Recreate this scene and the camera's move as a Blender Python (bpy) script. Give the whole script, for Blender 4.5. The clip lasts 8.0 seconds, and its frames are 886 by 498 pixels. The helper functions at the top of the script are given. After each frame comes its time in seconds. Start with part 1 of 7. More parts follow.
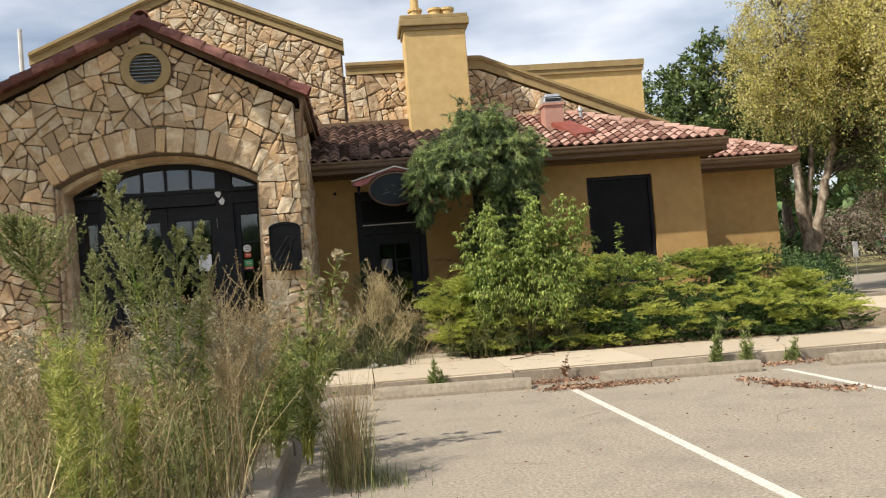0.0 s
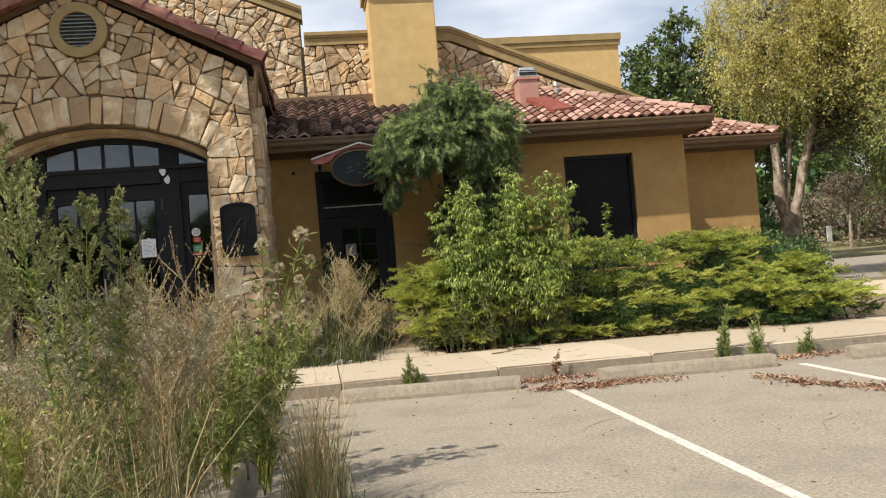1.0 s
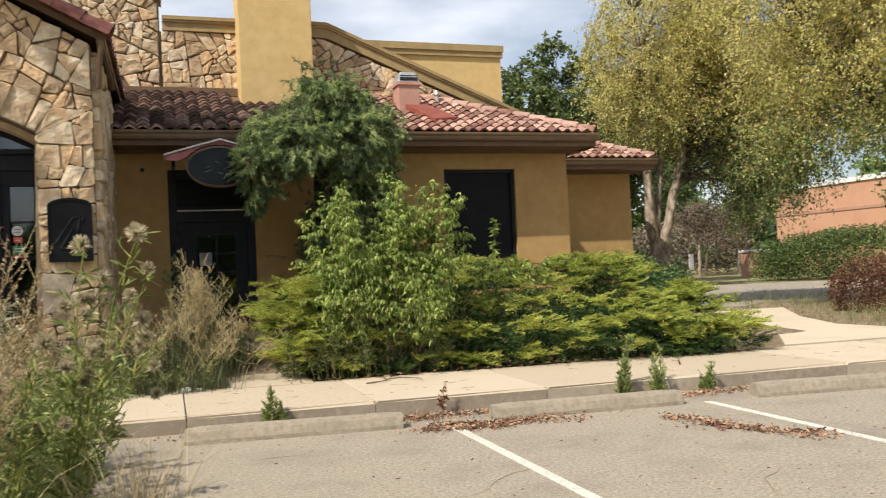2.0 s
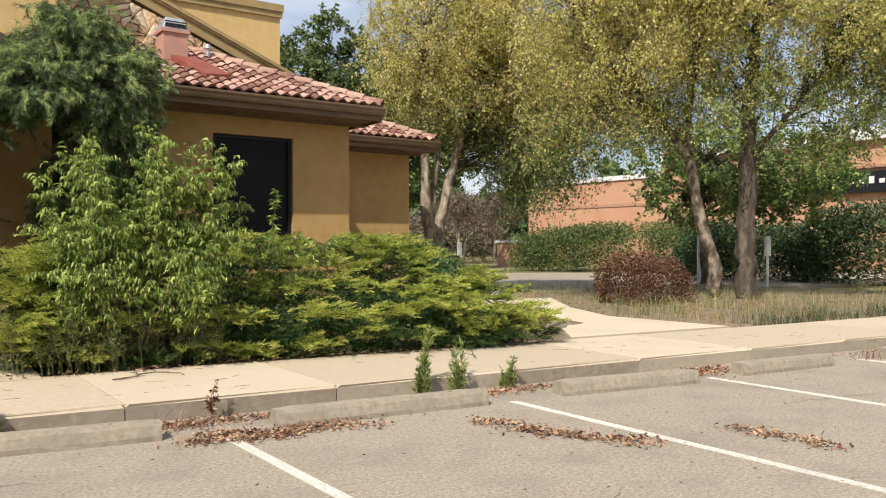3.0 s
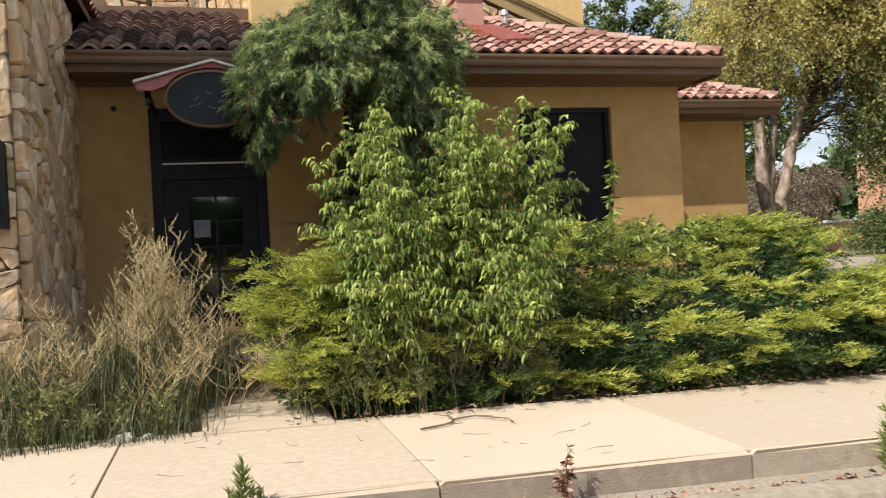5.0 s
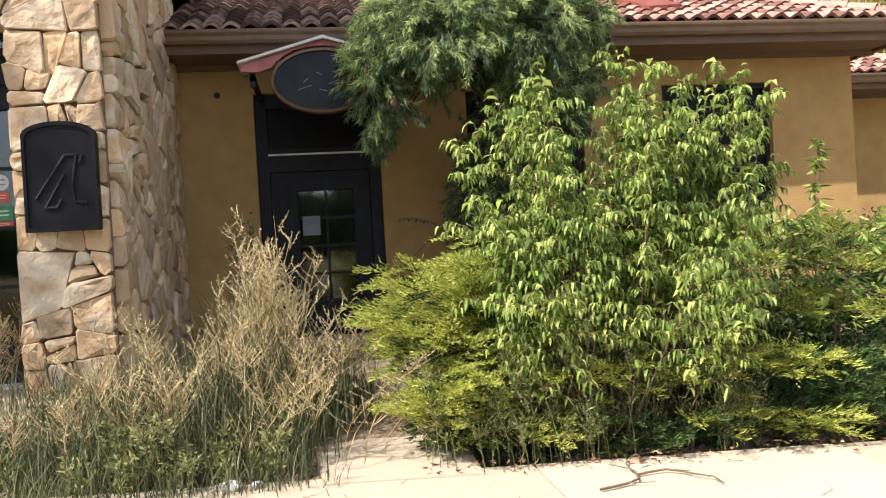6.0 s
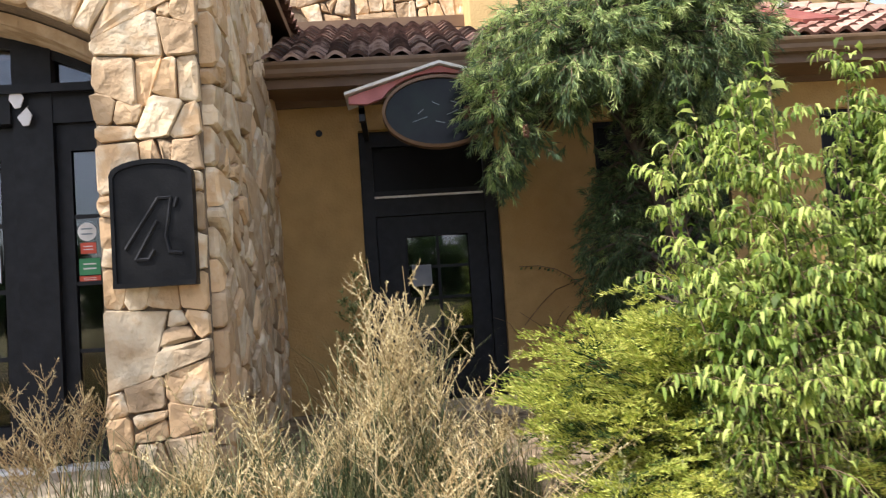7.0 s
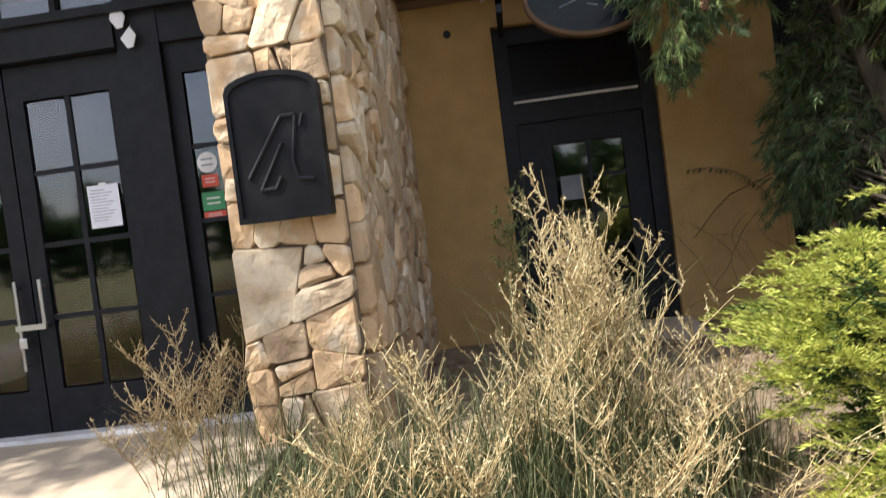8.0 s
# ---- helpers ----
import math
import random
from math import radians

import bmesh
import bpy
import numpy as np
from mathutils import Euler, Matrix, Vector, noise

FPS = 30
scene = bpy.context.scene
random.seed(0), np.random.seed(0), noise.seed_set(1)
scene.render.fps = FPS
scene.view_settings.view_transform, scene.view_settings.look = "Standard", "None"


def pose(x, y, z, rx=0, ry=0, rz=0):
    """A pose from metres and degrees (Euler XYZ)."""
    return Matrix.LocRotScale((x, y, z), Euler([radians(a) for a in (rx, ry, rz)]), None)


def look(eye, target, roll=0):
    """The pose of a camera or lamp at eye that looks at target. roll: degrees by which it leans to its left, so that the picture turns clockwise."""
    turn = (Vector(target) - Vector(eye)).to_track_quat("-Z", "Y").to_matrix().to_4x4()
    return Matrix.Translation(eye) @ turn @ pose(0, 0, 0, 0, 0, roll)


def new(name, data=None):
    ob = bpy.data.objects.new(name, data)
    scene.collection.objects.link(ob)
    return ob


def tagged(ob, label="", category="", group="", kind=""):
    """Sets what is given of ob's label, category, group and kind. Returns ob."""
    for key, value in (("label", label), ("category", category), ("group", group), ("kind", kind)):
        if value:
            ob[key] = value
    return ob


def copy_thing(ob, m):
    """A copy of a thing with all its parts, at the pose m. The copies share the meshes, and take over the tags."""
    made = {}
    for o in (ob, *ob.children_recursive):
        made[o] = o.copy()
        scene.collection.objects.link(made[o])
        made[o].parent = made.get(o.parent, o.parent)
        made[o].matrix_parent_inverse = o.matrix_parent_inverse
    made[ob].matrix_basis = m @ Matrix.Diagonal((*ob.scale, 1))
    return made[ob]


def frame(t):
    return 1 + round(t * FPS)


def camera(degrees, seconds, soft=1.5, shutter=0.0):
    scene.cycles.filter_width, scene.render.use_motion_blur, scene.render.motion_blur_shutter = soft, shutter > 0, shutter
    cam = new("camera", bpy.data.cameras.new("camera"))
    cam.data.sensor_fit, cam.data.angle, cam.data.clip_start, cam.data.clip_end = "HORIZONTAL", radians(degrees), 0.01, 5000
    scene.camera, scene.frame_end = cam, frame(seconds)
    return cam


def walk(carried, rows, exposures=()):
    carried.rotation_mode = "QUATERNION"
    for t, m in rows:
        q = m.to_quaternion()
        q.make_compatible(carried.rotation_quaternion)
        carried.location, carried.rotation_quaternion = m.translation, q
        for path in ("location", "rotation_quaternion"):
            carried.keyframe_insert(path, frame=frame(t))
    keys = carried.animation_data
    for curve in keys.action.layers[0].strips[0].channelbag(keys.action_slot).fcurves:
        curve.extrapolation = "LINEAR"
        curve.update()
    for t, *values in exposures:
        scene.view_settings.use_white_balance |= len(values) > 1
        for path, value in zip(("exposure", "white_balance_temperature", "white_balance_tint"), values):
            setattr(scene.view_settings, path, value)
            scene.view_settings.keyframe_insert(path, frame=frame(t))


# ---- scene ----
cam = camera(56.4, 8.0, soft=1.1, shutter=0.15)
PATH = [
    (0, (0.004, -0.031, 1.391), (0.21, 1.957, 1.457), -4.6),
    (0.5, (-0.046, 0.591, 1.387), (0.267, 2.566, 1.416), -6.2),
    (1, (-0.067, 1.202, 1.386), (0.237, 3.179, 1.413), -4.8),
    (1.5, (-0.102, 1.809, 1.398), (0.311, 3.766, 1.434), -3.0),
    (2, (-0.019, 2.429, 1.398), (0.614, 4.325, 1.443), -2.7),
    (2.2, (0.009, 2.646, 1.382), (0.767, 4.496, 1.425), -2.2),
    (3.3, (0.267, 4.006, 1.376), (1.458, 5.612, 1.354), 0.2),
    (3.5, (0.336, 4.257, 1.38), (1.503, 5.881, 1.35), -0.6),
    (4, (0.561, 4.846, 1.366), (1.538, 6.592, 1.344), -3.6),
    (4.5, (0.696, 5.424, 1.364), (1.409, 7.293, 1.377), -3.1),
    (5, (0.783, 6.07, 1.364), (1.307, 8.0, 1.354), -3.0),
    (5.2, (0.801, 6.334, 1.38), (1.247, 8.284, 1.354), -2.7),
    (6.5, (0.507, 7.92, 1.487), (0.746, 9.906, 1.498), -3.5),
    (7, (0.336, 8.466, 1.527), (0.452, 10.459, 1.635), -3.8),
    (7.5, (0.212, 8.928, 1.57), (0.154, 10.916, 1.788), -7.1),
    (8, (0.059, 9.35, 1.584), (-0.126, 11.341, 1.514), -7.2),
]
walk(cam, [(t, look(eye, target, roll)) for t, eye, target, roll in PATH], [(0.0, 0.28, 6500, 10), (2.2, 0.28, 6500, 10), (3.5, 0.27, 6400, 12), (5.2, 0.5, 6320, 14), (6.5, 1.06, 6180, 16), (8.0, 1.06, 6180, 15)])

# ---- light ----
SUN = Vector((-0.76, -0.42, 1.0)).normalized()
sun = new("sun", bpy.data.lights.new("sun", "SUN"))
sun.data.energy, sun.data.angle, sun.data.color = 4.7, radians(0.6), (1.0, 0.94, 0.83)
sun.matrix_world = look(SUN * 60, (0, 0, 0))
world = bpy.data.worlds.new("sky")
scene.world = world
world.use_nodes = True
wn, wl = world.node_tree.nodes, world.node_tree.links
sky = wn.new("ShaderNodeTexSky")
sky.sky_type, sky.sun_disc = "NISHITA", False
sky.sun_elevation = math.asin(SUN.z)
sky.sun_rotation = math.atan2(SUN.x, SUN.y)
sky.dust_density = 1.6
wcoord = wn.new("ShaderNodeTexCoord")
wmap = wn.new("ShaderNodeMapping")
wmap.inputs["Scale"].default_value = (1.0, 1.0, 3.2)
wnoise = wn.new("ShaderNodeTexNoise")
wnoise.inputs["Scale"].default_value, wnoise.inputs["Detail"].default_value = 2.3, 7.0
wramp = wn.new("ShaderNodeValToRGB")
wramp.color_ramp.elements[0].position, wramp.color_ramp.elements[1].position = 0.38, 0.66
wramp.color_ramp.elements[1].color = (0.8, 0.8, 0.8, 1)
wmix = wn.new("ShaderNodeMix")
wmix.data_type = "RGBA"
wmix.inputs["B"].default_value = (10.4, 10.6, 11.1, 1)
wl.new(wcoord.outputs["Generated"], wmap.inputs["Vector"])
wl.new(wmap.outputs["Vector"], wnoise.inputs["Vector"])
wl.new(wnoise.outputs["Fac"], wramp.inputs["Fac"])
wl.new(wramp.outputs["Color"], wmix.inputs["Factor"])
wl.new(sky.outputs["Color"], wmix.inputs["A"])
wl.new(wmix.outputs["Result"], wn["Background"].inputs["Color"])
wn["Background"].inputs["Strength"].default_value = 0.097


# ---- materials ----
def node_mat(name):
    m = bpy.data.materials.new(name)
    m.use_nodes = True
    return m, m.node_tree.nodes, m.node_tree.links, m.node_tree.nodes["Principled BSDF"]


def surface(name, colors, scale=6.0, rough=0.8, bump=0.2, bump_scale=60.0, stain=None, stain_scale=0.7, stain_amount=0.5,
            random_by="", random_value=0.25, metal=0.0, leaf=0.0, specular=0.4, stretch=(1, 1, 1), detail=6.0, relief=0.01, spread=0.4, fractal=0.5):
    """Colour from grain noise between the colours, larger stains, piece-to-piece variation and fine relief."""
    m, n, l, p = node_mat(name)
    p.inputs["Roughness"].default_value, p.inputs["Metallic"].default_value = rough, metal
    p.inputs["Specular IOR Level"].default_value = specular
    coord = n.new("ShaderNodeTexCoord")
    mapping = n.new("ShaderNodeMapping")
    mapping.inputs["Scale"].default_value = stretch
    l.new(coord.outputs["Object"], mapping.inputs["Vector"])
    grain = n.new("ShaderNodeTexNoise")
    grain.inputs["Scale"].default_value, grain.inputs["Detail"].default_value = scale, detail
    grain.inputs["Roughness"].default_value = fractal
    l.new(mapping.outputs["Vector"], grain.inputs["Vector"])
    ramp = n.new("ShaderNodeValToRGB")
    e = ramp.color_ramp.elements
    while len(e) < len(colors):
        e.new(0.5)
    for i, c in enumerate(colors):
        e[i].position = 0.5 - spread / 2 + spread * i / max(1, len(colors) - 1)
        e[i].color = (*c, 1)
    l.new(grain.outputs["Fac"], ramp.inputs["Fac"])
    col = ramp.outputs["Color"]
    if random_by:
        if random_by == "object":
            r = n.new("ShaderNodeObjectInfo").outputs["Random"]
        else:
            r = n.new("ShaderNodeNewGeometry").outputs["Random Per Island"]
        shift = n.new("ShaderNodeMath")
        shift.operation = "MULTIPLY_ADD"
        shift.inputs[1].default_value, shift.inputs[2].default_value = 0.75, -0.375
        l.new(r, shift.inputs[0])
        add = n.new("ShaderNodeMath")
        l.new(grain.outputs["Fac"], add.inputs[0])
        l.new(shift.outputs[0], add.inputs[1])
        l.new(add.outputs[0], ramp.inputs["Fac"])
        hsv = n.new("ShaderNodeHueSaturation")
        wob = n.new("ShaderNodeMath")
        wob.operation = "MULTIPLY_ADD"
        mod = n.new("ShaderNodeMath")
        mod.operation = "FRACT"
        mul = n.new("ShaderNodeMath")
        mul.operation = "MULTIPLY"
        mul.inputs[1].default_value = 7.31
        l.new(r, mul.inputs[0])
        l.new(mul.outputs[0], mod.inputs[0])
        l.new(mod.outputs[0], wob.inputs[0])
        wob.inputs[1].default_value, wob.inputs[2].default_value = 2 * random_value, 1 - random_value
        l.new(wob.outputs[0], hsv.inputs["Value"])
        l.new(col, hsv.inputs["Color"])
        col = hsv.outputs["Color"]
    if stain:
        big = n.new("ShaderNodeTexNoise")
        big.inputs["Scale"].default_value, big.inputs["Detail"].default_value = stain_scale, 8.0
        big.inputs["Roughness"].default_value = 0.65
        l.new(coord.outputs["Object"], big.inputs["Vector"])
        r2 = n.new("ShaderNodeMapRange")
        r2.inputs["From Min"].default_value, r2.inputs["From Max"].default_value = 0.48, 0.68
        r2.inputs["To Max"].default_value = stain_amount
        l.new(big.outputs["Fac"], r2.inputs["Value"])
        mix = n.new("ShaderNodeMix")
        mix.data_type = "RGBA"
        l.new(r2.outputs["Result"], mix.inputs["Factor"])
        l.new(col, mix.inputs["A"])
        mix.inputs["B"].default_value = (*stain, 1)
        col = mix.outputs["Result"]
    l.new(col, p.inputs["Base Color"])
    if bump:
        fine = n.new("ShaderNodeTexNoise")
        fine.inputs["Scale"].default_value, fine.inputs["Detail"].default_value = bump_scale, 5.0
        l.new(mapping.outputs["Vector"], fine.inputs["Vector"])
        b = n.new("ShaderNodeBump")
        b.inputs["Strength"].default_value, b.inputs["Distance"].default_value = bump, relief
        l.new(fine.outputs["Fac"], b.inputs["Height"])
        l.new(b.outputs["Normal"], p.inputs["Normal"])
    if leaf:
        t = n.new("ShaderNodeBsdfTranslucent")
        l.new(col, t.inputs["Color"])
        mx = n.new("ShaderNodeMixShader")
        mx.inputs["Fac"].default_value = leaf
        l.new(p.outputs["BSDF"], mx.inputs[1])
        l.new(t.outputs["BSDF"], mx.inputs[2])
        l.new(mx.outputs["Shader"], n["Material Output"].inputs["Surface"])
    return m


ASPHALT = surface("worn_asphalt", [(0.1, 0.081, 0.06), (0.3, 0.254, 0.192), (0.52, 0.458, 0.36)], 38, 0.95, 0.08, 190, (0.2, 0.172, 0.135), 1.3, 0.65, relief=0.005, spread=0.34, detail=12.0, fractal=0.85)
PAINT_LINE = surface("road_paint", [(0.44, 0.415, 0.35), (0.74, 0.705, 0.61)], 35, 0.8, 0.3, 200, (0.36, 0.34, 0.3), 3.0, 0.6)
CONCRETE = surface("pale_concrete", [(0.44, 0.36, 0.26), (0.535, 0.447, 0.33)], 18, 0.9, 0.3, 160, (0.45, 0.37, 0.26), 1.1, 0.5, random_by="object", random_value=0.05)
STOP = surface("grey_weathered_concrete", [(0.24, 0.2, 0.148), (0.305, 0.256, 0.19), (0.36, 0.305, 0.23)], 22, 0.94, 0.35, 90, (0.23, 0.197, 0.15), 4, 0.5, relief=0.008)
KERB = surface("weathered_concrete", [(0.24, 0.195, 0.142), (0.37, 0.312, 0.232)], 14, 0.92, 0.5, 90, (0.28, 0.24, 0.185), 2.2, 0.7, random_by="object", random_value=0.07)
SOIL = surface("dry_soil", [(0.11, 0.075, 0.045), (0.24, 0.175, 0.11), (0.3, 0.24, 0.16)], 9, 0.97, 0.8, 40, (0.1, 0.09, 0.04), 0.8, 0.5, relief=0.03)
TURF = surface("dry_turf", [(0.1, 0.1, 0.035), (0.22, 0.19, 0.08), (0.3, 0.25, 0.12)], 3, 0.97, 0.8, 30, (0.09, 0.12, 0.04), 0.15, 0.7, relief=0.04)
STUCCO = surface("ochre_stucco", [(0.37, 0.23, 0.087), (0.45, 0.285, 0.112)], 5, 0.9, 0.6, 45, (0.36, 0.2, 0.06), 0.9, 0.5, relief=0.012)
# Paler ochre for the chimney, its pots and the parapet.
STUCCO_PALE = surface("pale_ochre_stucco", [(0.54, 0.37, 0.155), (0.63, 0.45, 0.205)], 5, 0.9, 0.6, 45, (0.55, 0.36, 0.14), 0.9, 0.4, relief=0.012)
TRIM = surface("olive_trim_paint", [(0.3, 0.212, 0.095), (0.38, 0.275, 0.125)], 6, 0.7, 0.2, 60, (0.22, 0.15, 0.06), 2, 0.5)
FASCIA = surface("brown_fascia_paint", [(0.12, 0.07, 0.038), (0.17, 0.102, 0.057)], 8, 0.55, 0.15, 60, (0.12, 0.075, 0.045), 2, 0.5, stretch=(0.3, 1, 1))
GUTTER = surface("brown_gutter_paint", [(0.15, 0.092, 0.052), (0.2, 0.128, 0.076)], 6, 0.4, 0.1, 60, (0.15, 0.1, 0.06), 2, 0.4)
MORTAR = surface("stone_mortar", [(0.15, 0.112, 0.074), (0.25, 0.19, 0.13)], 30, 0.97, 0.6, 120, (0.12, 0.09, 0.06), 2, 0.5)
STONE = surface("tan_fieldstone", [(0.42, 0.3, 0.18), (0.56, 0.435, 0.285), (0.67, 0.565, 0.405), (0.57, 0.39, 0.22)], 4.5, 0.9, 1.0, 13, (0.34, 0.21, 0.115), 3.0, 0.4, random_by="object", random_value=0.2, relief=0.026)
TILE = surface("clay_tile", [(0.16, 0.07, 0.05), (0.28, 0.145, 0.105), (0.4, 0.25, 0.195)], 9, 0.8, 0.4, 60, (0.17, 0.1, 0.07), 3.5, 0.6, random_by="object", random_value=0.22)
# Darker brown tile for the left part of the front slope.
TILE_DARK = surface("dark_brown_tile", [(0.026, 0.016, 0.012), (0.062, 0.036, 0.027), (0.13, 0.078, 0.06)], 9, 0.75, 0.4, 60, (0.05, 0.035, 0.03), 3.5, 0.6, random_by="object", random_value=0.25, specular=0.08)
TILE_UP = surface("clay_tile_upper_rows", [(0.16, 0.07, 0.05), (0.28, 0.145, 0.105), (0.4, 0.25, 0.195)], 9, 0.8, 0.4, 60, (0.17, 0.1, 0.07), 3.5, 0.6, random_by="island", random_value=0.22)
TILE_DARK_UP = surface("dark_brown_upper_rows", [(0.026, 0.016, 0.012), (0.062, 0.036, 0.027), (0.13, 0.078, 0.06)], 9, 0.75, 0.4, 60, (0.05, 0.035, 0.03), 3.5, 0.6, random_by="island", random_value=0.25, specular=0.08)
# Shade under the lips and in the hollow ends, put into the edge colour.
TILE_LIP_SHADE = surface("tile_edge_lip_shade", [(0.1, 0.05, 0.035), (0.2, 0.1, 0.07)], 14, 0.85, 0.3, 60, (0.07, 0.04, 0.03), 5, 0.6, random_by="object", random_value=0.2)
TILE_RAKE = surface("dark_red_tile", [(0.15, 0.05, 0.04), (0.25, 0.09, 0.07), (0.36, 0.16, 0.12)], 7, 0.75, 0.4, 60, (0.09, 0.05, 0.045), 2.5, 0.6, random_by="object", random_value=0.25)
TILE_LIP = surface("pale_tile_edge", [(0.07, 0.04, 0.03), (0.15, 0.09, 0.07), (0.42, 0.31, 0.26)], 14, 0.85, 0.3, 60, (0.25, 0.13, 0.09), 5, 0.6, random_by="object", random_value=0.2)
ROOF_RED = surface("red_flashing", [(0.19, 0.045, 0.03), (0.26, 0.07, 0.045)], 6, 0.6, 0.2, 50, (0.26, 0.11, 0.07), 3, 0.5)
VENT_PINK = surface("faded_pink_paint", [(0.42, 0.22, 0.17), (0.5, 0.28, 0.215)], 6, 0.7, 0.2, 60, (0.35, 0.2, 0.15), 3, 0.5)
BLACK = surface("black_paint", [(0.008, 0.0085, 0.0105), (0.015, 0.016, 0.0195)], 12, 0.5, 0.15, 90, (0.02, 0.021, 0.024), 1.4, 0.5, specular=0.22)
DARK_PANEL = surface("near_black_pane", [(0.005, 0.005, 0.006), (0.01, 0.01, 0.011)], 3, 0.4, 0.1, 40, (0.014, 0.014, 0.014), 1.0, 0.5, specular=0.12)
PLAQUE = surface("black_cast_metal", [(0.003, 0.0033, 0.004), (0.007, 0.0075, 0.0085)], 10, 0.5, 0.2, 60, (0.01, 0.0105, 0.012), 2.5, 0.5, specular=0.2)
SIGN_PINK = surface("faded_red_sign_paint", [(0.42, 0.14, 0.14), (0.52, 0.2, 0.2)], 5, 0.65, 0.15, 60, (0.3, 0.12, 0.11), 3, 0.5)
WHITE = surface("weathered_white_paint", [(0.62, 0.6, 0.57), (0.78, 0.77, 0.75)], 10, 0.6, 0.1, 60, (0.5, 0.47, 0.42), 3, 0.4)
PAPER = surface("paper", [(0.74, 0.75, 0.8), (0.82, 0.82, 0.86)], 6, 0.9, 0.05, 60)
STEEL = surface("brushed_steel", [(0.5, 0.5, 0.5), (0.62, 0.62, 0.62)], 8, 0.3, 0.1, 80, metal=1.0)
GALV = surface("galvanised_metal", [(0.45, 0.46, 0.47), (0.6, 0.61, 0.62)], 14, 0.45, 0.15, 60, (0.35, 0.34, 0.33), 4, 0.5, metal=0.7)
VENT_BLUE = surface("blue_grey_louvre", [(0.16, 0.2, 0.22), (0.22, 0.26, 0.28)], 8, 0.6, 0.1, 60)
LOOK_RED = surface("red_sticker", [(0.5, 0.06, 0.03), (0.6, 0.1, 0.05)], 8, 0.5, 0.0)
LOOK_GREEN = surface("green_sticker", [(0.04, 0.22, 0.09), (0.06, 0.28, 0.12)], 8, 0.5, 0.0)
BRICK = surface("orange_brick", [(0.45, 0.235, 0.14), (0.55, 0.32, 0.205)], 30, 0.9, 0.4, 60, (0.42, 0.2, 0.11), 0.4, 0.5, stretch=(1, 1, 3))
# Near-black colour carries the dimness of the unlit rooms behind the glass.
INTERIOR = surface("interior_plaster_darkened", [(0.035, 0.032, 0.03), (0.05, 0.046, 0.042)], 3, 0.9, 0.1, 40)
BARK = surface("grey_brown_bark", [(0.03, 0.022, 0.016), (0.075, 0.058, 0.042), (0.16, 0.128, 0.096)], 9, 0.95, 1.0, 30, (0.05, 0.04, 0.03), 2, 0.5, stretch=(1, 1, 0.3), relief=0.03)
BARK_DARK = surface("mottled_flaking_bark", [(0.06, 0.043, 0.03), (0.15, 0.115, 0.082), (0.33, 0.27, 0.2)], 7, 0.92, 1.0, 24, (0.04, 0.03, 0.022), 4, 0.6, stretch=(1, 1, 0.6), relief=0.03, spread=0.25)
BARK_PALE = surface("peeling_pale_bark", [(0.1, 0.07, 0.05), (0.32, 0.255, 0.19), (0.5, 0.43, 0.34)], 8, 0.9, 1.0, 24, (0.12, 0.08, 0.055), 4, 0.6, stretch=(1, 1, 0.5), relief=0.03)
TWIG = surface("brown_twig", [(0.12, 0.08, 0.05), (0.2, 0.14, 0.09)], 20, 0.95, 0.0)
STRAW = surface("dry_straw", [(0.38, 0.28, 0.135), (0.58, 0.465, 0.235), (0.72, 0.61, 0.36)], 3, 0.85, 0.0, random_by="island", random_value=0.22, leaf=0.25)
STRAW_RED = surface("rusty_dry_stems", [(0.27, 0.185, 0.09), (0.42, 0.315, 0.16), (0.54, 0.44, 0.25)], 3, 0.85, 0.0, random_by="island", random_value=0.25, leaf=0.25)
GRASS_GREEN = surface("grey_green_grass", [(0.095, 0.12, 0.036), (0.21, 0.235, 0.085), (0.34, 0.33, 0.14)], 3, 0.8, 0.0, random_by="island", random_value=0.25, leaf=0.3)
BED_GREEN = surface("dark_grey_green_grass", [(0.05, 0.07, 0.026), (0.105, 0.128, 0.055), (0.2, 0.205, 0.1)], 3, 0.8, 0.0, random_by="island", random_value=0.25, leaf=0.3)
WEED_GREEN = surface("weed_leaves", [(0.12, 0.19, 0.035), (0.24, 0.31, 0.07), (0.36, 0.4, 0.11)], 3, 0.7, 0.0, random_by="island", random_value=0.25, leaf=0.35)
SAPLING_LEAF = surface("sapling_leaves", [(0.1, 0.165, 0.026), (0.265, 0.36, 0.062), (0.47, 0.54, 0.15)], 2, 0.62, 0.0, random_by="island", random_value=0.3, leaf=0.45)
# Older foliage green, darkened so it also carries the shade between the tiers.
JUNIPER_DARK = surface("juniper_inner_foliage_and_shade", [(0.022, 0.055, 0.014), (0.05, 0.1, 0.022), (0.1, 0.16, 0.034)], 3, 0.8, 0.0, random_by="island", random_value=0.25, leaf=0.2)
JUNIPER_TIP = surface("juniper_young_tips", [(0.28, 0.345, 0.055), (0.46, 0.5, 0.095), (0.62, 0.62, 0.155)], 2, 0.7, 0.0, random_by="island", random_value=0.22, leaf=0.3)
PINE = surface("blue_green_needles", [(0.045, 0.08, 0.036), (0.09, 0.142, 0.058), (0.16, 0.225, 0.085)], 2, 0.7, 0.0, random_by="island", random_value=0.3, leaf=0.2)
PINE_TIP = surface("young_and_lit_pine_needles", [(0.24, 0.34, 0.11), (0.38, 0.49, 0.17), (0.53, 0.6, 0.25)], 2, 0.6, 0.0, random_by="island", random_value=0.25, leaf=0.4)
CONE = surface("brown_cones", [(0.14, 0.07, 0.045), (0.24, 0.13, 0.09)], 30, 0.9, 0.4, 60)
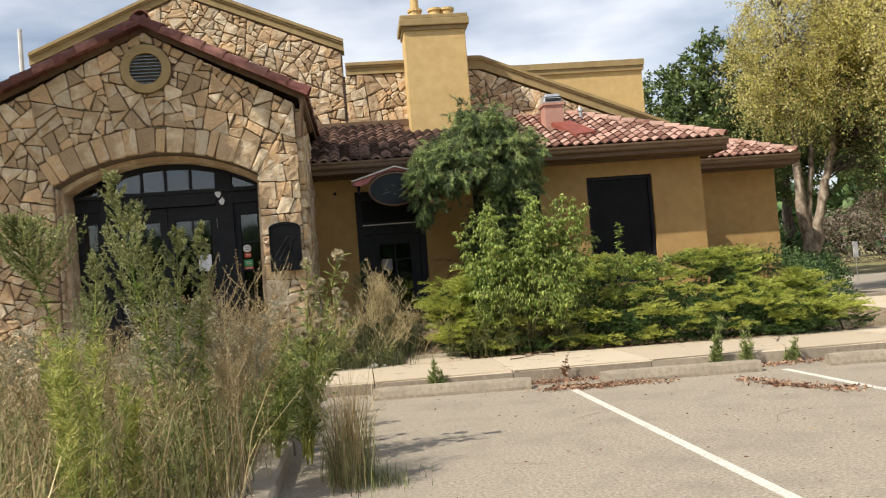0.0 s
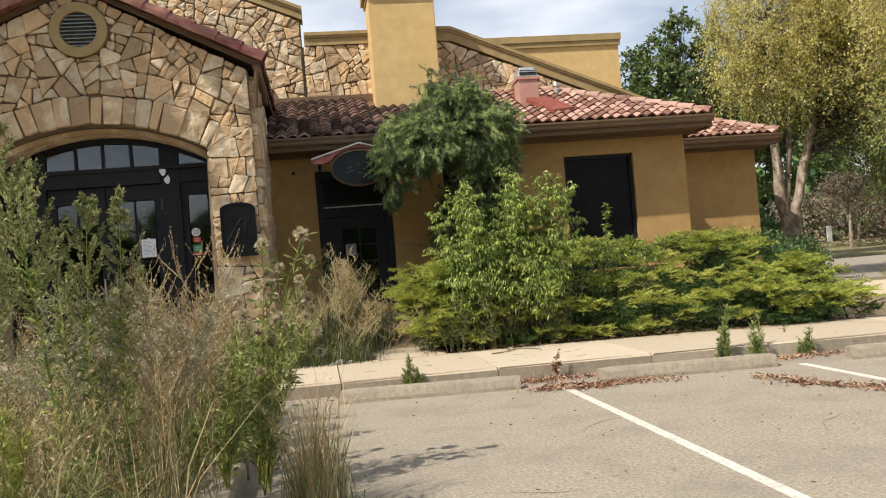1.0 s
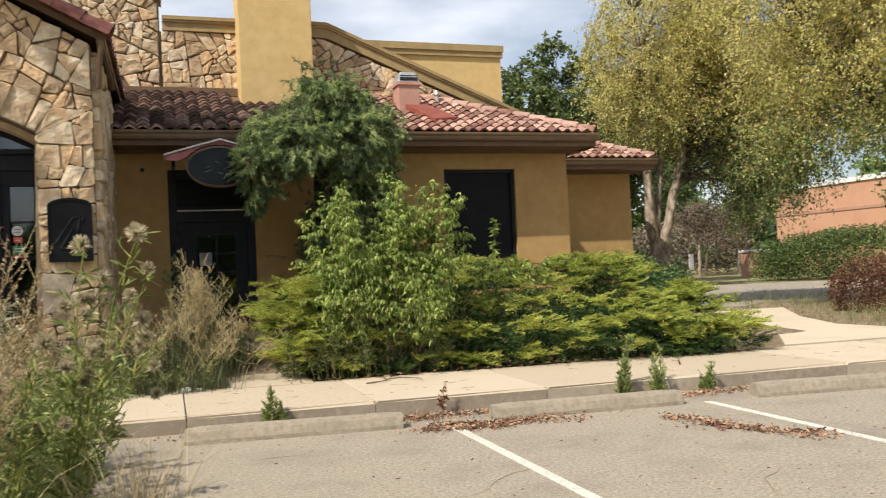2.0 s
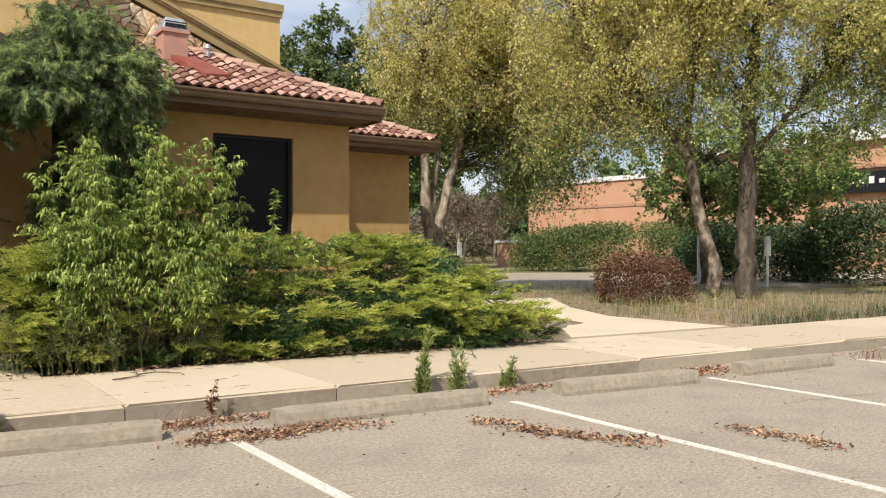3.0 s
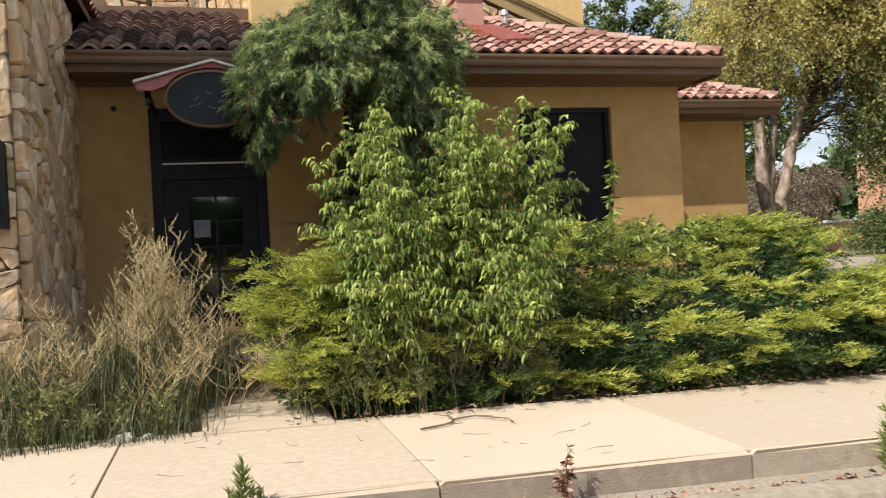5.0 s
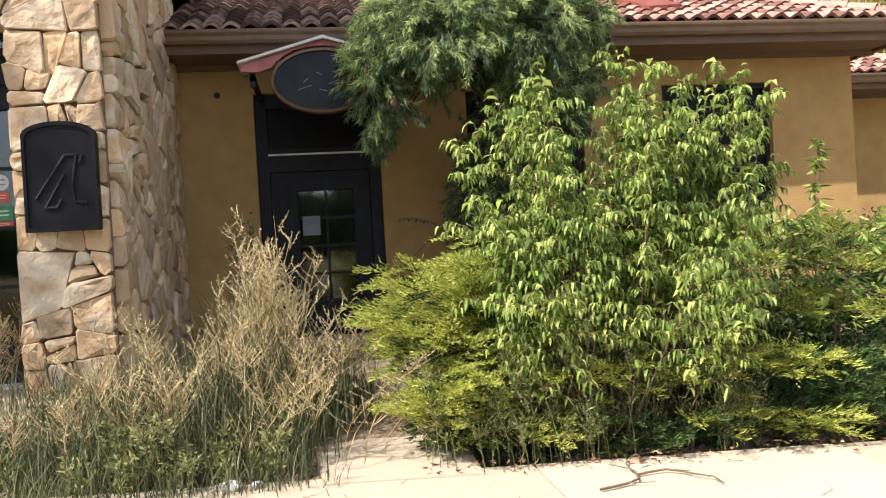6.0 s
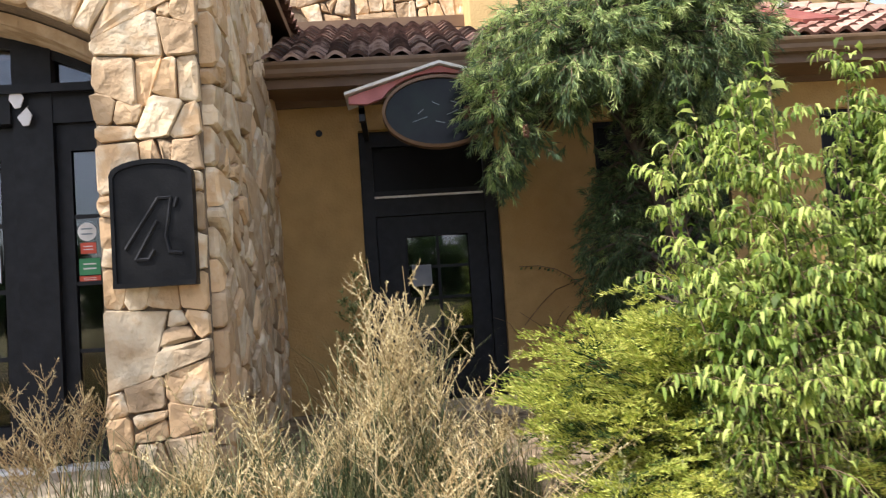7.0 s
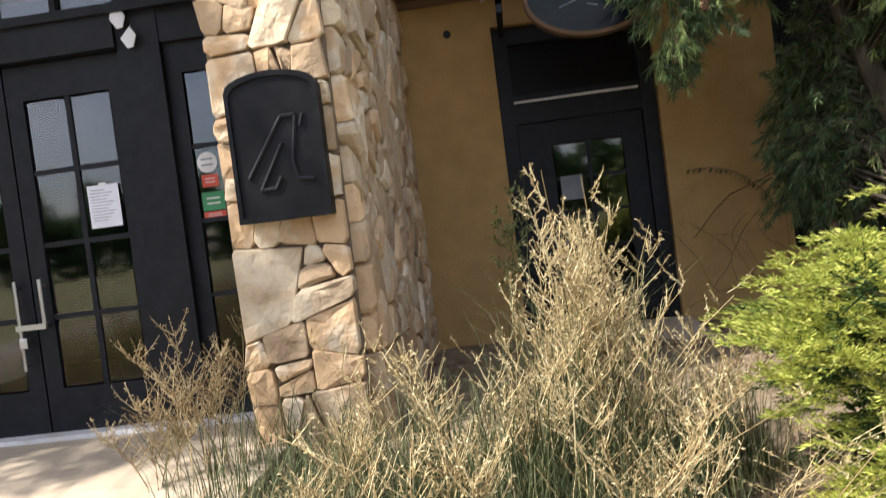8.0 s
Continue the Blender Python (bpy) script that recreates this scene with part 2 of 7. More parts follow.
BIRCH_LEAF = surface("yellowing_birch_leaves", [(0.48, 0.46, 0.12), (0.73, 0.66, 0.22), (0.86, 0.77, 0.34)], 1.2, 0.5, 0.0, random_by="island", random_value=0.2, leaf=0.6)
# Darker copy of the hedge green that holds the shade of the trees.
SHADE_LEAF = surface("hedge_leaves_with_tree_shade", [(0.025, 0.05, 0.018), (0.05, 0.085, 0.03), (0.09, 0.13, 0.045)], 0.8, 0.6, 0.0, random_by="island", random_value=0.3, leaf=0.2)
HEDGE_LEAF = surface("olive_hedge_leaves", [(0.05, 0.082, 0.022), (0.1, 0.148, 0.04), (0.175, 0.22, 0.065)], 0.8, 0.6, 0.0, random_by="island", random_value=0.3, leaf=0.25)
TREE_LEAF = surface("green_tree_leaves", [(0.12, 0.2, 0.045), (0.24, 0.33, 0.08), (0.42, 0.46, 0.14)], 0.8, 0.55, 0.0, random_by="island", random_value=0.3, leaf=0.35)
MID_LEAF = surface("full_green_tree_leaves", [(0.07, 0.13, 0.035), (0.15, 0.235, 0.06), (0.3, 0.37, 0.11)], 0.8, 0.55, 0.0, random_by="island", random_value=0.3, leaf=0.35)
DARK_LEAF = surface("dark_tree_leaves", [(0.045, 0.095, 0.035), (0.09, 0.165, 0.055), (0.16, 0.24, 0.08)], 0.6, 0.6, 0.0, random_by="island", random_value=0.3, leaf=0.3)
BARE_TWIG = surface("grey_brown_twigs", [(0.11, 0.085, 0.06), (0.19, 0.15, 0.11), (0.26, 0.21, 0.15)], 2, 0.9, 0.0, random_by="island", random_value=0.2)
RED_LEAF = surface("red_brown_shrub_leaves", [(0.09, 0.035, 0.025), (0.16, 0.06, 0.04), (0.2, 0.12, 0.06)], 2, 0.7, 0.0, random_by="island", random_value=0.3, leaf=0.25)
LITTER = surface("dead_leaves", [(0.12, 0.05, 0.028), (0.26, 0.12, 0.066), (0.39, 0.26, 0.16)], 4, 0.9, 0.0, random_by="island", random_value=0.3)
PALE_STRAW = surface("silvery_seed_plume", [(0.3, 0.29, 0.17), (0.45, 0.42, 0.28), (0.58, 0.54, 0.4)], 3, 0.85, 0.0, random_by="island", random_value=0.2, leaf=0.3)
PLUME = surface("seeding_plume", [(0.17, 0.2, 0.065), (0.28, 0.3, 0.11), (0.43, 0.42, 0.21)], 3, 0.85, 0.0, random_by="island", random_value=0.25, leaf=0.3)
WEED_YELLOW = surface("yellow_green_weed_leaves", [(0.24, 0.29, 0.06), (0.4, 0.42, 0.1), (0.54, 0.52, 0.16)], 3, 0.75, 0.0, random_by="island", random_value=0.22, leaf=0.35)
KERB_WEED = surface("kerb_weed_leaves", [(0.14, 0.19, 0.05), (0.25, 0.3, 0.09), (0.38, 0.4, 0.15)], 3, 0.75, 0.0, random_by="island", random_value=0.25, leaf=0.35)
SEED = surface("pale_seed_fluff", [(0.45, 0.385, 0.24), (0.62, 0.54, 0.37)], 10, 0.95, 0.0, leaf=0.3)


def glass(name, tint, ior, rough=0.03):
    m, n, l, p = node_mat(name)
    p.inputs["Base Color"].default_value = (*tint, 1)
    p.inputs["Transmission Weight"].default_value = 1.0
    p.inputs["Roughness"].default_value, p.inputs["IOR"].default_value = rough, ior
    w = n.new("ShaderNodeTexNoise")
    w.inputs["Scale"].default_value = 1.5
    b = n.new("ShaderNodeBump")
    b.inputs["Strength"].default_value, b.inputs["Distance"].default_value = 0.02, 0.01
    l.new(w.outputs["Fac"], b.inputs["Height"])
    l.new(b.outputs["Normal"], p.inputs["Normal"])
    return m


GLASS = glass("tinted_glass", (0.55, 0.58, 0.6), 1.75)


# ---- builders ----
def mesh_ob(name, verts, faces, material, parent=None, label="", smooth=False):
    me = bpy.data.meshes.new(name)
    me.from_pydata([tuple(v) for v in verts], [], [tuple(f) for f in faces])
    me.materials.append(material)
    if smooth:
        me.shade_smooth()
    ob = new(name, me)
    if parent is not None:
        ob.parent = parent
    if label:
        tagged(ob, label)
    return ob


def part(name, bm, material, parent=None, label="", bevel=0.0, smooth=False):
    if bevel:
        bmesh.ops.bevel(bm, geom=list(bm.edges), offset=bevel, segments=2, affect="EDGES", profile=0.6)
    bmesh.ops.recalc_face_normals(bm, faces=list(bm.faces))
    me = bpy.data.meshes.new(name)
    bm.to_mesh(me)
    bm.free()
    me.materials.append(material)
    if smooth:
        me.shade_smooth()
    ob = new(name, me)
    if parent is not None:
        ob.parent = parent
    if label:
        tagged(ob, label)
    return ob


def thing(name, label, category, group="", kind="", at=(0, 0, 0)):
    ob = new(name)
    ob.location = at
    ob.empty_display_size = 0.2
    bpy.context.view_layer.update()
    return tagged(ob, label, category, group, kind)


def hexa(bm, p):
    """A solid from eight corners: four below, four above, in the same order round."""
    v = [bm.verts.new(q) for q in p]
    for f in ((3, 2, 1, 0), (4, 5, 6, 7), (0, 1, 5, 4), (1, 2, 6, 5), (2, 3, 7, 6), (3, 0, 4, 7)):
        bm.faces.new([v[i] for i in f])
    return v


def box(bm, x0, x1, y0, y1, z0, z1):
    return hexa(bm, [(x0, y0, z0), (x1, y0, z0), (x1, y1, z0), (x0, y1, z0), (x0, y0, z1), (x1, y0, z1), (x1, y1, z1), (x0, y1, z1)])


def boxes(*rows):
    bm = bmesh.new()
    for r in rows:
        box(bm, *r)
    return bm


def prism_y(bm, outline, y0, y1):
    """An outline of (x, z) drawn out from y0 to y1."""
    a = [bm.verts.new((x, y0, z)) for x, z in outline]
    b = [bm.verts.new((x, y1, z)) for x, z in outline]
    bm.faces.new(a)
    bm.faces.new(b[::-1])
    for i in range(len(a)):
        j = (i + 1) % len(a)
        bm.faces.new((a[j], a[i], b[i], b[j]))


def prism_z(bm, outline, z0, z1):
    a = [bm.verts.new((x, y, z0)) for x, y in outline]
    b = [bm.verts.new((x, y, z1)) for x, y in outline]
    bm.faces.new(a[::-1])
    bm.faces.new(b)
    for i in range(len(a)):
        j = (i + 1) % len(a)
        bm.faces.new((a[i], a[j], b[j], b[i]))


def rod(bm, p, q, r0, r1=None, n=8):
    r1 = r0 if r1 is None else r1
    p, q = Vector(p), Vector(q)
    d = (q - p).normalized()
    u = d.orthogonal().normalized()
    w = d.cross(u)
    rings = []
    for c, r in ((p, r0), (q, r1)):
        rings.append([bm.verts.new(c + r * (math.cos(2 * math.pi * i / n) * u + math.sin(2 * math.pi * i / n) * w)) for i in range(n)])
    bm.faces.new(rings[0][::-1])
    bm.faces.new(rings[1])
    for i in range(n):
        j = (i + 1) % n
        bm.faces.new((rings[0][i], rings[0][j], rings[1][j], rings[1][i]))


def array_mesh(name, co, tri, material, parent=None, label="", smooth=False):
    """A mesh of triangles straight from arrays."""
    me = bpy.data.meshes.new(name)
    nv, nt = len(co), len(tri)
    me.vertices.add(nv)
    me.vertices.foreach_set("co", np.ascontiguousarray(co, dtype=np.float32).ravel())
    me.loops.add(nt * 3)
    me.loops.foreach_set("vertex_index", np.ascontiguousarray(tri, dtype=np.int32).ravel())
    me.polygons.add(nt)
    me.polygons.foreach_set("loop_start", np.arange(0, nt * 3, 3, dtype=np.int32))
    me.update(calc_edges=True)
    me.materials.append(material)
    if smooth:
        me.shade_smooth()
    ob = new(name, me)
    if parent is not None:
        ob.parent = parent
        tagged(ob, kind="stuff")
    if label:
        tagged(ob, label)
    return ob


def unit(a):
    return a / np.maximum(np.linalg.norm(a, axis=-1, keepdims=True), 1e-9)


def leaf_arrays(P, D, L, W, fold=0.25, rng=None):
    """Folded leaf blades: at P, pointing along D, of length L and width W."""
    rng = rng or np.random.default_rng(5)
    n = len(P)
    D = unit(D)
    R = rng.normal(size=(n, 3))
    S = unit(np.cross(D, R))
    N = np.cross(S, D)
    L, W = np.broadcast_to(L, n)[:, None], np.broadcast_to(W, n)[:, None]
    mid = P + D * L * 0.45
    co = np.stack([P, mid + S * W * 0.5 + N * W * fold, P + D * L, mid - S * W * 0.5 + N * W * fold], 1).reshape(-1, 3)
    i = np.arange(n)[:, None] * 4
    tri = np.concatenate([i + np.array([[0, 1, 2]]), i + np.array([[0, 2, 3]])], 0)
    return co, tri


def tube_arrays(P, Q, R0, R1, n=3):
    """Tapered sticks from P to Q."""
    m = len(P)
    D = unit(Q - P)
    U = unit(np.cross(D, np.where(np.abs(D[:, 2:3]) < 0.9, np.array([[0, 0, 1.0]]), np.array([[1.0, 0, 0]]))))
    V = np.cross(D, U)
    R0, R1 = np.broadcast_to(R0, m)[:, None], np.broadcast_to(R1, m)[:, None]
    rings = []
    for C, R in ((P, R0), (Q, R1)):
        for k in range(n):
            a = 2 * math.pi * k / n
            rings.append(C + R * (math.cos(a) * U + math.sin(a) * V))
    co = np.stack(rings, 1).reshape(-1, 3)
    i = np.arange(m)[:, None] * (2 * n)
    tri = []
    for k in range(n):
        j = (k + 1) % n
        tri += [i + np.array([[k, j, n + j]]), i + np.array([[k, n + j, n + k]])]
    return co, np.concatenate(tri, 0)


def joined(*arrays):
    co, tri, base = [], [], 0
    for c, t in arrays:
        co.append(c)
        tri.append(t + base)
        base += len(c)
    return np.concatenate(co), np.concatenate(tri)


def blade_arrays(P, H, lean, width, rng):
    """Curved grass blades of two bends, rooted at P."""
    n = len(P)
    a = rng.uniform(0, 2 * math.pi, n)
    out = np.stack([np.cos(a), np.sin(a), np.zeros(n)], 1)
    side = np.stack([-np.sin(a), np.cos(a), np.zeros(n)], 1)
    H, lean, width = (np.broadcast_to(q, n)[:, None] for q in (H, lean, width))
    up = np.array([[0, 0, 1.0]])
    p1 = P + up * H * 0.45 + out * lean * H * 0.18
    p2 = P + up * H * 0.8 + out * lean * H * 0.5
    p3 = P + up * H * 0.97 + out * lean * H * 0.95
    co = np.stack([P - side * width / 2, P + side * width / 2, p1 - side * width * 0.45, p1 + side * width * 0.45, p2 - side * width * 0.3, p2 + side * width * 0.3, p3], 1).reshape(-1, 3)
    i = np.arange(n)[:, None] * 7
    tri = np.concatenate([i + np.array([f]) for f in ((0, 1, 3), (0, 3, 2), (2, 3, 5), (2, 5, 4), (4, 5, 6))], 0)
    return co, tri


def rise(x, y):
    """Height of the planted ground, which climbs from the pavement to the building."""
    a = min(max((y - 11.95) / 1.7, 0), 1)
    b = 1 - min(max((x - 7.0) / 2.5, 0), 1) * 0.75
    return 0.15 + 0.3 * a * a * (3 - 2 * a) * b


def kerb_y(x):
    return 10.24 - 0.1 * (x - 1)


# ---- ground ----
def slab(name, outline, z0, z1, material, label, category, bevel=0.0):
    bm = bmesh.new()
    prism_z(bm, outline, z0, z1)
    return tagged(part(name, bm, material, None, "", bevel), label, category, kind="structure")


g = bmesh.new()
prism_z(g, [(-900, -900), (900, -900), (900, 900), (-900, 900)], -0.6, -0.05)
tagged(part("ground", g, TURF), "dry mown turf and earth spreading out to the horizon", "ground", kind="structure")
slab("parking_lot", [(-12, -16), (34, -16), (34, kerb_y(34) + 0.02), (-12, kerb_y(-12) + 0.02)], -0.3, 0.0, ASPHALT, "worn sun-bleached asphalt of a parking lot", "parking lot")


def planted(name, x0, x1, y0, y1, step, material, label, height, skip=None):
    """A bumpy bed of earth with a skirt down into the ground."""
    nx, ny = int((x1 - x0) / step) + 1, int((y1 - y0) / step) + 1
    vs, fs = [], []
    for j in range(ny + 1):
        for i in range(nx + 1):
            x, y = x0 + (x1 - x0) * i / nx, y0 + (y1 - y0) * j / ny
            edge = i in (0, nx) or j in (0, ny)
            z = -0.1 if edge else height(x, y) + 0.035 * noise.noise((x * 1.7, y * 1.7, 3.1))
            vs.append((x, y, z))
    for j in range(ny):
        for i in range(nx):
            a = j * (nx + 1) + i
            fs.append((a, a + 1, a + nx + 2, a + nx + 1))
    return tagged(mesh_ob(name, vs, fs, material, smooth=True), label, "planting bed", kind="structure")


planted("planting_bed_1", -14, 9.6, 11.7, 26, 0.35, SOIL, "bare dry soil of the bed in front of the building", lambda x, y: rise(x, y) - 0.04 - (0.25 if y < kerb_y(x) + 1.9 else 0))
planted("planting_bed_2", -7.0, -0.78, 1.0, 10.2, 0.3, SOIL, "dry earth of an overgrown parking island", lambda x, y: 0.1 + 0.05 * math.sin(x * 1.3))
planted("planting_bed_3", 9.6, 22, 10.6, 20.5, 0.4, SOIL, "dry earth and leaf litter under the trees", lambda x, y: 0.13 if x > 10.75 + max(0, y - 13) * 0.45 and y > kerb_y(x) + 1.9 else -0.12)

# paving of the pavement, one slab a piece
pavement = thing("pavement", "pale concrete pavement along the parking lot", "pavement", kind="structure")
JOINTS = [0.09 + 1.72 * k for k in range(-7, 14)]
SLABS = []
for a, b in zip(JOINTS, JOINTS[1:]):
    SLABS.append((a + 0.006, b - 0.006))
kerb = thing("kerb", "weathered concrete kerb with chipped edges", "kerb", kind="structure")

# parking lines
for i, x in enumerate((-0.3, 2.32, 4.84, 7.31, 9.9, 12.5)):
    if i == 0:
        continue
    g = bmesh.new()
    prism_z(g, [(x - 0.04, 3.9), (x + 0.04, 3.9), (x + 0.025, 9.34 - 0.07 * (x - 2.2)), (x - 0.055, 9.36 - 0.07 * (x - 2.2))], -0.002, 0.004)
    tagged(part("parking_line", g, PAINT_LINE), "faded white painted parking bay line on asphalt", "road marking", "parking bay lines", "structure")


def wheel_stop_mesh(length):
    g = bmesh.new()
    h = length / 2
    sec = [(-0.1, 0.0), (0.1, 0.0), (0.1, 0.035), (0.078, 0.105), (0.062, 0.13), (-0.062, 0.13), (-0.078, 0.105), (-0.1, 0.035)]
    rng = np.random.default_rng(3)
    rings = []
    for k in range(13):
        x = -h + length * k / 12
        cut = 0.03 if k in (0, 12) else 0.0
        rings.append([g.verts.new((x, y * (1 - cut * 2) + rng.normal() * 0.0015, z * (1 - cut * 2) + (rng.normal() * 0.0015 if z > 0 else 0))) for y, z in sec])
    g.faces.new(rings[0])
    g.faces.new(rings[-1][::-1])
    for a, b in zip(rings, rings[1:]):
        for i in range(8):
            j = (i + 1) % 8
            g.faces.new((a[i], a[j], b[j], b[i]))
    return g


stop = thing("wheel_stop", "grey chipped concrete wheel stop lying on asphalt", "wheel stop", "wheel stops")
part("body", wheel_stop_mesh(1.86), STOP, stop)
for x in (-0.6, 0.6):
    g = bmesh.new()
    rod(g, (x, 0, 0.11), (x, 0, 0.131), 0.016, n=10)
    part("pin", g, TWIG, stop, "rusty steel pin")
stop.matrix_world = pose(0.99, 9.72, 0.0, 0, 0, -8.5)
for x, y, a, k in ((3.64, 9.36, -6.5, 1.0), (6.16, 9.05, -9.0, 0.87), (8.42, 8.86, -6.0, 0.78), (10.9, 8.6, -6.0, 0.8), (13.4, 8.4, -6, 0.8)):
    copy_thing(stop, pose(x, y, 0.0, 0, 0, a) @ Matrix.Diagonal((k, 1, 1, 1)))

# island kerb
island_kerb = thing("island_kerb", "cracked concrete kerb round the overgrown parking island", "kerb", kind="structure")

# walks to the doors and round the corner
g = bmesh.new()
hexa(g, [(-5.2, 12.0, -0.1), (-1.7, 12.0, -0.1), (-1.35, 13.3, 0.0), (-5.2, 13.3, 0.0), (-5.2, 12.0, 0.165), (-1.7, 12.0, 0.165), (-1.35, 13.3, 0.44), (-5.2, 13.3, 0.44)])
hexa(g, [(-5.2, 13.3, -0.1), (-1.35, 13.3, -0.1), (-1.35, 14.74, 0.0), (-5.2, 14.74, 0.0), (-5.2, 13.3, 0.44), (-1.35, 13.3, 0.44), (-1.35, 14.74, 0.465), (-5.2, 14.74, 0.465)])
bmesh.ops.remove_doubles(g, verts=list(g.verts), dist=0.001)
tagged(part("door_walk", g, CONCRETE), "pale concrete walk before the main doors", "walkway", kind="structure")
g = bmesh.new()
hexa(g, [(0.62, 11.9, -0.1), (1.5, 11.8, -0.1), (1.5, 16.9, 0.1), (0.3, 16.9, 0.1), (0.62, 11.9, 0.17), (1.5, 11.8, 0.17), (1.5, 16.9, 0.46), (0.3, 16.9, 0.46)])
tagged(part("side_walk", g, CONCRETE), "pale concrete path climbing to the side door", "walkway", kind="structure")
slab("corner_walk", [(7.7, 11.43), (10.62, 11.14), (10.45, 13.4), (11.3, 15.2), (12.9, 17.5), (9.8, 17.8), (9.2, 14.5), (8.6, 12.6)], -0.05, 0.165, CONCRETE, "pale concrete path turning round the building's corner", "walkway")
slab("access_road", [(11, 20.5), (60, 13.5), (60, 19), (34, 26), (24, 33), (12, 33)], -0.1, 0.06, ASPHALT, "grey access road beyond the trees", "road")

# ---- building ----
WALL_Y = 16.85
FRONT = thing("wall_front", "ochre stucco front wall with dark openings, shaded under the eaves", "wall", kind="structure")


def wall_x(name, x0, x1, z0, z1, y0, y1, openings, material, parent):
    """A wall along x from y0 to y1 with openings (x0, x1, z0, z1) right through it."""
    rows, x = [], x0
    for a, b, c, d in sorted(openings):
        rows.append((x, a, y0, y1, z0, z1))
        if c > z0:
            rows.append((a, b, y0, y1, z0, c))
        rows.append((a, b, y0, y1, d, z1))
        x = b
    rows.append((x, x1, y0, y1, z0, z1))
    return part(name, boxes(*rows), material, parent)


OPEN = [(0.03, 1.43, 0.3, 3.24), (2.46, 3.87, 0.95, 3.21), (4.88, 6.3, 0.95, 3.21)]
wall_x("wall", -0.95, 7.4, 0.2, 3.75, WALL_Y, WALL_Y + 0.25, OPEN, STUCCO, FRONT)
side = thing("wall_corner", "ochre stucco wall of the recessed corner wing", "wall", kind="structure")
part("wall", boxes((7.15, 7.4, WALL_Y + 0.25, 19.85, 0.1, 3.75)), STUCCO, side)
part("wall", boxes((7.4, 10.62, 19.85, 20.1, 0.1, 3.75)), STUCCO, side)
part("wall", boxes((10.37, 10.62, 20.1, 26, 0.1, 3.75)), STUCCO, side)
part("wall", boxes((10.62, 11.6, 22.3, 22.55, 0.1, 3.1)), STUCCO, side)
back = thing("wall_back", "plain back wall closing the building", "wall", kind="structure")
part("wall", boxes((-6.7, 10.37, 25.75, 26, 0.1, 4.8)), STUCCO, back)
part("wall", boxes((-7.0, -6.7, 18.9, 26, 0.1, 4.8)), STUCCO, back)
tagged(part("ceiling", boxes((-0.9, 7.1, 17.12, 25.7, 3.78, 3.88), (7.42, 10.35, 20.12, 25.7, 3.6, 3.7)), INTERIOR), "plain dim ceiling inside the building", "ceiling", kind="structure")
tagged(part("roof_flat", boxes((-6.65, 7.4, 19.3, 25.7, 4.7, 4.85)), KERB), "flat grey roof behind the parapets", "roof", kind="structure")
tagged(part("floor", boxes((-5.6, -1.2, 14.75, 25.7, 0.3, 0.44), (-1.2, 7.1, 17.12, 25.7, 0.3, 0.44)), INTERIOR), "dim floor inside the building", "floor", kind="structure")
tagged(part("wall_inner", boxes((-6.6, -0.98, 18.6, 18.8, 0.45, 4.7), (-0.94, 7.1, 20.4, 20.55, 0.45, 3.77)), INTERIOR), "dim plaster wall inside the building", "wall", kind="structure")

# front gable with the arch
GX0, GX1, GA = -5.95, -0.86, (-3.21, 5.76)
ARC_L, ARC_R, SPRING, RISE_A = -4.78, -1.53, 3.33, 0.45
ARC_C = (ARC_L + ARC_R) / 2
HALF = (ARC_R - ARC_L) / 2
RAD = (HALF * HALF + RISE_A * RISE_A) / (2 * RISE_A)
ARC_Z = SPRING + RISE_A - RAD


def arc_points(n, extra=0.0):
    a = math.asin(HALF / RAD)
    return [(ARC_C + (RAD + extra) * math.sin(-a + 2 * a * i / n), ARC_Z + (RAD + extra) * math.cos(-a + 2 * a * i / n)) for i in range(n + 1)]


GABLE = thing("wall_gable", "tan fieldstone gable front with a broad flat arch", "wall", kind="structure")
g = bmesh.new()
prism_y(g, [(GX0, 0.2), (ARC_L, 0.2), *arc_points(20), (ARC_R, 0.2), (GX1, 0.2), (GX1, 4.46), GA, (GX0, 4.5)], 13.84, 14.5)
part("backing", g, MORTAR, GABLE)
part("backing", boxes((GX1 - 0.3, GX1, 14.5, WALL_Y + 0.4, 0.2, 4.42), (GX0, GX0 + 0.3, 14.5, 18.9, 0.2, 4.42)), MORTAR, GABLE)
g = bmesh.new()
pts = arc_points(20, -0.012)
prism_y(g, [(ARC_L + 0.012, 0.45), *pts, (ARC_R - 0.012, 0.45), (ARC_R - 0.1, 0.45), *[(x * 0.97 + ARC_C * 0.03, z - 0.07) for x, z in pts[::-1]], (ARC_L + 0.1, 0.45)], 14.1, 14.58)
part("soffit", g, STONE, GABLE, "rough stone arch reveal")

# ---- upper walls ----
UPPER = thing("wall_upper", "tan fieldstone upper walls with olive copings", "wall", kind="structure")
UY = 18.9
BIG = [(-6.8, 4.6), (0.0, 4.6), (0.0, 6.72), (-3.5, 8.2), (-6.8, 6.8)]
g = bmesh.new()
prism_y(g, BIG, UY, UY + 0.3)
part("backing", g, MORTAR, UPPER)
g = bmesh.new()
prism_y(g, [(0.0, 4.6), (7.3, 4.4), (7.3, 4.45), (3.15, 6.1), (0.0, 6.15)], UY + 0.02, UY + 0.3)
part("backing", g, MORTAR, UPPER)


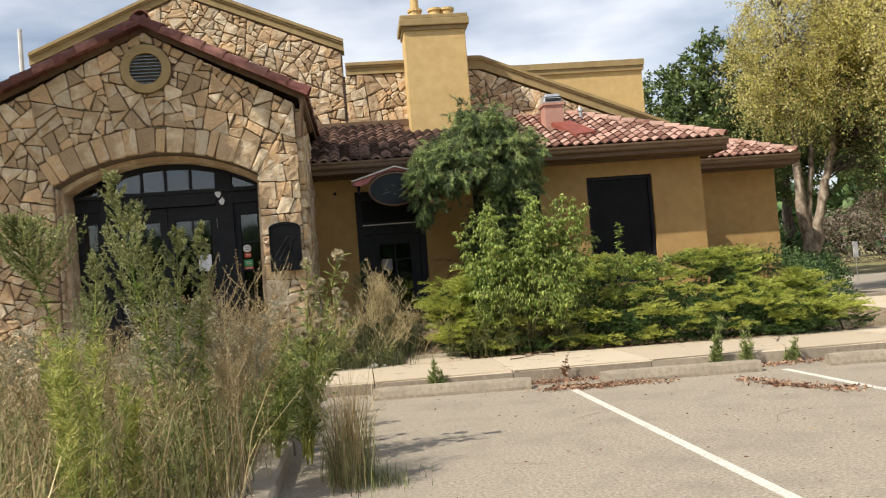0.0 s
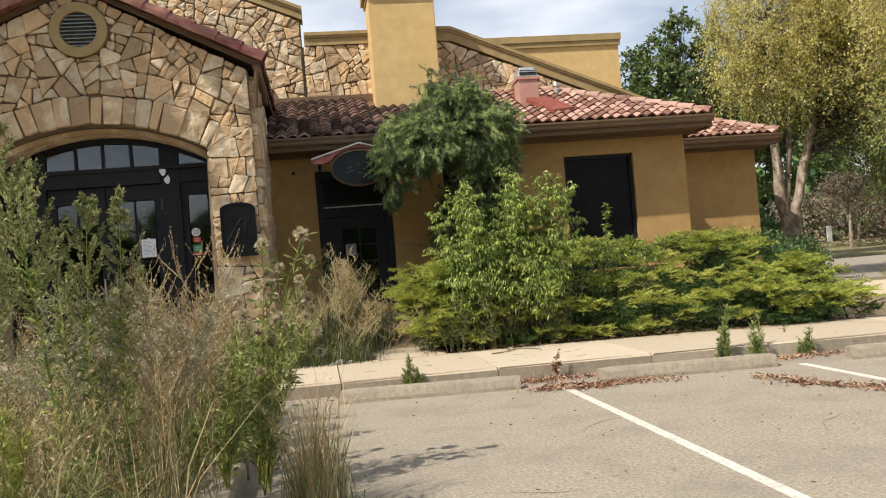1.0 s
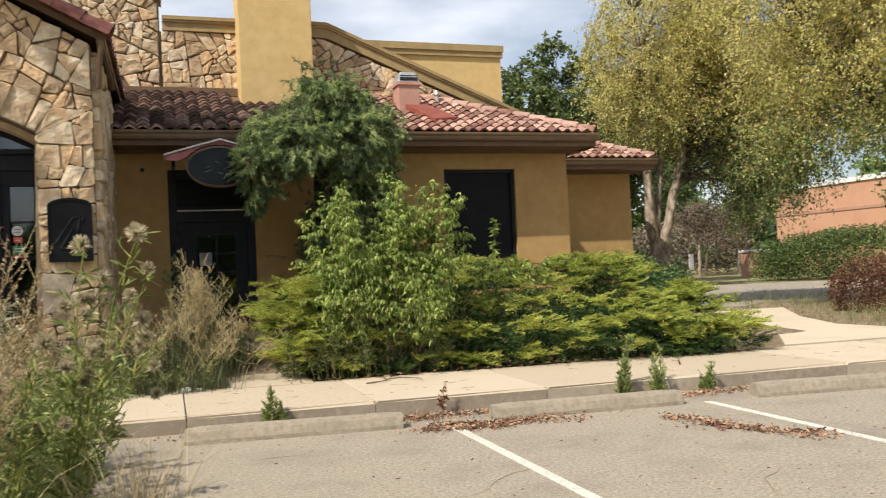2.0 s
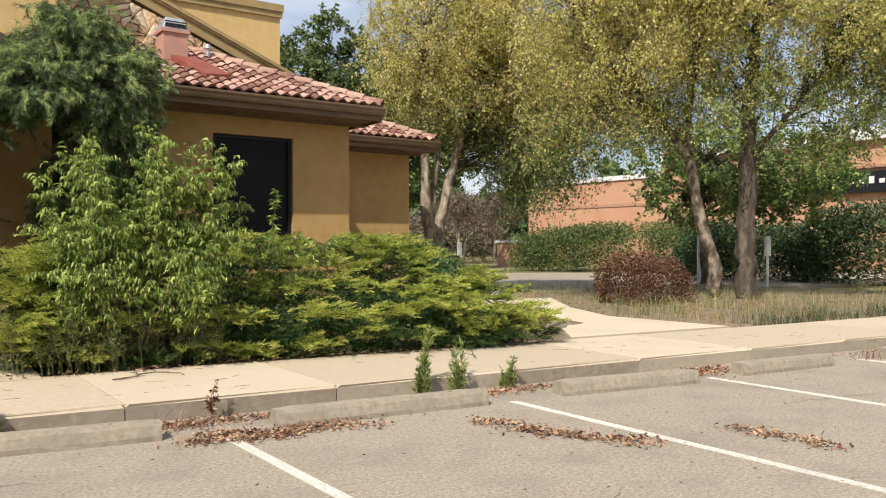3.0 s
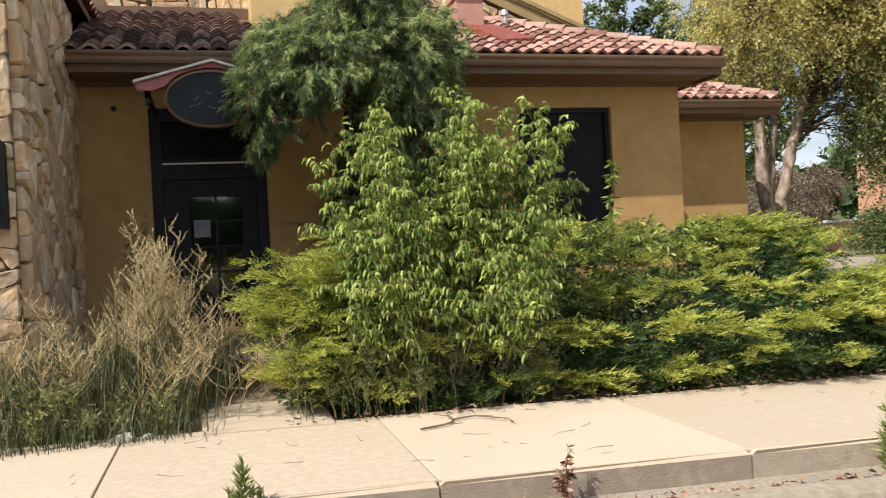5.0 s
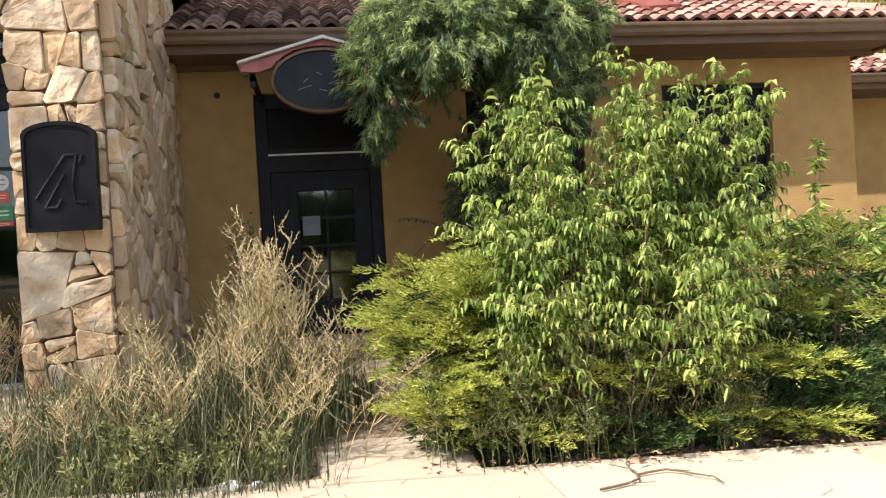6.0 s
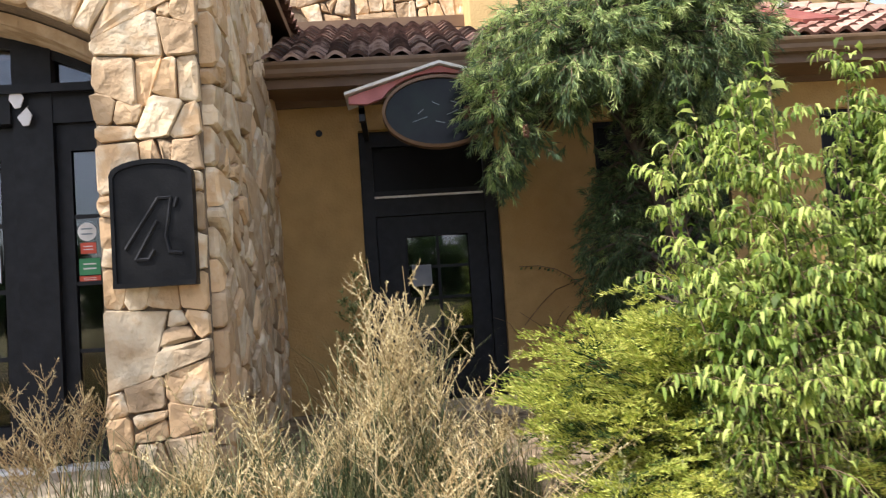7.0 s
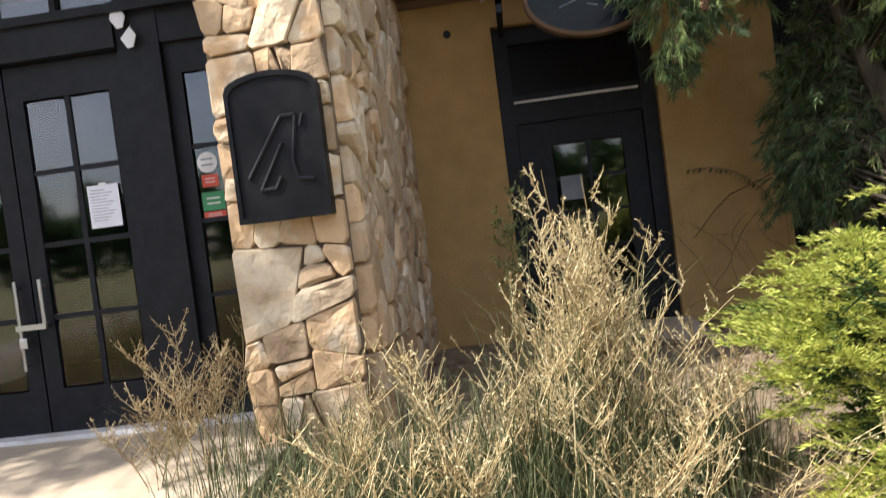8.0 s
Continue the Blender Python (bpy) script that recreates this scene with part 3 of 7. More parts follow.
def coping(pts, thick, y0, y1, material=TRIM):
    """A moulded coping along a line of (x, z) points, which are its upper edge."""
    for (a, b), (c, d) in zip(pts, pts[1:]):
        g = bmesh.new()
        for dz0, dz1, out in ((0.0, 0.07, 0.06), (0.07, 0.115, 0.035), (0.115, thick, 0.0)):
            hexa(g, [(a, y0 - out, b - dz1), (c, y0 - out, d - dz1), (c, y1 + out, d - dz1), (a, y1 + out, b - dz1),
                     (a, y0 - out, b - dz0), (c, y0 - out, d - dz0), (c, y1 + out, d - dz0), (a, y1 + out, b - dz0)])
        part("coping", g, material, UPPER, "olive painted moulded coping")


coping([(-6.85, 7.02), (-3.52, 8.46), (0.05, 6.98)], 0.27, UY - 0.08, UY + 0.34)
coping([(0.05, 6.43), (1.7, 6.43)], 0.27, UY - 0.06, UY + 0.34)
coping([(2.5, 6.46), (3.2, 6.44), (7.6, 4.62)], 0.3, UY - 0.06, UY + 0.34)
PAR = thing("parapet", "sunlit ochre stucco parapet with a moulded top", "parapet", kind="structure")
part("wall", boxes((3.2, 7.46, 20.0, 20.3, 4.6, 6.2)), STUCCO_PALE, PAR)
g = boxes((3.2, 7.5, 19.95, 20.35, 6.18, 6.3), (3.2, 7.52, 19.92, 20.38, 6.3, 6.45))
part("coping", g, TRIM, PAR, "olive moulded coping")

# chimney
CH = thing("chimney", "tall ochre stucco chimney with a stepped cap", "chimney", kind="structure")
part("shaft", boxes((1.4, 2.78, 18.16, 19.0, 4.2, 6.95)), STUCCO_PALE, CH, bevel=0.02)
part("cap", boxes((1.37, 2.81, 18.12, 19.04, 6.9, 6.99)), TRIM, CH, bevel=0.01)
part("cap", boxes((1.31, 2.87, 18.06, 19.1, 6.99, 7.15)), TRIM, CH, bevel=0.02)
part("cap", boxes((1.33, 2.85, 18.08, 19.08, 7.15, 7.24)), TRIM, CH, bevel=0.015)
for x in (1.72, 2.18, 2.45):
    g = bmesh.new()
    rod(g, (x, 18.55, 7.24), (x, 18.55, 7.44), 0.15, 0.14, 14)
    rod(g, (x, 18.55, 7.44), (x, 18.55, 7.49), 0.17, 0.17, 14)
    if x < 2:
        rod(g, (x, 18.55, 7.49), (x, 18.55, 7.75), 0.1, 0.09, 14)
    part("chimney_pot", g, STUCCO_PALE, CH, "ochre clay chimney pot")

# ---- eaves ----
EAVES = thing("eaves", "brown painted boxed eaves with gutters", "eaves", kind="structure")


def eave_run(x0, x1, y_out, wall_y, z):
    part("soffit", boxes((x0, x1, y_out + 0.06, wall_y, z - 0.2, z - 0.17)), FASCIA, EAVES)
    part("fascia", boxes((x0, x1, y_out + 0.02, y_out + 0.06, z - 0.21, z)), FASCIA, EAVES)
    g = bmesh.new()
    sec = [(0.02, -0.12), (-0.06, -0.12), (-0.085, -0.09), (-0.09, -0.05), (-0.12, -0.02), (-0.125, 0.0), (-0.125, 0.014), (-0.11, 0.014), (-0.105, 0.0), (0.02, 0.0)]
    a = [g.verts.new((x0, y_out + y, z + q)) for y, q in sec]
    b = [g.verts.new((x1, y_out + y, z + q)) for y, q in sec]
    g.faces.new(a), g.faces.new(b[::-1])
    for i in range(len(sec)):
        j = (i + 1) % len(sec)
        g.faces.new((a[i], a[j], b[j], b[i]))
    part("gutter", g, GUTTER, EAVES, "brown metal gutter")
    part("moulding", boxes((x0 + 0.02, x1 - 0.02, wall_y - 0.05, wall_y - 0.004, z - 0.26, z - 0.2)), FASCIA, EAVES)


eave_run(-0.84, 7.72, 16.2, WALL_Y, 3.76)
eave_run(7.42, 10.95, 19.2, 19.85, 3.7)
part("fascia", boxes((7.66, 7.72, 16.24, 19.2, 3.53, 3.76)), FASCIA, EAVES)
part("soffit", boxes((7.4, 7.66, WALL_Y + 0.002, 19.84, 3.56, 3.59)), FASCIA, EAVES)
part("fascia", boxes((10.89, 10.95, 19.24, 24, 3.49, 3.7)), FASCIA, EAVES)
part("soffit", boxes((10.62, 10.89, 19.852, 24, 3.52, 3.55)), FASCIA, EAVES)

# ---- roofs ----
ROOF = thing("roof_tiled", "red clay tiled lean-to and hipped roofs with lichen", "roof", kind="structure")


def roof_deck(corners):
    g = bmesh.new()
    n = len(corners)
    v = [g.verts.new(c) for c in corners] + [g.verts.new((x, y, z - 0.08)) for x, y, z in corners]
    g.faces.new(v[:n])
    g.faces.new(v[n:][::-1])
    for i in range(n):
        j = (i + 1) % n
        g.faces.new((v[j], v[i], v[i + n], v[j + n]))
    part("deck", g, FASCIA, ROOF)


SLOPE = 0.435
RY0, RZ0 = 16.18, 3.77
roof_deck([(-0.84, RY0, RZ0), (7.72, RY0, RZ0), (5.0, 18.9, RZ0 + SLOPE * 2.72), (-0.84, 18.9, RZ0 + SLOPE * 2.72)])
roof_deck([(7.72, RY0, RZ0), (7.72, 19.6, RZ0), (5.0, 21.3, RZ0 + SLOPE * 2.72), (5.0, 18.9, RZ0 + SLOPE * 2.72)])
roof_deck([(7.0, 19.18, 3.71), (10.95, 19.18, 3.71), (9.6, 20.53, 3.71 + SLOPE * 1.35), (7.0, 20.53, 3.71 + SLOPE * 1.35)])
roof_deck([(10.95, 19.18, 3.71), (10.95, 24, 3.71), (9.6, 24, 3.71 + SLOPE * 1.35), (9.6, 20.53, 3.71 + SLOPE * 1.35)])
# gable roof
for s, ex, ez in ((1, -0.68, 4.52), (-1, -6.2, 4.5)):
    g = bmesh.new()
    y0, y1 = 13.83, 18.9
    hexa(g, [(-3.21, y0, 5.78), (ex, y0, ez - 0.02), (ex, y1, ez - 0.02), (-3.21, y1, 5.78), (-3.21, y0, 5.87), (ex, y0, ez + 0.07), (ex, y1, ez + 0.07), (-3.21, y1, 5.87)])
    part("deck", g, FASCIA, ROOF)

# ---- doors, windows, signs ----
def grid_lites(parent, x0, x1, z0, z1, y, cols, rows, bar=0.03, name="pane"):
    """Panes of glass between glazing bars."""
    w, h = (x1 - x0) / cols, (z1 - z0) / rows
    for i in range(cols):
        for j in range(rows):
            p = part(name, boxes((x0 + i * w + bar * 0.4, x0 + (i + 1) * w - bar * 0.4, y + 0.012, y + 0.018, z0 + j * h + bar * 0.4, z0 + (j + 1) * h - bar * 0.4)), GLASS, parent)
            p.visible_shadow = False
    rows_ = [(x0 + i * w - bar / 2, x0 + i * w + bar / 2, y, y + 0.03, z0, z1) for i in range(1, cols)]
    part("glazing_grid", boxes(*rows_, *[(x0, x1, y + 0.003, y + 0.027, z0 + j * h - bar / 2, z0 + j * h + bar / 2) for j in range(1, rows)]), BLACK, parent) if cols + rows > 2 else None


DY = 14.6
D1 = thing("door_1", "black painted double entrance doors with glazed grids and an arched transom", "door", kind="structure")
# posts, header and arched head
g = boxes((-4.16, -4.05, DY - 0.06, DY + 0.1, 0.46, 3.78), (-2.36, -2.08, DY - 0.06, DY + 0.1, 0.46, 3.5), (-4.32, -4.16, DY - 0.03, DY + 0.1, 0.46, 3.6),
          (-4.85, -4.7, DY - 0.02, DY + 0.1, 0.46, 3.4), (-1.62, -1.47, DY - 0.02, DY + 0.1, 0.46, 3.4))
part("post", g, BLACK, D1)
part("header", boxes((-4.05, -2.36, DY - 0.1, DY + 0.1, 2.95, 3.2), (-4.7, -4.32, DY - 0.05, DY + 0.1, 2.95, 3.2), (-2.08, -1.62, DY - 0.05, DY + 0.1, 2.95, 3.2)), BLACK, D1)
part("header", boxes((-4.7, -1.6, DY - 0.14, DY - 0.1, 3.16, 3.22)), BLACK, D1)
g = bmesh.new()
up = arc_points(18, 0.03)
lo = [(x, min(z - 0.2, 3.72)) for x, z in up]
prism_y(g, up + lo[::-1], DY - 0.03, DY + 0.08)
part("arched_head", g, BLACK, D1)
part("transom_bar", boxes(*[(x - 0.02, x + 0.02, DY - 0.02, DY + 0.06, 3.2, 3.62) for x in (-3.6, -3.2, -2.78)]), BLACK, D1)
for a, b in ((-4.05, -3.62), (-3.58, -3.22), (-3.18, -2.8), (-2.76, -2.36), (-4.7, -4.32), (-2.08, -1.62)):
    p = part("transom_pane", boxes((a, b, DY + 0.02, DY + 0.028, 3.2, 3.62)), GLASS, D1)
    p.visible_shadow = False
for s, (a, b) in ((1, (-3.2, -2.36)), (-1, (-4.05, -3.205))):
    g0, g1 = (a + 0.12, b - 0.12)
    leaf = part("door_leaf", boxes((a + 0.004, g0, DY, DY + 0.045, 0.49, 2.94), (g1, b - 0.004, DY, DY + 0.045, 0.49, 2.94), (g0, g1, DY, DY + 0.045, 0.49, 0.78), (g0, g1, DY, DY + 0.045, 2.71, 2.94)), BLACK, D1)
    grid_lites(leaf, g0, g1, 0.78, 2.71, DY + 0.005, 2, 4, 0.035)
    hx = a + 0.085 if s > 0 else b - 0.085
    low = 1.2 if s > 0 else 0.93
    g = bmesh.new()
    rod(g, (hx, DY - 0.055, low), (hx, DY - 0.055, 1.53), 0.015, n=10)
    for z in (low + 0.03, 1.48):
        rod(g, (hx, DY - 0.055, z), (hx, DY, z), 0.01, n=8)
    part("pull_handle", g, STEEL, leaf, "steel bar pull handle")
    g = boxes((b - 0.012 if s > 0 else a - 0.002, b - 0.002 if s > 0 else a + 0.01, DY - 0.008, DY, 2.55, 2.72), (b - 0.012 if s > 0 else a - 0.002, b - 0.002 if s > 0 else a + 0.01, DY - 0.008, DY, 1.95, 2.12), (b - 0.012 if s > 0 else a - 0.002, b - 0.002 if s > 0 else a + 0.01, DY - 0.008, DY, 0.8, 0.97))
    part("hinge", g, STEEL, leaf, "worn bare metal hinge edges")
part("lower_bar", boxes((-3.31, -3.1, DY - 0.075, DY - 0.045, 1.2, 1.235)), STEEL, D1, "steel bar across the pull handles")
part("padlock", boxes((-3.3, -3.24, DY - 0.08, DY - 0.05, 1.08, 1.15)), STEEL, D1, "small steel padlock", bevel=0.008)
for a, b in ((-2.08, -1.62), (-4.7, -4.32)):
    lt = part("sidelight", boxes((a, a + 0.1, DY, DY + 0.05, 0.46, 2.95), (b - 0.05, b, DY, DY + 0.05, 0.46, 2.95), (a + 0.1, b - 0.05, DY, DY + 0.05, 0.46, 0.8), (a + 0.1, b - 0.05, DY, DY + 0.05, 2.75, 2.95)), BLACK, D1)
    grid_lites(lt, a + 0.1, b - 0.05, 0.8, 2.75, DY + 0.005, 1, 4, 0.03)
part("sill", boxes((-4.8, -1.5, DY - 0.14, DY + 0.12, 0.455, 0.49)), WHITE, D1, "pale worn door sill", bevel=0.006)

note = part("notice", boxes((-2.725, -2.51, DY - 0.004, DY - 0.001, 1.815, 2.095)), PAPER)
tagged(note, "white printed paper notice taped to the door glass", "notice")
for j in range(11):
    part("text_line", boxes((-2.705, -2.705 + 0.17 * (0.6 + 0.4 * ((j * 37) % 10) / 10), DY - 0.006, DY - 0.0045, 2.06 - j * 0.02, 2.064 - j * 0.02)), VENT_BLUE, note)
part("notice_tape", boxes((-2.64, -2.59, DY - 0.006, DY - 0.0045, 2.085, 2.11)), WHITE, note)


def sticker(name, x, z, w, h, material, label, round_=False):
    g = bmesh.new()
    if round_:
        rod(g, (x, DY + 0.012, z), (x, DY + 0.015, z), w / 2, n=20)
    else:
        box(g, x - w / 2, x + w / 2, DY + 0.012, DY + 0.015, z - h / 2, z + h / 2)
    ob = tagged(part(name, g, material), label, "sticker", "stickers on the sidelight")
    for k in range(2):
        part("text_line", boxes((x - w * 0.3, x + w * 0.3, DY + 0.0095, DY + 0.0115, z + h * (0.12 - 0.28 * k), z + h * (0.2 - 0.28 * k))), VENT_BLUE if round_ else WHITE, ob)


sticker("sticker", -1.895, 2.15, 0.135, 0.135, WHITE, "round white sticker on the sidelight glass", True)
sticker("sticker", -1.89, 2.03, 0.11, 0.08, LOOK_RED, "small red sticker on the sidelight glass")
sticker("sticker", -1.885, 1.895, 0.15, 0.12, LOOK_GREEN, "green card sticker on the sidelight glass")
sticker("sticker", -1.885, 1.805, 0.15, 0.045, LOOK_RED, "narrow red strip sticker on the sidelight glass")
# torn white remnant on the post
g = bmesh.new()
for cx, cz, s in ((-2.31, 3.13, 1), (-2.255, 3.0, -1)):
    prism_y(g, [(cx - 0.03 * s, cz + 0.07), (cx + 0.02, cz + 0.06), (cx + 0.055, cz), (cx + 0.03, cz - 0.07), (cx - 0.01, cz - 0.075), (cx - 0.05, cz - 0.01)], DY - 0.115, DY - 0.105)
tagged(part("torn_sign", g, PAPER), "torn white remnant of a sign on the black header", "sign")

# side door
SY = WALL_Y + 0.16
D2 = thing("door_2", "black painted side door with a glazed grid and a transom light", "door", kind="structure")
part("frame", boxes((0.03, 0.16, SY - 0.06, SY + 0.1, 0.46, 3.24), (1.3, 1.43, SY - 0.06, SY + 0.1, 0.46, 3.24), (0.16, 1.3, SY - 0.06, SY + 0.1, 3.08, 3.24), (0.16, 1.3, SY - 0.04, SY + 0.1, 2.36, 2.62)), BLACK, D2)
# Near-black instead of glass: the sign's dark reflection is put into the colour.
p = part("transom_pane", boxes((0.16, 1.3, SY + 0.03, SY + 0.036, 2.62, 3.08)), DARK_PANEL, D2)
p.visible_shadow = False
part("drip_strip", boxes((0.16, 1.28, SY - 0.075, SY - 0.04, 2.545, 2.565)), WHITE, D2, "pale metal drip strip")
leaf = part("door_leaf", boxes((0.165, 0.46, SY, SY + 0.045, 0.47, 2.355), (1.1, 1.295, SY, SY + 0.045, 0.47, 2.355), (0.46, 1.1, SY, SY + 0.045, 0.47, 0.85), (0.46, 1.1, SY, SY + 0.045, 2.14, 2.355)), BLACK, D2)
grid_lites(leaf, 0.46, 1.1, 0.85, 2.14, SY + 0.005, 2, 4, 0.03)
# Paper colour lowered to carry the dimness of shade behind the glass.
part("notice", boxes((0.5, 0.7, SY + 0.0, SY + 0.003, 1.62, 1.84)), surface("paper_greyed_for_dimness", [(0.2, 0.21, 0.23), (0.28, 0.29, 0.31)], 6, 0.9, 0.05, 60), D2, "paper on the side door glass, greyed as if dim behind the pane")

for i, (a, b) in enumerate(((2.46, 3.87), (4.88, 6.3))):
    w = thing("window_%d" % (i + 1), "tall black blanked window set in ochre stucco", "window", kind="structure")
    y = WALL_Y + 0.1
    part("window_frame", boxes((a, a + 0.06, y - 0.02, y + 0.12, 0.95, 3.21), (b - 0.06, b, y - 0.02, y + 0.12, 0.95, 3.21), (a + 0.06, b - 0.06, y - 0.02, y + 0.12, 3.15, 3.21), (a + 0.06, b - 0.06, y - 0.02, y + 0.12, 0.95, 1.02)), BLACK, w)
    part("pane", boxes((a + 0.06, b - 0.06, y + 0.03, y + 0.05, 1.02, 3.15)), DARK_PANEL, w)

# plaque on the stone pier
PL = thing("plaque", "black cast metal plaque with arched top on stone pier", "plaque")
PX = (-1.41 - 0.905) / 2
outline = [(-1.412, 1.69), (-0.903, 1.69), (-0.903, 2.395)] + [(PX + 0.2545 * math.cos(a), 2.395 + 0.095 * math.sin(a)) for a in np.linspace(0.35, math.pi - 0.35, 11)] + [(-1.412, 2.395)]
g = bmesh.new()
prism_y(g, outline, 13.69, 13.78)
plate = part("body", g, PLAQUE, PL, bevel=0.008)
g = bmesh.new()
inner = [(PX + (x - PX) * 0.91, 2.06 + (z - 2.06) * 0.93) for x, z in outline]
for i in range(len(outline)):
    j = (i + 1) % len(outline)
    o0, o1, n0, n1 = outline[i], outline[j], inner[i], inner[j]
    hexa(g, [(o0[0], 13.675, o0[1]), (o1[0], 13.675, o1[1]), (n1[0], 13.675, n1[1]), (n0[0], 13.675, n0[1]), (o0[0], 13.69, o0[1]), (o1[0], 13.69, o1[1]), (n1[0], 13.69, n1[1]), (n0[0], 13.69, n0[1])])
part("rim", g, PLAQUE, plate, "raised worn rim")
g = bmesh.new()
for a, b in (((-1.33, 1.93), (-1.12, 2.24)), ((-1.27, 1.86), (-1.13, 2.1)), ((-1.27, 1.86), (-1.19, 1.86)), ((-1.19, 1.86), (-1.155, 1.92)), ((-1.12, 2.24), (-1.04, 2.24)), ((-1.04, 2.24), (-1.08, 2.0)), ((-1.02, 2.18), (-1.0, 2.24)), ((-1.06, 1.9), (-0.98, 1.89)), ((-1.08, 2.0), (-1.06, 1.9))):
    rod(g, (a[0], 13.686, a[1]), (b[0], 13.686, b[1]), 0.012, n=6)
part("relief_mark", g, BLACK, plate, "raised strokes of a plain emblem")
part("ledge", boxes((-1.41, -0.905, 13.665, 13.69, 1.69, 1.72)), PLAQUE, PL)

# hanging sign with a little gable roof
SG = thing("hanging_sign", "dark oval sign under a faded pink gabled board", "sign")
GY = 15.62
ax, az, lx, lz, rx = 0.82, 3.525, 0.015, 3.285, 1.6
ov = (0.8, 3.115, 0.5, 0.315)
g = bmesh.new()
top = [(lx, lz), (ax, az), (rx, lz)]
low = [(rx, lz - 0.06), (rx - 0.16, lz - 0.07)] + [(ov[0] + 0.54 * math.cos(a), ov[1] + 0.35 * math.sin(a)) for a in np.linspace(0.42, math.pi - 0.42, 12)] + [(lx + 0.16, lz - 0.07), (lx, lz - 0.06)]
prism_y(g, top + low, GY - 0.03, GY + 0.03)
board = part("gable_board", g, SIGN_PINK, SG)
for (a, b), (c, d) in (((lx - 0.03, lz), (ax, az)), ((ax, az), (rx + 0.03, lz))):
    g = bmesh.new()
    hexa(g, [(a, GY - 0.09, b + 0.004), (c, GY - 0.09, d + 0.004), (c, GY + 0.5, d + 0.004), (a, GY + 0.5, b + 0.004), (a, GY - 0.09, b + 0.03), (c, GY - 0.09, d + 0.03), (c, GY + 0.5, d + 0.03), (a, GY + 0.5, b + 0.03)])
    part("roof_board", g, WHITE, board, "weathered pale roof board")


def oval_ring(bm, cx, cz, a, b, a2, b2, y0, y1, n=40):
    vs = []
    for i in range(n):
        t = 2 * math.pi * i / n
        c, s = math.cos(t), math.sin(t)
        vs.append([bm.verts.new(p) for p in ((cx + a * c, y0, cz + b * s), (cx + a2 * c, y0 - 0.01, cz + b2 * s), (cx + a2 * c, y1, cz + b2 * s), (cx + a * c, y1, cz + b * s))])
    for i in range(n):
        j = (i + 1) % n
        for k in range(4):
            m = (k + 1) % 4
            bm.faces.new((vs[i][k], vs[i][m], vs[j][m], vs[j][k]))


g = bmesh.new()
oval_ring(g, *ov[:2], 0.5, 0.32, 0.472, 0.292, GY - 0.07, GY + 0.05)
part("oval_rim", g, FASCIA, SG, "dark brown moulded rim", smooth=False)
g = bmesh.new()
prism_y(g, [(ov[0] + 0.47 * math.cos(t), ov[1] + 0.29 * math.sin(t)) for t in np.linspace(0, 2 * math.pi, 36, endpoint=False)], GY - 0.05, GY + 0.04)
oval = part("oval_face", g, surface("dark_sign_face", [(0.006, 0.008, 0.012), (0.015, 0.018, 0.022)], 4, 0.12, 0.03, 40, (0.012, 0.026, 0.02), 2, 0.6, specular=0.15), SG, "dark glossy weathered sign face")
for a, b in (((0.5, 3.03), (0.63, 3.07)), ((0.55, 3.1), (0.6, 3.14)), ((0.68, 3.2), (0.74, 3.17)), ((0.8, 3.08), (0.9, 3.12)), ((0.84, 3.2), (0.93, 3.17)), ((0.7, 3.03), (0.78, 3.01))):
    g = bmesh.new()
    rod(g, (a[0] + 0.06, GY - 0.05, a[1]), (b[0] + 0.06, GY - 0.05, b[1]), 0.004, n=5)
    part("sign_mark", g, VENT_BLUE, oval, "thin pale plain stroke")
for x in (0.12, 1.36):
    part("bracket", boxes((x - 0.025, x + 0.025, GY + 0.03, WALL_Y + 0.02, 3.14, 3.2), (x - 0.025, x + 0.025, GY + 0.03, GY + 0.09, 3.08, 3.24)), BLACK, SG)
g = bmesh.new()
rod(g, (-0.36, WALL_Y - 0.012, 3.235), (-0.36, WALL_Y + 0.01, 3.235), 0.035, n=12)
tagged(part("wall_fixture_stub", g, BLACK), "small dark capped fixture hole in ochre stucco", "fixture")

# round louvred vent in the gable
VT = thing("gable_vent", "round blue-grey louvred vent in an olive ring in the stone gable", "vent")
VX, VZ = -3.2, 5.16
g = bmesh.new()
oval_ring(g, VX, VZ, 0.4, 0.4, 0.26, 0.26, 13.74, 13.86, 36)
part("ring", g, TRIM, VT)
g = bmesh.new()
rod(g, (VX, 13.86, VZ), (VX, 13.9, VZ), 0.3, n=28)
part("backing", g, BLACK, VT)
for k in range(9):
    z = VZ - 0.22 + k * 0.055
    h = math.sqrt(max(0.26 ** 2 - (z - VZ) ** 2, 0.001))
    g = bmesh.new()
    hexa(g, [(VX - h, 13.76, z - 0.02), (VX + h, 13.76, z - 0.02), (VX + h, 13.83, z + 0.015), (VX - h, 13.83, z + 0.015), (VX - h, 13.76, z - 0.008), (VX + h, 13.76, z - 0.008), (VX + h, 13.83, z + 0.027), (VX - h, 13.83, z + 0.027)])
    part("slat", g, VENT_BLUE, VT)

# roof vent stack with metal cowl and a red flashing slope
RV = thing("roof_vent", "faded pink roof vent stack with a galvanised cowl on red tiles", "roof vent")
stack = part("vent_box", boxes((4.3, 4.72, 17.6, 18.0, 4.3, 4.98)), VENT_PINK, RV, bevel=0.01)
part("collar", boxes((4.27, 4.75, 17.57, 18.03, 4.94, 5.0)), VENT_PINK, stack)
g = bmesh.new()
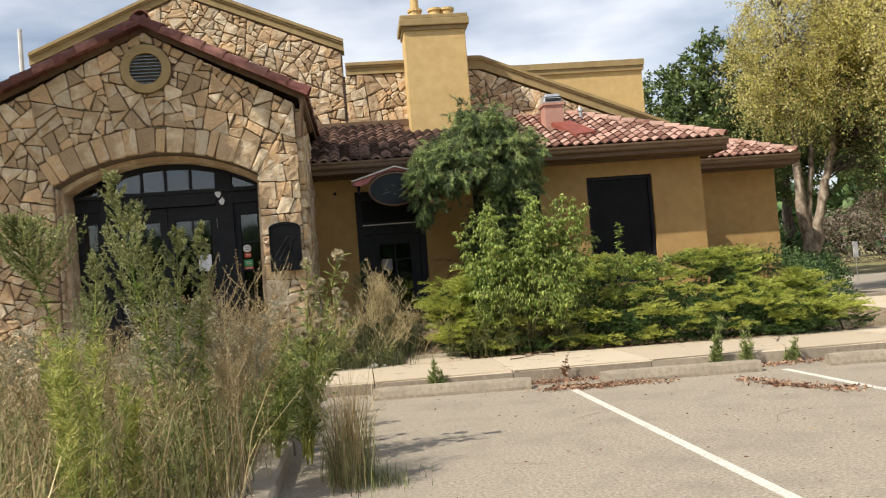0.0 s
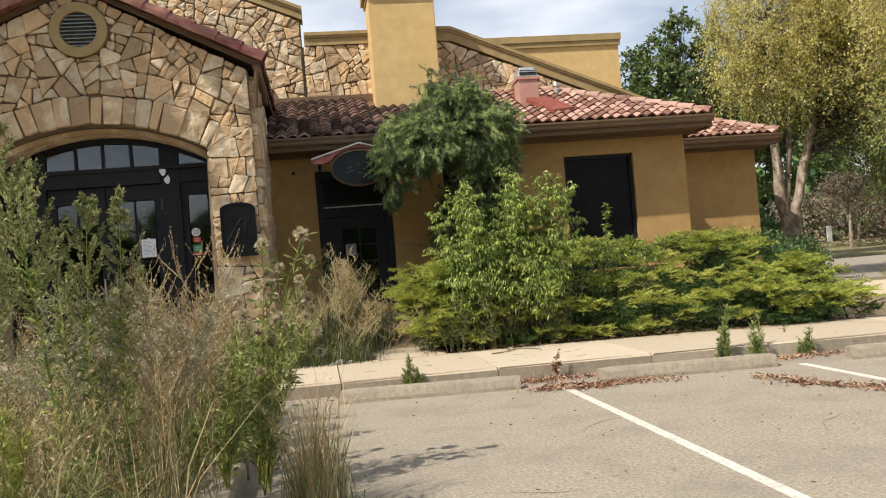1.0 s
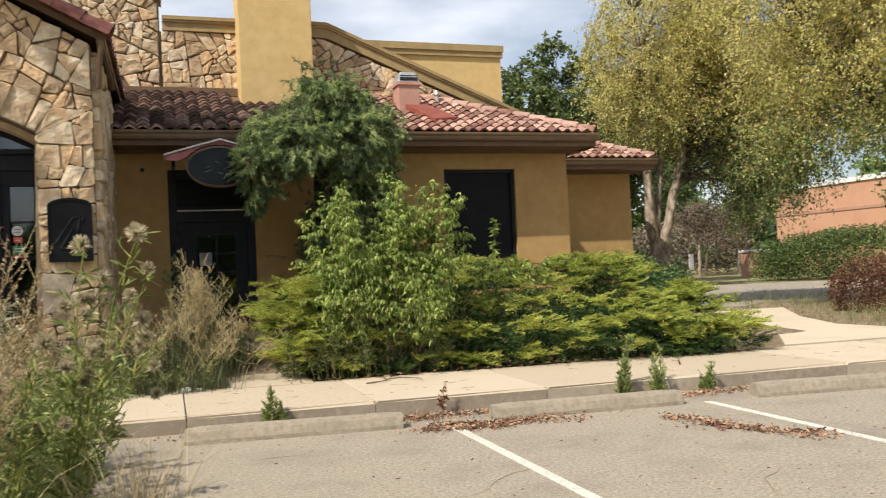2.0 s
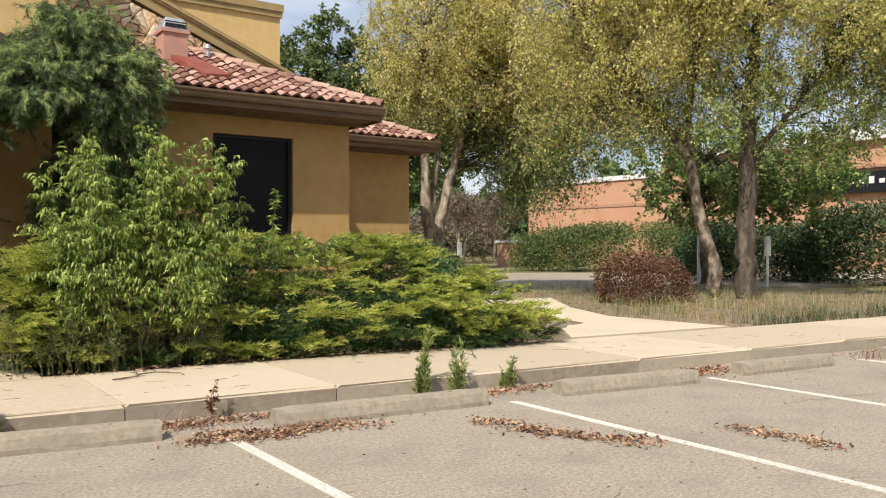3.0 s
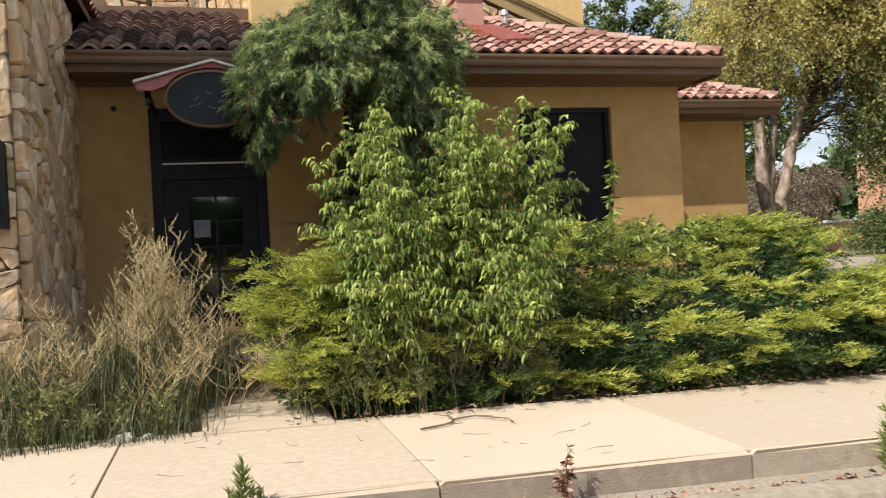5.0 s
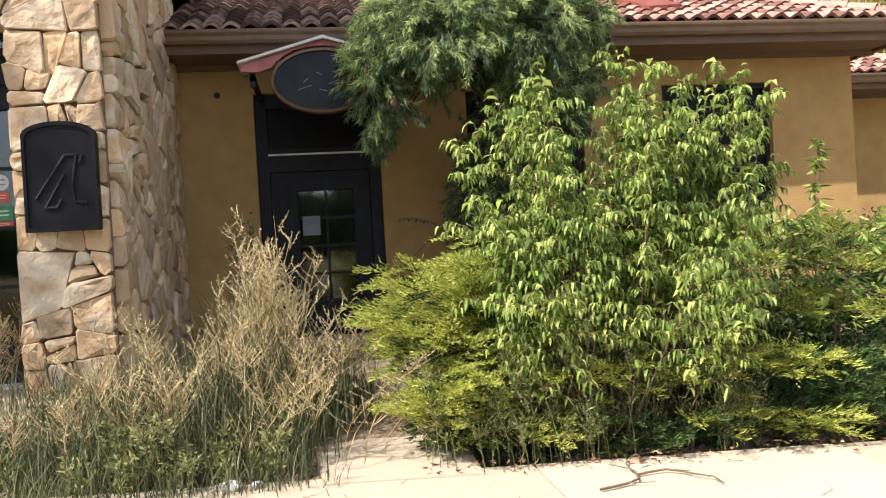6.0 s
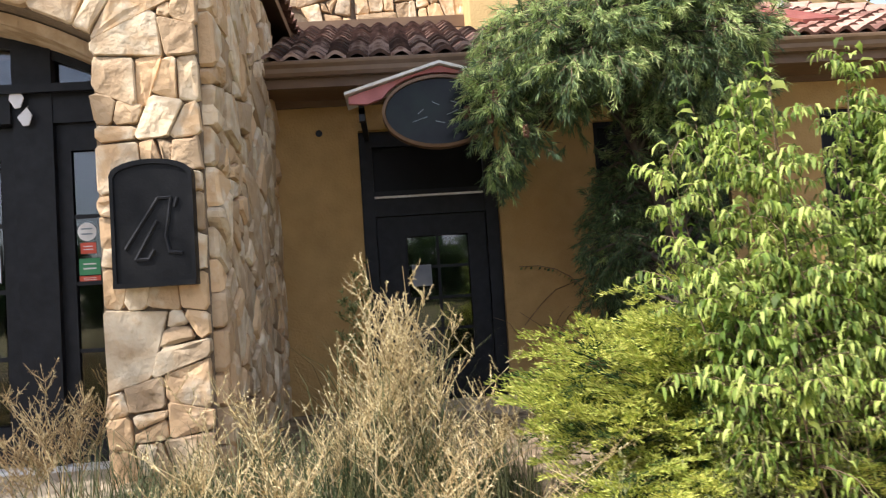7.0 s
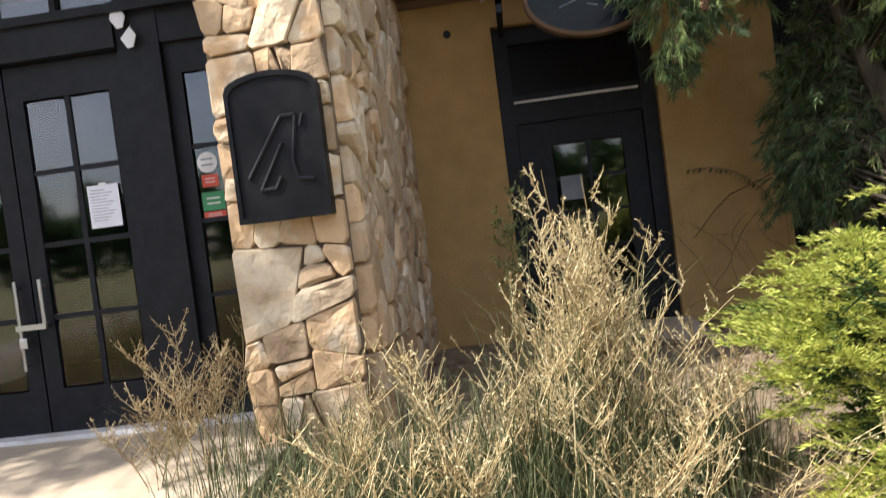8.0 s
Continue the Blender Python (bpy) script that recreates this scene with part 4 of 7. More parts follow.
hexa(g, [(4.29, 17.58, 5.0), (4.73, 17.58, 5.0), (4.73, 18.02, 5.0), (4.29, 18.02, 5.0), (4.36, 17.65, 5.2), (4.66, 17.65, 5.2), (4.66, 17.95, 5.2), (4.36, 17.95, 5.2)])
cowl = part("cowl", g, GALV, RV, "galvanised tapered cowl", bevel=0.015)
g = boxes(*[(4.33, 4.69, 17.575, 17.6, 5.03 + 0.04 * k, 5.045 + 0.04 * k) for k in range(3)])
part("cowl_louvre", g, BLACK, cowl)
g = bmesh.new()
zz = lambda y: RZ0 + SLOPE * (y - RY0)
hexa(g, [(4.28, 18.05, zz(18.05) + 0.05), (4.72, 18.05, zz(18.05) + 0.05), (5.2, 16.85, zz(16.85) + 0.05), (4.72, 16.7, zz(16.7) + 0.05),
         (4.28, 18.05, zz(18.05) + 0.2), (4.72, 18.05, zz(18.05) + 0.2), (5.2, 16.85, zz(16.85) + 0.13), (4.72, 16.7, zz(16.7) + 0.13)])
part("flashing", g, ROOF_RED, RV, "red painted flashing slope")
g = bmesh.new()
rod(g, (5.3, 18.3, zz(18.3)), (5.3, 18.3, zz(18.3) + 0.24), 0.04, n=10)
rod(g, (5.3, 18.3, zz(18.3) + 0.22), (5.3, 18.3, zz(18.3) + 0.3), 0.07, 0.05, n=12)
tagged(part("roof_pipe", g, GALV), "small galvanised vent pipe with a cowl on the roof", "vent pipe")
g = bmesh.new()
rod(g, (-7.45, 20.0, 4.8), (-7.45, 20.0, 7.95), 0.06, 0.05, 10)
rod(g, (-7.45, 20.0, 6.6), (-7.45, 20.0, 6.75), 0.08, 0.08, 10)
tagged(part("flue_pole", g, WHITE), "slim white pole standing above the roof edge", "pole")
# downpipe at the pier corner
g = bmesh.new()
rod(g, (-0.72, 13.72, 4.5), (-0.78, 13.8, 3.9), 0.035, n=8)
rod(g, (-0.735, 13.75, 4.5), (-0.735, 16.1, 4.42), 0.05, n=8)
tagged(part("gable_gutter", g, FASCIA), "dark brown gutter along the gable roof edge", "gutter", kind="structure")

# ---- distance ----
BB = thing("brick_building", "low orange brick building with a white band, beyond the hedge", "building")


def raking_wall(out, z0, z1, depth=18.0):
    """A block along the building's receding front, standing out by a little."""
    g = bmesh.new()
    prism_z(g, [(46.7 - out, 57.1 + out), (47.3 - out, 43.35), (47.3 + depth, 43.35), (46.7 + depth, 57.1 + out)], z0, z1)
    return g


part("wall", raking_wall(0.0, -0.1, 6.2), BRICK, BB)
part("band", raking_wall(0.06, 4.2, 4.4), surface("brown_band", [(0.36, 0.2, 0.13), (0.42, 0.25, 0.16)], 8), BB)
part("parapet", raking_wall(0.12, 6.2, 6.55), WHITE, BB, "white parapet band")
B2 = thing("brick_shop", "orange brick shop wing with a dark sign and pale cornice", "building")
part("wall", boxes((47.3, 93, 25.5, 43.3, -0.1, 7.6)), BRICK, B2)
part("cornice", boxes((46.9, 93, 25.1, 43.2, 7.3, 7.95)), WHITE, B2)
part("cornice", boxes((47.1, 93, 25.3, 43.1, 5.7, 5.86)), surface("brown_band_dark", [(0.3, 0.17, 0.11), (0.36, 0.21, 0.14)], 8), B2)
sb = part("sign_board", boxes((46.95, 47.25, 26.6, 32.2, 4.3, 5.5)), BLACK, B2, "black shop sign with pale marks")
for k in range(7):
    part("sign_mark", boxes((46.91, 46.94, 27.2 + 0.59 * k, 27.5 + 0.59 * k, 4.8, 5.05 + 0.15 * (k % 3 == 1))), WHITE, sb)

PR = thing("stone_monument", "squat brown stone sign pier with a pale cap beyond the hedge", "pier")
part("body", boxes((33.5, 34.7, 43.9, 45.0, -0.1, 1.45)), BRICK, PR, bevel=0.06)
part("cap", boxes((33.42, 34.78, 43.82, 45.08, 1.45, 1.6)), WHITE, PR, "pale stone cap", bevel=0.03)
g = bmesh.new()
hexa(g, [(15.82, 25.04, 0.95), (15.98, 25.04, 0.95), (15.98, 25.08, 0.95), (15.82, 25.08, 0.95), (15.82, 25.04, 1.45), (15.98, 25.04, 1.45), (15.98, 25.08, 1.45), (15.82, 25.08, 1.45)])
rod(g, (15.9, 25.08, -0.1), (15.9, 25.08, 1.3), 0.012, n=6)
tagged(part("marker_post", g, WHITE), "small white marker plate on a stake in the verge", "post", "white marker posts")
g = bmesh.new()
rod(g, (22.85, 18.6, 1.0), (22.85, 18.6, 1.6), 0.1, n=10)
rod(g, (22.85, 18.6, -0.1), (22.85, 18.6, 1.02), 0.04, n=10)
tagged(part("marker_post", g, WHITE), "white marker post beside the tree trunks", "post", "white marker posts")
g = bmesh.new()
rod(g, (24.0, 22.0, -0.1), (24.0, 22.0, 6.5), 0.09, 0.06, n=10)
box(g, 23.6, 24.1, 21.9, 22.1, 6.4, 6.55)
tagged(part("street_lamp", g, GALV), "grey metal lamp pole beyond the trees", "street lamp")
# ---- plants ----
def stems(bases, H, lean, r, rng, M=10, Lb=0.2, B=6, low=0.3, up=0.8, leaf_l=0.015, leaf_w=0.006, hang=0.0, bend=0.0, heading=None, ruffle=0.6):
    """Stalks with side shoots and small leaves on the shoots. Gives stalk arrays and leaf arrays."""
    n = len(bases)
    H, lean = np.broadcast_to(H, n).astype(float), np.broadcast_to(lean, n).astype(float)
    a = rng.uniform(0, 2 * math.pi, n) if heading is None else heading + rng.normal(0, 0.4, n)
    out = np.stack([np.cos(a), np.sin(a), np.zeros(n)], 1)

    def at(t):
        return bases[:, None] + np.array([0, 0, 1.0]) * (H[:, None] * t * (1 - 0.12 * lean[:, None] * t))[..., None] + out[:, None] * (lean[:, None] * H[:, None] * t ** 1.7)[..., None]

    K = 5
    ts = np.linspace(0, 1, K + 1)[None].repeat(n, 0)
    pts = at(ts)
    wob = rng.normal(0, 0.016, pts.shape) * H[:, None, None]
    wob[:, 0] = 0
    pts = pts + wob
    rr = np.linspace(1, 0.35, K + 1) * r
    tubes = [tube_arrays(pts[:, k], pts[:, k + 1], rr[k], rr[k + 1]) for k in range(K)]
    tb = rng.uniform(low, 1.0, (n, M))
    s = at(tb).reshape(-1, 3)
    b = rng.uniform(0, 2 * math.pi, n * M)
    d = unit(np.stack([np.cos(b), np.sin(b), np.full(n * M, up) + rng.normal(0, 0.25, n * M)], 1))
    ln = Lb * rng.uniform(0.5, 1.2, n * M) * (1.25 - 0.8 * tb.reshape(-1))
    m1 = s + d * ln[:, None] * 0.6
    e = m1 + unit(d + np.array([0, 0, bend])) * ln[:, None] * 0.45
    tubes += [tube_arrays(s, m1, r * 0.5, r * 0.4), tube_arrays(m1, e, r * 0.4, r * 0.2)]
    u = rng.uniform(0.1, 1.0, (n * M, B))[..., None]
    lp = np.where(u < 0.6, s[:, None] + (m1 - s)[:, None] * u / 0.6, m1[:, None] + (e - m1)[:, None] * (u - 0.6) / 0.4).reshape(-1, 3)
    ld = unit(d[:, None] + rng.normal(0, ruffle, (n * M, B, 3))).reshape(-1, 3) + np.array([0, 0, -hang])
    k = len(lp)
    leaves = leaf_arrays(lp, ld, leaf_l * rng.uniform(0.6, 1.25, k), leaf_w * rng.uniform(0.7, 1.2, k), 0.2, rng)
    return joined(*tubes), leaves


def bent_leaves(P, D, L, W, droop, rng):
    """Leaves that leave the stem along D and hang over at the middle."""
    n = len(P)
    D = unit(D)
    S = unit(np.cross(D, np.array([[0, 0, 1.0]])) + rng.normal(0, 0.35, (n, 3)))
    L, W, droop = (np.broadcast_to(q, n)[:, None] for q in (L, W, droop))
    down = np.array([[0, 0, -1.0]])
    p1 = P + D * L * 0.3
    d2 = unit(D + down * droop * 0.6)
    p2 = p1 + d2 * L * 0.35
    end = p2 + unit(D * 0.6 + down * droop) * L * 0.4
    lift = np.array([[0, 0, 0.12]]) * W
    co = np.stack([P, p1 + S * W * 0.45 + lift, p1 - S * W * 0.45 + lift, p2 + S * W * 0.42 + lift, p2 - S * W * 0.42 + lift, end, p1, p2], 1).reshape(-1, 3)
    i = np.arange(n)[:, None] * 8
    return co, np.concatenate([i + np.array([f]) for f in ((0, 6, 1), (0, 2, 6), (1, 6, 7), (1, 7, 3), (2, 7, 6), (2, 4, 7), (3, 7, 5), (4, 5, 7))], 0)


def scatter(n, x0, x1, y0, y1, z, rng):
    return np.stack([rng.uniform(x0, x1, n), rng.uniform(y0, y1, n), np.full(n, z)], 1)


# overgrown island
rng = np.random.default_rng(11)
N = 22000
cl = scatter(780, -6.8, -0.85, 1.4, 10.1, 0.1, rng)
cl = cl[(cl[:, 1] > 4.2) | ((cl[:, 0] < -1.6) & (cl[:, 1] > 2.9)) | (cl[:, 0] < -3.0)]
ci = rng.integers(0, len(cl), N)
base = cl[ci] + np.concatenate([rng.normal(0, 0.13, (N, 2)), np.zeros((N, 1))], 1)
keep = base[:, 0] < -0.8
base, ci = base[keep], ci[keep]
hh = (0.4 + 0.5 * np.random.default_rng(2).random(len(cl)))[ci] * rng.uniform(0.35, 1.15, len(base))
pick = rng.random(len(base)) * 0.6 + 0.4 * np.random.default_rng(3).random(len(cl))[ci]
for nm, m, sel, lab in (("dry_grass", STRAW, pick < 0.36, "tall straw-coloured dry grass on the parking island"), ("rusty_grass", STRAW_RED, (pick >= 0.36) & (pick < 0.5), "rust-brown dry grass on the parking island"), ("green_grass", GRASS_GREEN, pick >= 0.5, "grey-green tall grass on the parking island")):
    k = sel.sum()
    co, tri = blade_arrays(base[sel], hh[sel], rng.uniform(0.1, 1.5, k) ** 1.4, rng.uniform(0.003, 0.008, k), rng)
    tagged(array_mesh(nm, co, tri, m), lab, "grass", kind="stuff")
b = scatter(420, -5.2, -0.9, 3.6, 10.0, 0.1, rng)
b = b[(b[:, 1] > 4.4) | (b[:, 0] < -1.6)]
st, lf = stems(b, rng.uniform(0.7, 1.2, len(b)), rng.uniform(0.05, 0.6, len(b)), 0.0028, rng, M=20, Lb=0.26, B=6, low=0.4, up=1.2, leaf_l=0.026, leaf_w=0.007, bend=0.5)
tagged(array_mesh("dry_stalks", *joined(st, lf), STRAW_RED), "branching rust-brown dried stalks among the island grass", "weeds", kind="stuff")
b = scatter(16, -0.95, -0.7, 5.0, 6.6, 0.1, rng)
st, lf = stems(b, rng.uniform(1.0, 1.5, len(b)), rng.uniform(0.05, 0.35, len(b)), 0.0035, rng, M=26, Lb=0.4, B=20, low=0.45, up=1.3, leaf_l=0.016, leaf_w=0.007, bend=0.5)
tagged(array_mesh("brown_stalks", *joined(st, lf), STRAW_RED), "tall branching brown seed stalks by the island kerb", "weeds", kind="stuff")
b = scatter(220, -5.2, -0.9, 4.0, 10.0, 0.1, rng)
st, lf = stems(b, rng.uniform(0.6, 1.1, len(b)), rng.uniform(0.05, 0.35, len(b)), 0.0026, rng, M=24, Lb=0.13, B=7, low=0.1, up=1.6, leaf_l=0.04, leaf_w=0.005, ruffle=0.35)
tagged(array_mesh("green_stalks", *joined(st, lf), GRASS_GREEN), "feathery grey-green stalks among the island grass", "weeds", kind="stuff")
b = np.concatenate([np.array([[-1.05, 5.6, 0.1], [-0.95, 5.8, 0.1], [-1.2, 5.5, 0.1], [-0.85, 5.5, 0.1], [-1.45, 5.7, 0.1]]), scatter(8, -4.2, -1.2, 6.0, 9.5, 0.1, rng)])
b = np.repeat(b, 3, 0) + np.concatenate([rng.normal(0, 0.06, (len(b) * 3, 2)), np.zeros((len(b) * 3, 1))], 1)
st, lf = stems(b, rng.uniform(1.0, 1.3, len(b)), rng.uniform(0.1, 0.4, len(b)), 0.003, rng, M=26, Lb=0.26, B=30, low=0.68, up=0.9, leaf_l=0.02, leaf_w=0.008, bend=-0.5)
tagged(array_mesh("pale_plumes", *joined(st, lf), PALE_STRAW), "pale silvery seed plumes above the island grass", "weeds", kind="stuff")


def plume_weed(x, y, z, h, lean, heading, label, seed, head=0.42, spread=0.24, fat=1.0, leafy=70):
    """A leafy stalk that ends in a branching, tapering plume of tiny buds."""
    r = np.random.default_rng(seed)
    w = thing("tall_weed", label, "weed", "tall weeds on the island", at=(x, y, z))
    o = np.array([math.cos(heading), math.sin(heading), 0.0])

    def at(t):
        return np.array([[0, 0, 1.0]]) * (h * t * (1 - 0.12 * lean * t))[:, None] + o * (lean * h * t ** 1.7)[:, None]

    q = at(np.linspace(0, 1, 9))
    n = int(38 * fat)
    t = 1 - head * (1 - r.random(n) ** 0.8)
    s = at(t)
    a = r.uniform(0, 2 * math.pi, n)
    d = np.stack([np.cos(a), np.sin(a), np.full(n, 0.9)], 1)
    ln = spread * 1.2 * (1.05 - (t - 1 + head) / head) * r.uniform(0.6, 1.15, n) + 0.03
    m = s + unit(d) * ln[:, None] * 0.55
    e = m + unit(d + np.array([0, 0, 0.9])) * ln[:, None] * 0.5
    tubes = [tube_arrays(q[:-1], q[1:], np.linspace(0.007, 0.003, 8), np.linspace(0.0065, 0.002, 8), 5), tube_arrays(s, m, 0.0022, 0.0018), tube_arrays(m, e, 0.0018, 0.001)]
    array_mesh("stalk", *joined(*tubes), WEED_GREEN, w)
    B = 60
    u = r.uniform(0.12, 1.05, (n, B, 1))
    p = np.where(u < 0.5, s[:, None] + (m - s)[:, None] * u * 2, m[:, None] + (e - m)[:, None] * (u - 0.5) * 2).reshape(-1, 3)
    p = p + r.normal(0, 0.003, p.shape)
    bd = np.repeat(unit(d), B, 0) + r.normal(0, 0.7, p.shape) + np.array([0, 0, 0.5])
    array_mesh("flower_plume", *leaf_arrays(p, bd, r.uniform(0.014, 0.032, len(p)), 0.009, 0.3, r), PLUME, w, "feathery seeding plume")
    t = r.uniform(0.08, 1 - head * 0.7, int(leafy * 4))
    a = r.uniform(0, 2 * math.pi, len(t))
    ld = np.stack([np.cos(a), np.sin(a), np.full(len(t), 0.7)], 1)
    array_mesh("foliage", *bent_leaves(at(t), ld, r.uniform(0.06, 0.14, len(t)) * (1.1 - 0.5 * t), 0.011, r.uniform(0.1, 0.9, len(t)), r), WEED_GREEN, w)
    return w


GOLD = "tall green seeding weed with a feathery top"
for i, (x, y, h, lean, hd, head, sp, fat) in enumerate(((-1.22, 5.1, 2.1, 0.11, 3.0, 0.46, 0.3, 2.2), (-1.14, 5.15, 1.72, 0.06, 1.2, 0.4, 0.22, 1.0), (-1.02, 5.3, 1.75, 0.03, 0.3, 0.42, 0.16, 0.8), (-1.3, 5.5, 1.6, 0.06, 2.2, 0.4, 0.2, 0.9),
                                                        (-1.6, 5.0, 1.85, 0.2, 3.2, 0.24, 0.4, 3.0), (-2.35, 5.3, 1.6, 0.12, 2.7, 0.35, 0.25, 1.0), (-2.0, 6.3, 1.7, 0.08, 1.2, 0.4, 0.22, 1.0), (-2.9, 6.0, 1.6, 0.1, 2.0, 0.4, 0.22, 1.0), (-2.4, 7.4, 1.5, 0.1, 0.8, 0.4, 0.22, 1.0), (-1.5, 7.6, 1.45, 0.1, 0.5, 0.4, 0.2, 0.8))):
    plume_weed(x, y, 0.08, h, lean, hd, GOLD, 40 + i, head, sp, fat)
for i, (x, y, h, n) in enumerate(((-1.32, 4.05, 1.2, 3), (-1.5, 4.5, 1.3, 3), (-1.25, 4.7, 1.05, 3), (-1.75, 4.75, 1.25, 4), (-2.3, 4.6, 1.1, 4), (-1.9, 5.6, 1.2, 4))):
    r = np.random.default_rng(60 + i)
    w = thing("feathery_weed", "upright yellow-green weed with fine feathery leaves", "weed", "feathery weeds on the island", at=(x, y, 0.08))
    st, lf = stems(r.normal(0, 0.05, (n, 3)) * [1, 1, 0], h * r.uniform(0.75, 1.0, n), 0.08, 0.005, r, M=90, Lb=0.07, B=6, low=0.05, up=1.1, leaf_l=0.05, leaf_w=0.006, ruffle=0.45)
    array_mesh("stalk", *st, WEED_YELLOW, w)
    array_mesh("foliage", *lf, WEED_YELLOW, w)

# thistles with pale tufts
for i, (x, y, h, ln_) in enumerate(((-0.47, 6.5, 1.62, 0.2), (-0.5, 6.5, 1.58, 0.09), (-0.55, 6.75, 1.2, 0.3), (-0.7, 6.3, 1.15, 0.15), (-0.75, 7.0, 1.0, 0.2))):
    r = np.random.default_rng(70 + i)
    w = thing("thistle", "gone-to-seed thistle with pale fluffy heads", "thistle", "thistles by the kerb", at=(x, y, 0.02))
    hs = h * np.array([1.0, 0.9, 0.82, 0.7, 0.6])
    lean = ln_ * np.array([1.0, 1.3, 0.8, 1.7, 0.5])
    st, lf = stems(np.zeros((5, 3)), hs, lean, 0.007, r, M=22, Lb=0.16, B=4, low=0.12, up=0.9, leaf_l=0.075, leaf_w=0.014, hang=0.2, heading=0.0)
    array_mesh("stalk", *st, WEED_YELLOW, w)
    array_mesh("foliage", *lf, KERB_WEED, w)
    for k in range(10 if h > 1.3 else 4):
        j = k % 5
        c = np.array([lean[j] * hs[j] + r.normal(0, 0.03 if k == 0 else 0.07), r.normal(0, 0.05), hs[j] * (0.985 if k < 5 else r.uniform(0.7, 0.95))])
        d = r.normal(0, 1, (300, 3)) + np.array([0, 0, 0.9])
        array_mesh("seed_head", *leaf_arrays(np.tile(c, (300, 1)), d, r.uniform(0.02, 0.055, 300) * (1.25 if k == 0 else 0.85), 0.012, 0.1, r), SEED, w, "pale fluffy seed head")
r = np.random.default_rng(85)
b = scatter(24, -1.05, -0.68, 6.4, 9.4, 0.1, r)
st, lf = stems(b, r.uniform(0.35, 0.75, 24), r.uniform(0.1, 0.6, 24), 0.004, r, M=34, Lb=0.2, B=8, low=0.05, up=0.6, leaf_l=0.055, leaf_w=0.02, heading=0.0)
tagged(array_mesh("leafy_weeds", *joined(st, lf), KERB_WEED), "dark leafy weeds hanging over the island kerb", "weeds", kind="stuff")

# tuft at the island kerb foot
r = np.random.default_rng(90)
w = thing("grass_tuft", "dry grass tuft growing from the kerb joint", "grass tuft", at=(-0.17, 6.0, 0.0))
pb = np.concatenate([r.normal(0, 1, (400, 2)) * np.array([0.07, 0.17]), np.zeros((400, 1))], 1)
array_mesh("blade_tuft", *blade_arrays(pb, r.uniform(0.15, 0.88, 400), r.uniform(0.05, 0.8, 400), 0.004, r), STRAW_RED, w)
array_mesh("green_blade_tuft", *blade_arrays(pb[:300] * 1.3, r.uniform(0.1, 0.6, 300), r.uniform(0.2, 0.8, 300), 0.005, r), GRASS_GREEN, w)
w = thing("grass_tuft", "low green grass tuft on the asphalt edge", "grass tuft", at=(0.0, 5.75, 0.0))
pb = np.concatenate([r.normal(0, 1, (500, 2)) * np.array([0.13, 0.12]), np.zeros((500, 1))], 1)
array_mesh("blade_tuft", *blade_arrays(pb[:320], r.uniform(0.02, 0.13, 320), r.uniform(0.3, 1.2, 320), 0.004, r), GRASS_GREEN, w)

# dry weeds by the pier and side door
WEEDS = ((-0.8, 12.75, 0.75, 7), (-0.4, 12.8, 0.98, 9), (0.05, 12.7, 1.1, 14), (0.28, 13.0, 1.5, 30), (0.5, 12.8, 0.95, 11), (-0.2, 12.35, 0.95, 10), (0.35, 12.4, 0.8, 10), (-0.65, 12.35, 0.55, 5), (-1.15, 12.5, 0.45, 4), (-1.6, 13.4, 0.85, 15), (-1.8, 13.25, 0.5, 8), (0.8, 13.0, 0.7, 7))
for i, (x, y, h, n) in enumerate(WEEDS):
    r = np.random.default_rng(120 + i)
    rusty = x < -1.5
    w = thing("dry_weed", "bushy rust-brown dried weed" if rusty else "bushy straw-coloured dried weed with a green base", "weed", "dried weeds before the door", at=(x, y, rise(x, y) - 0.03))
    n = int(n * 0.75)
    bb = np.concatenate([r.normal(0, 0.09, (n, 2)), np.zeros((n, 1))], 1)
    tall = h > 1.4
    st, lf = stems(bb, h * r.uniform(0.6, 1.0, n), r.uniform(0.03, 0.3, n) if tall else r.uniform(0.05, 0.75, n), 0.0046, r, M=22, Lb=0.28, B=18 if tall else 11, low=0.42, up=1.0, leaf_l=0.02, leaf_w=0.0055, bend=0.5)
    array_mesh("stemwork", *st, STRAW_RED if rusty else STRAW, w)
    array_mesh("husk_cover", *lf, STRAW_RED if rusty else STRAW, w, "tiny dry husks along the twigs")
    if not rusty:
        m = 520
        array_mesh("green_base", *blade_arrays(np.concatenate([r.normal(0, 0.14, (m, 2)), np.zeros((m, 1))], 1), r.uniform(0.1, 0.95, m) ** 1.3 * h * 0.8, r.uniform(0.05, 0.9, m), 0.0055, r), BED_GREEN, w, "grey-green lower stalks")
r = np.random.default_rng(150)
NG = 3400
gc = scatter(90, -1.6, 0.6, 12.1, 13.6, 0.0, r)
gi = r.integers(0, 90, NG)
g0 = gc[gi] + np.concatenate([r.normal(0, 0.1, (NG, 2)), np.zeros((NG, 1))], 1)
gh = np.random.default_rng(4).uniform(0.15, 0.55, 90)[gi] * r.uniform(0.25, 1.1, NG)
ok = (g0[:, 1] > 11.88 + 0.12 * r.random(NG)) & ((g0[:, 0] < 0.55) | (g0[:, 1] < 12.0))
g0, gh, gk = g0[ok], gh[ok], np.random.default_rng(6).random(90)[gi[ok]]
g0[:, 2] = [rise(x, y) - 0.03 for x, y, _ in g0]
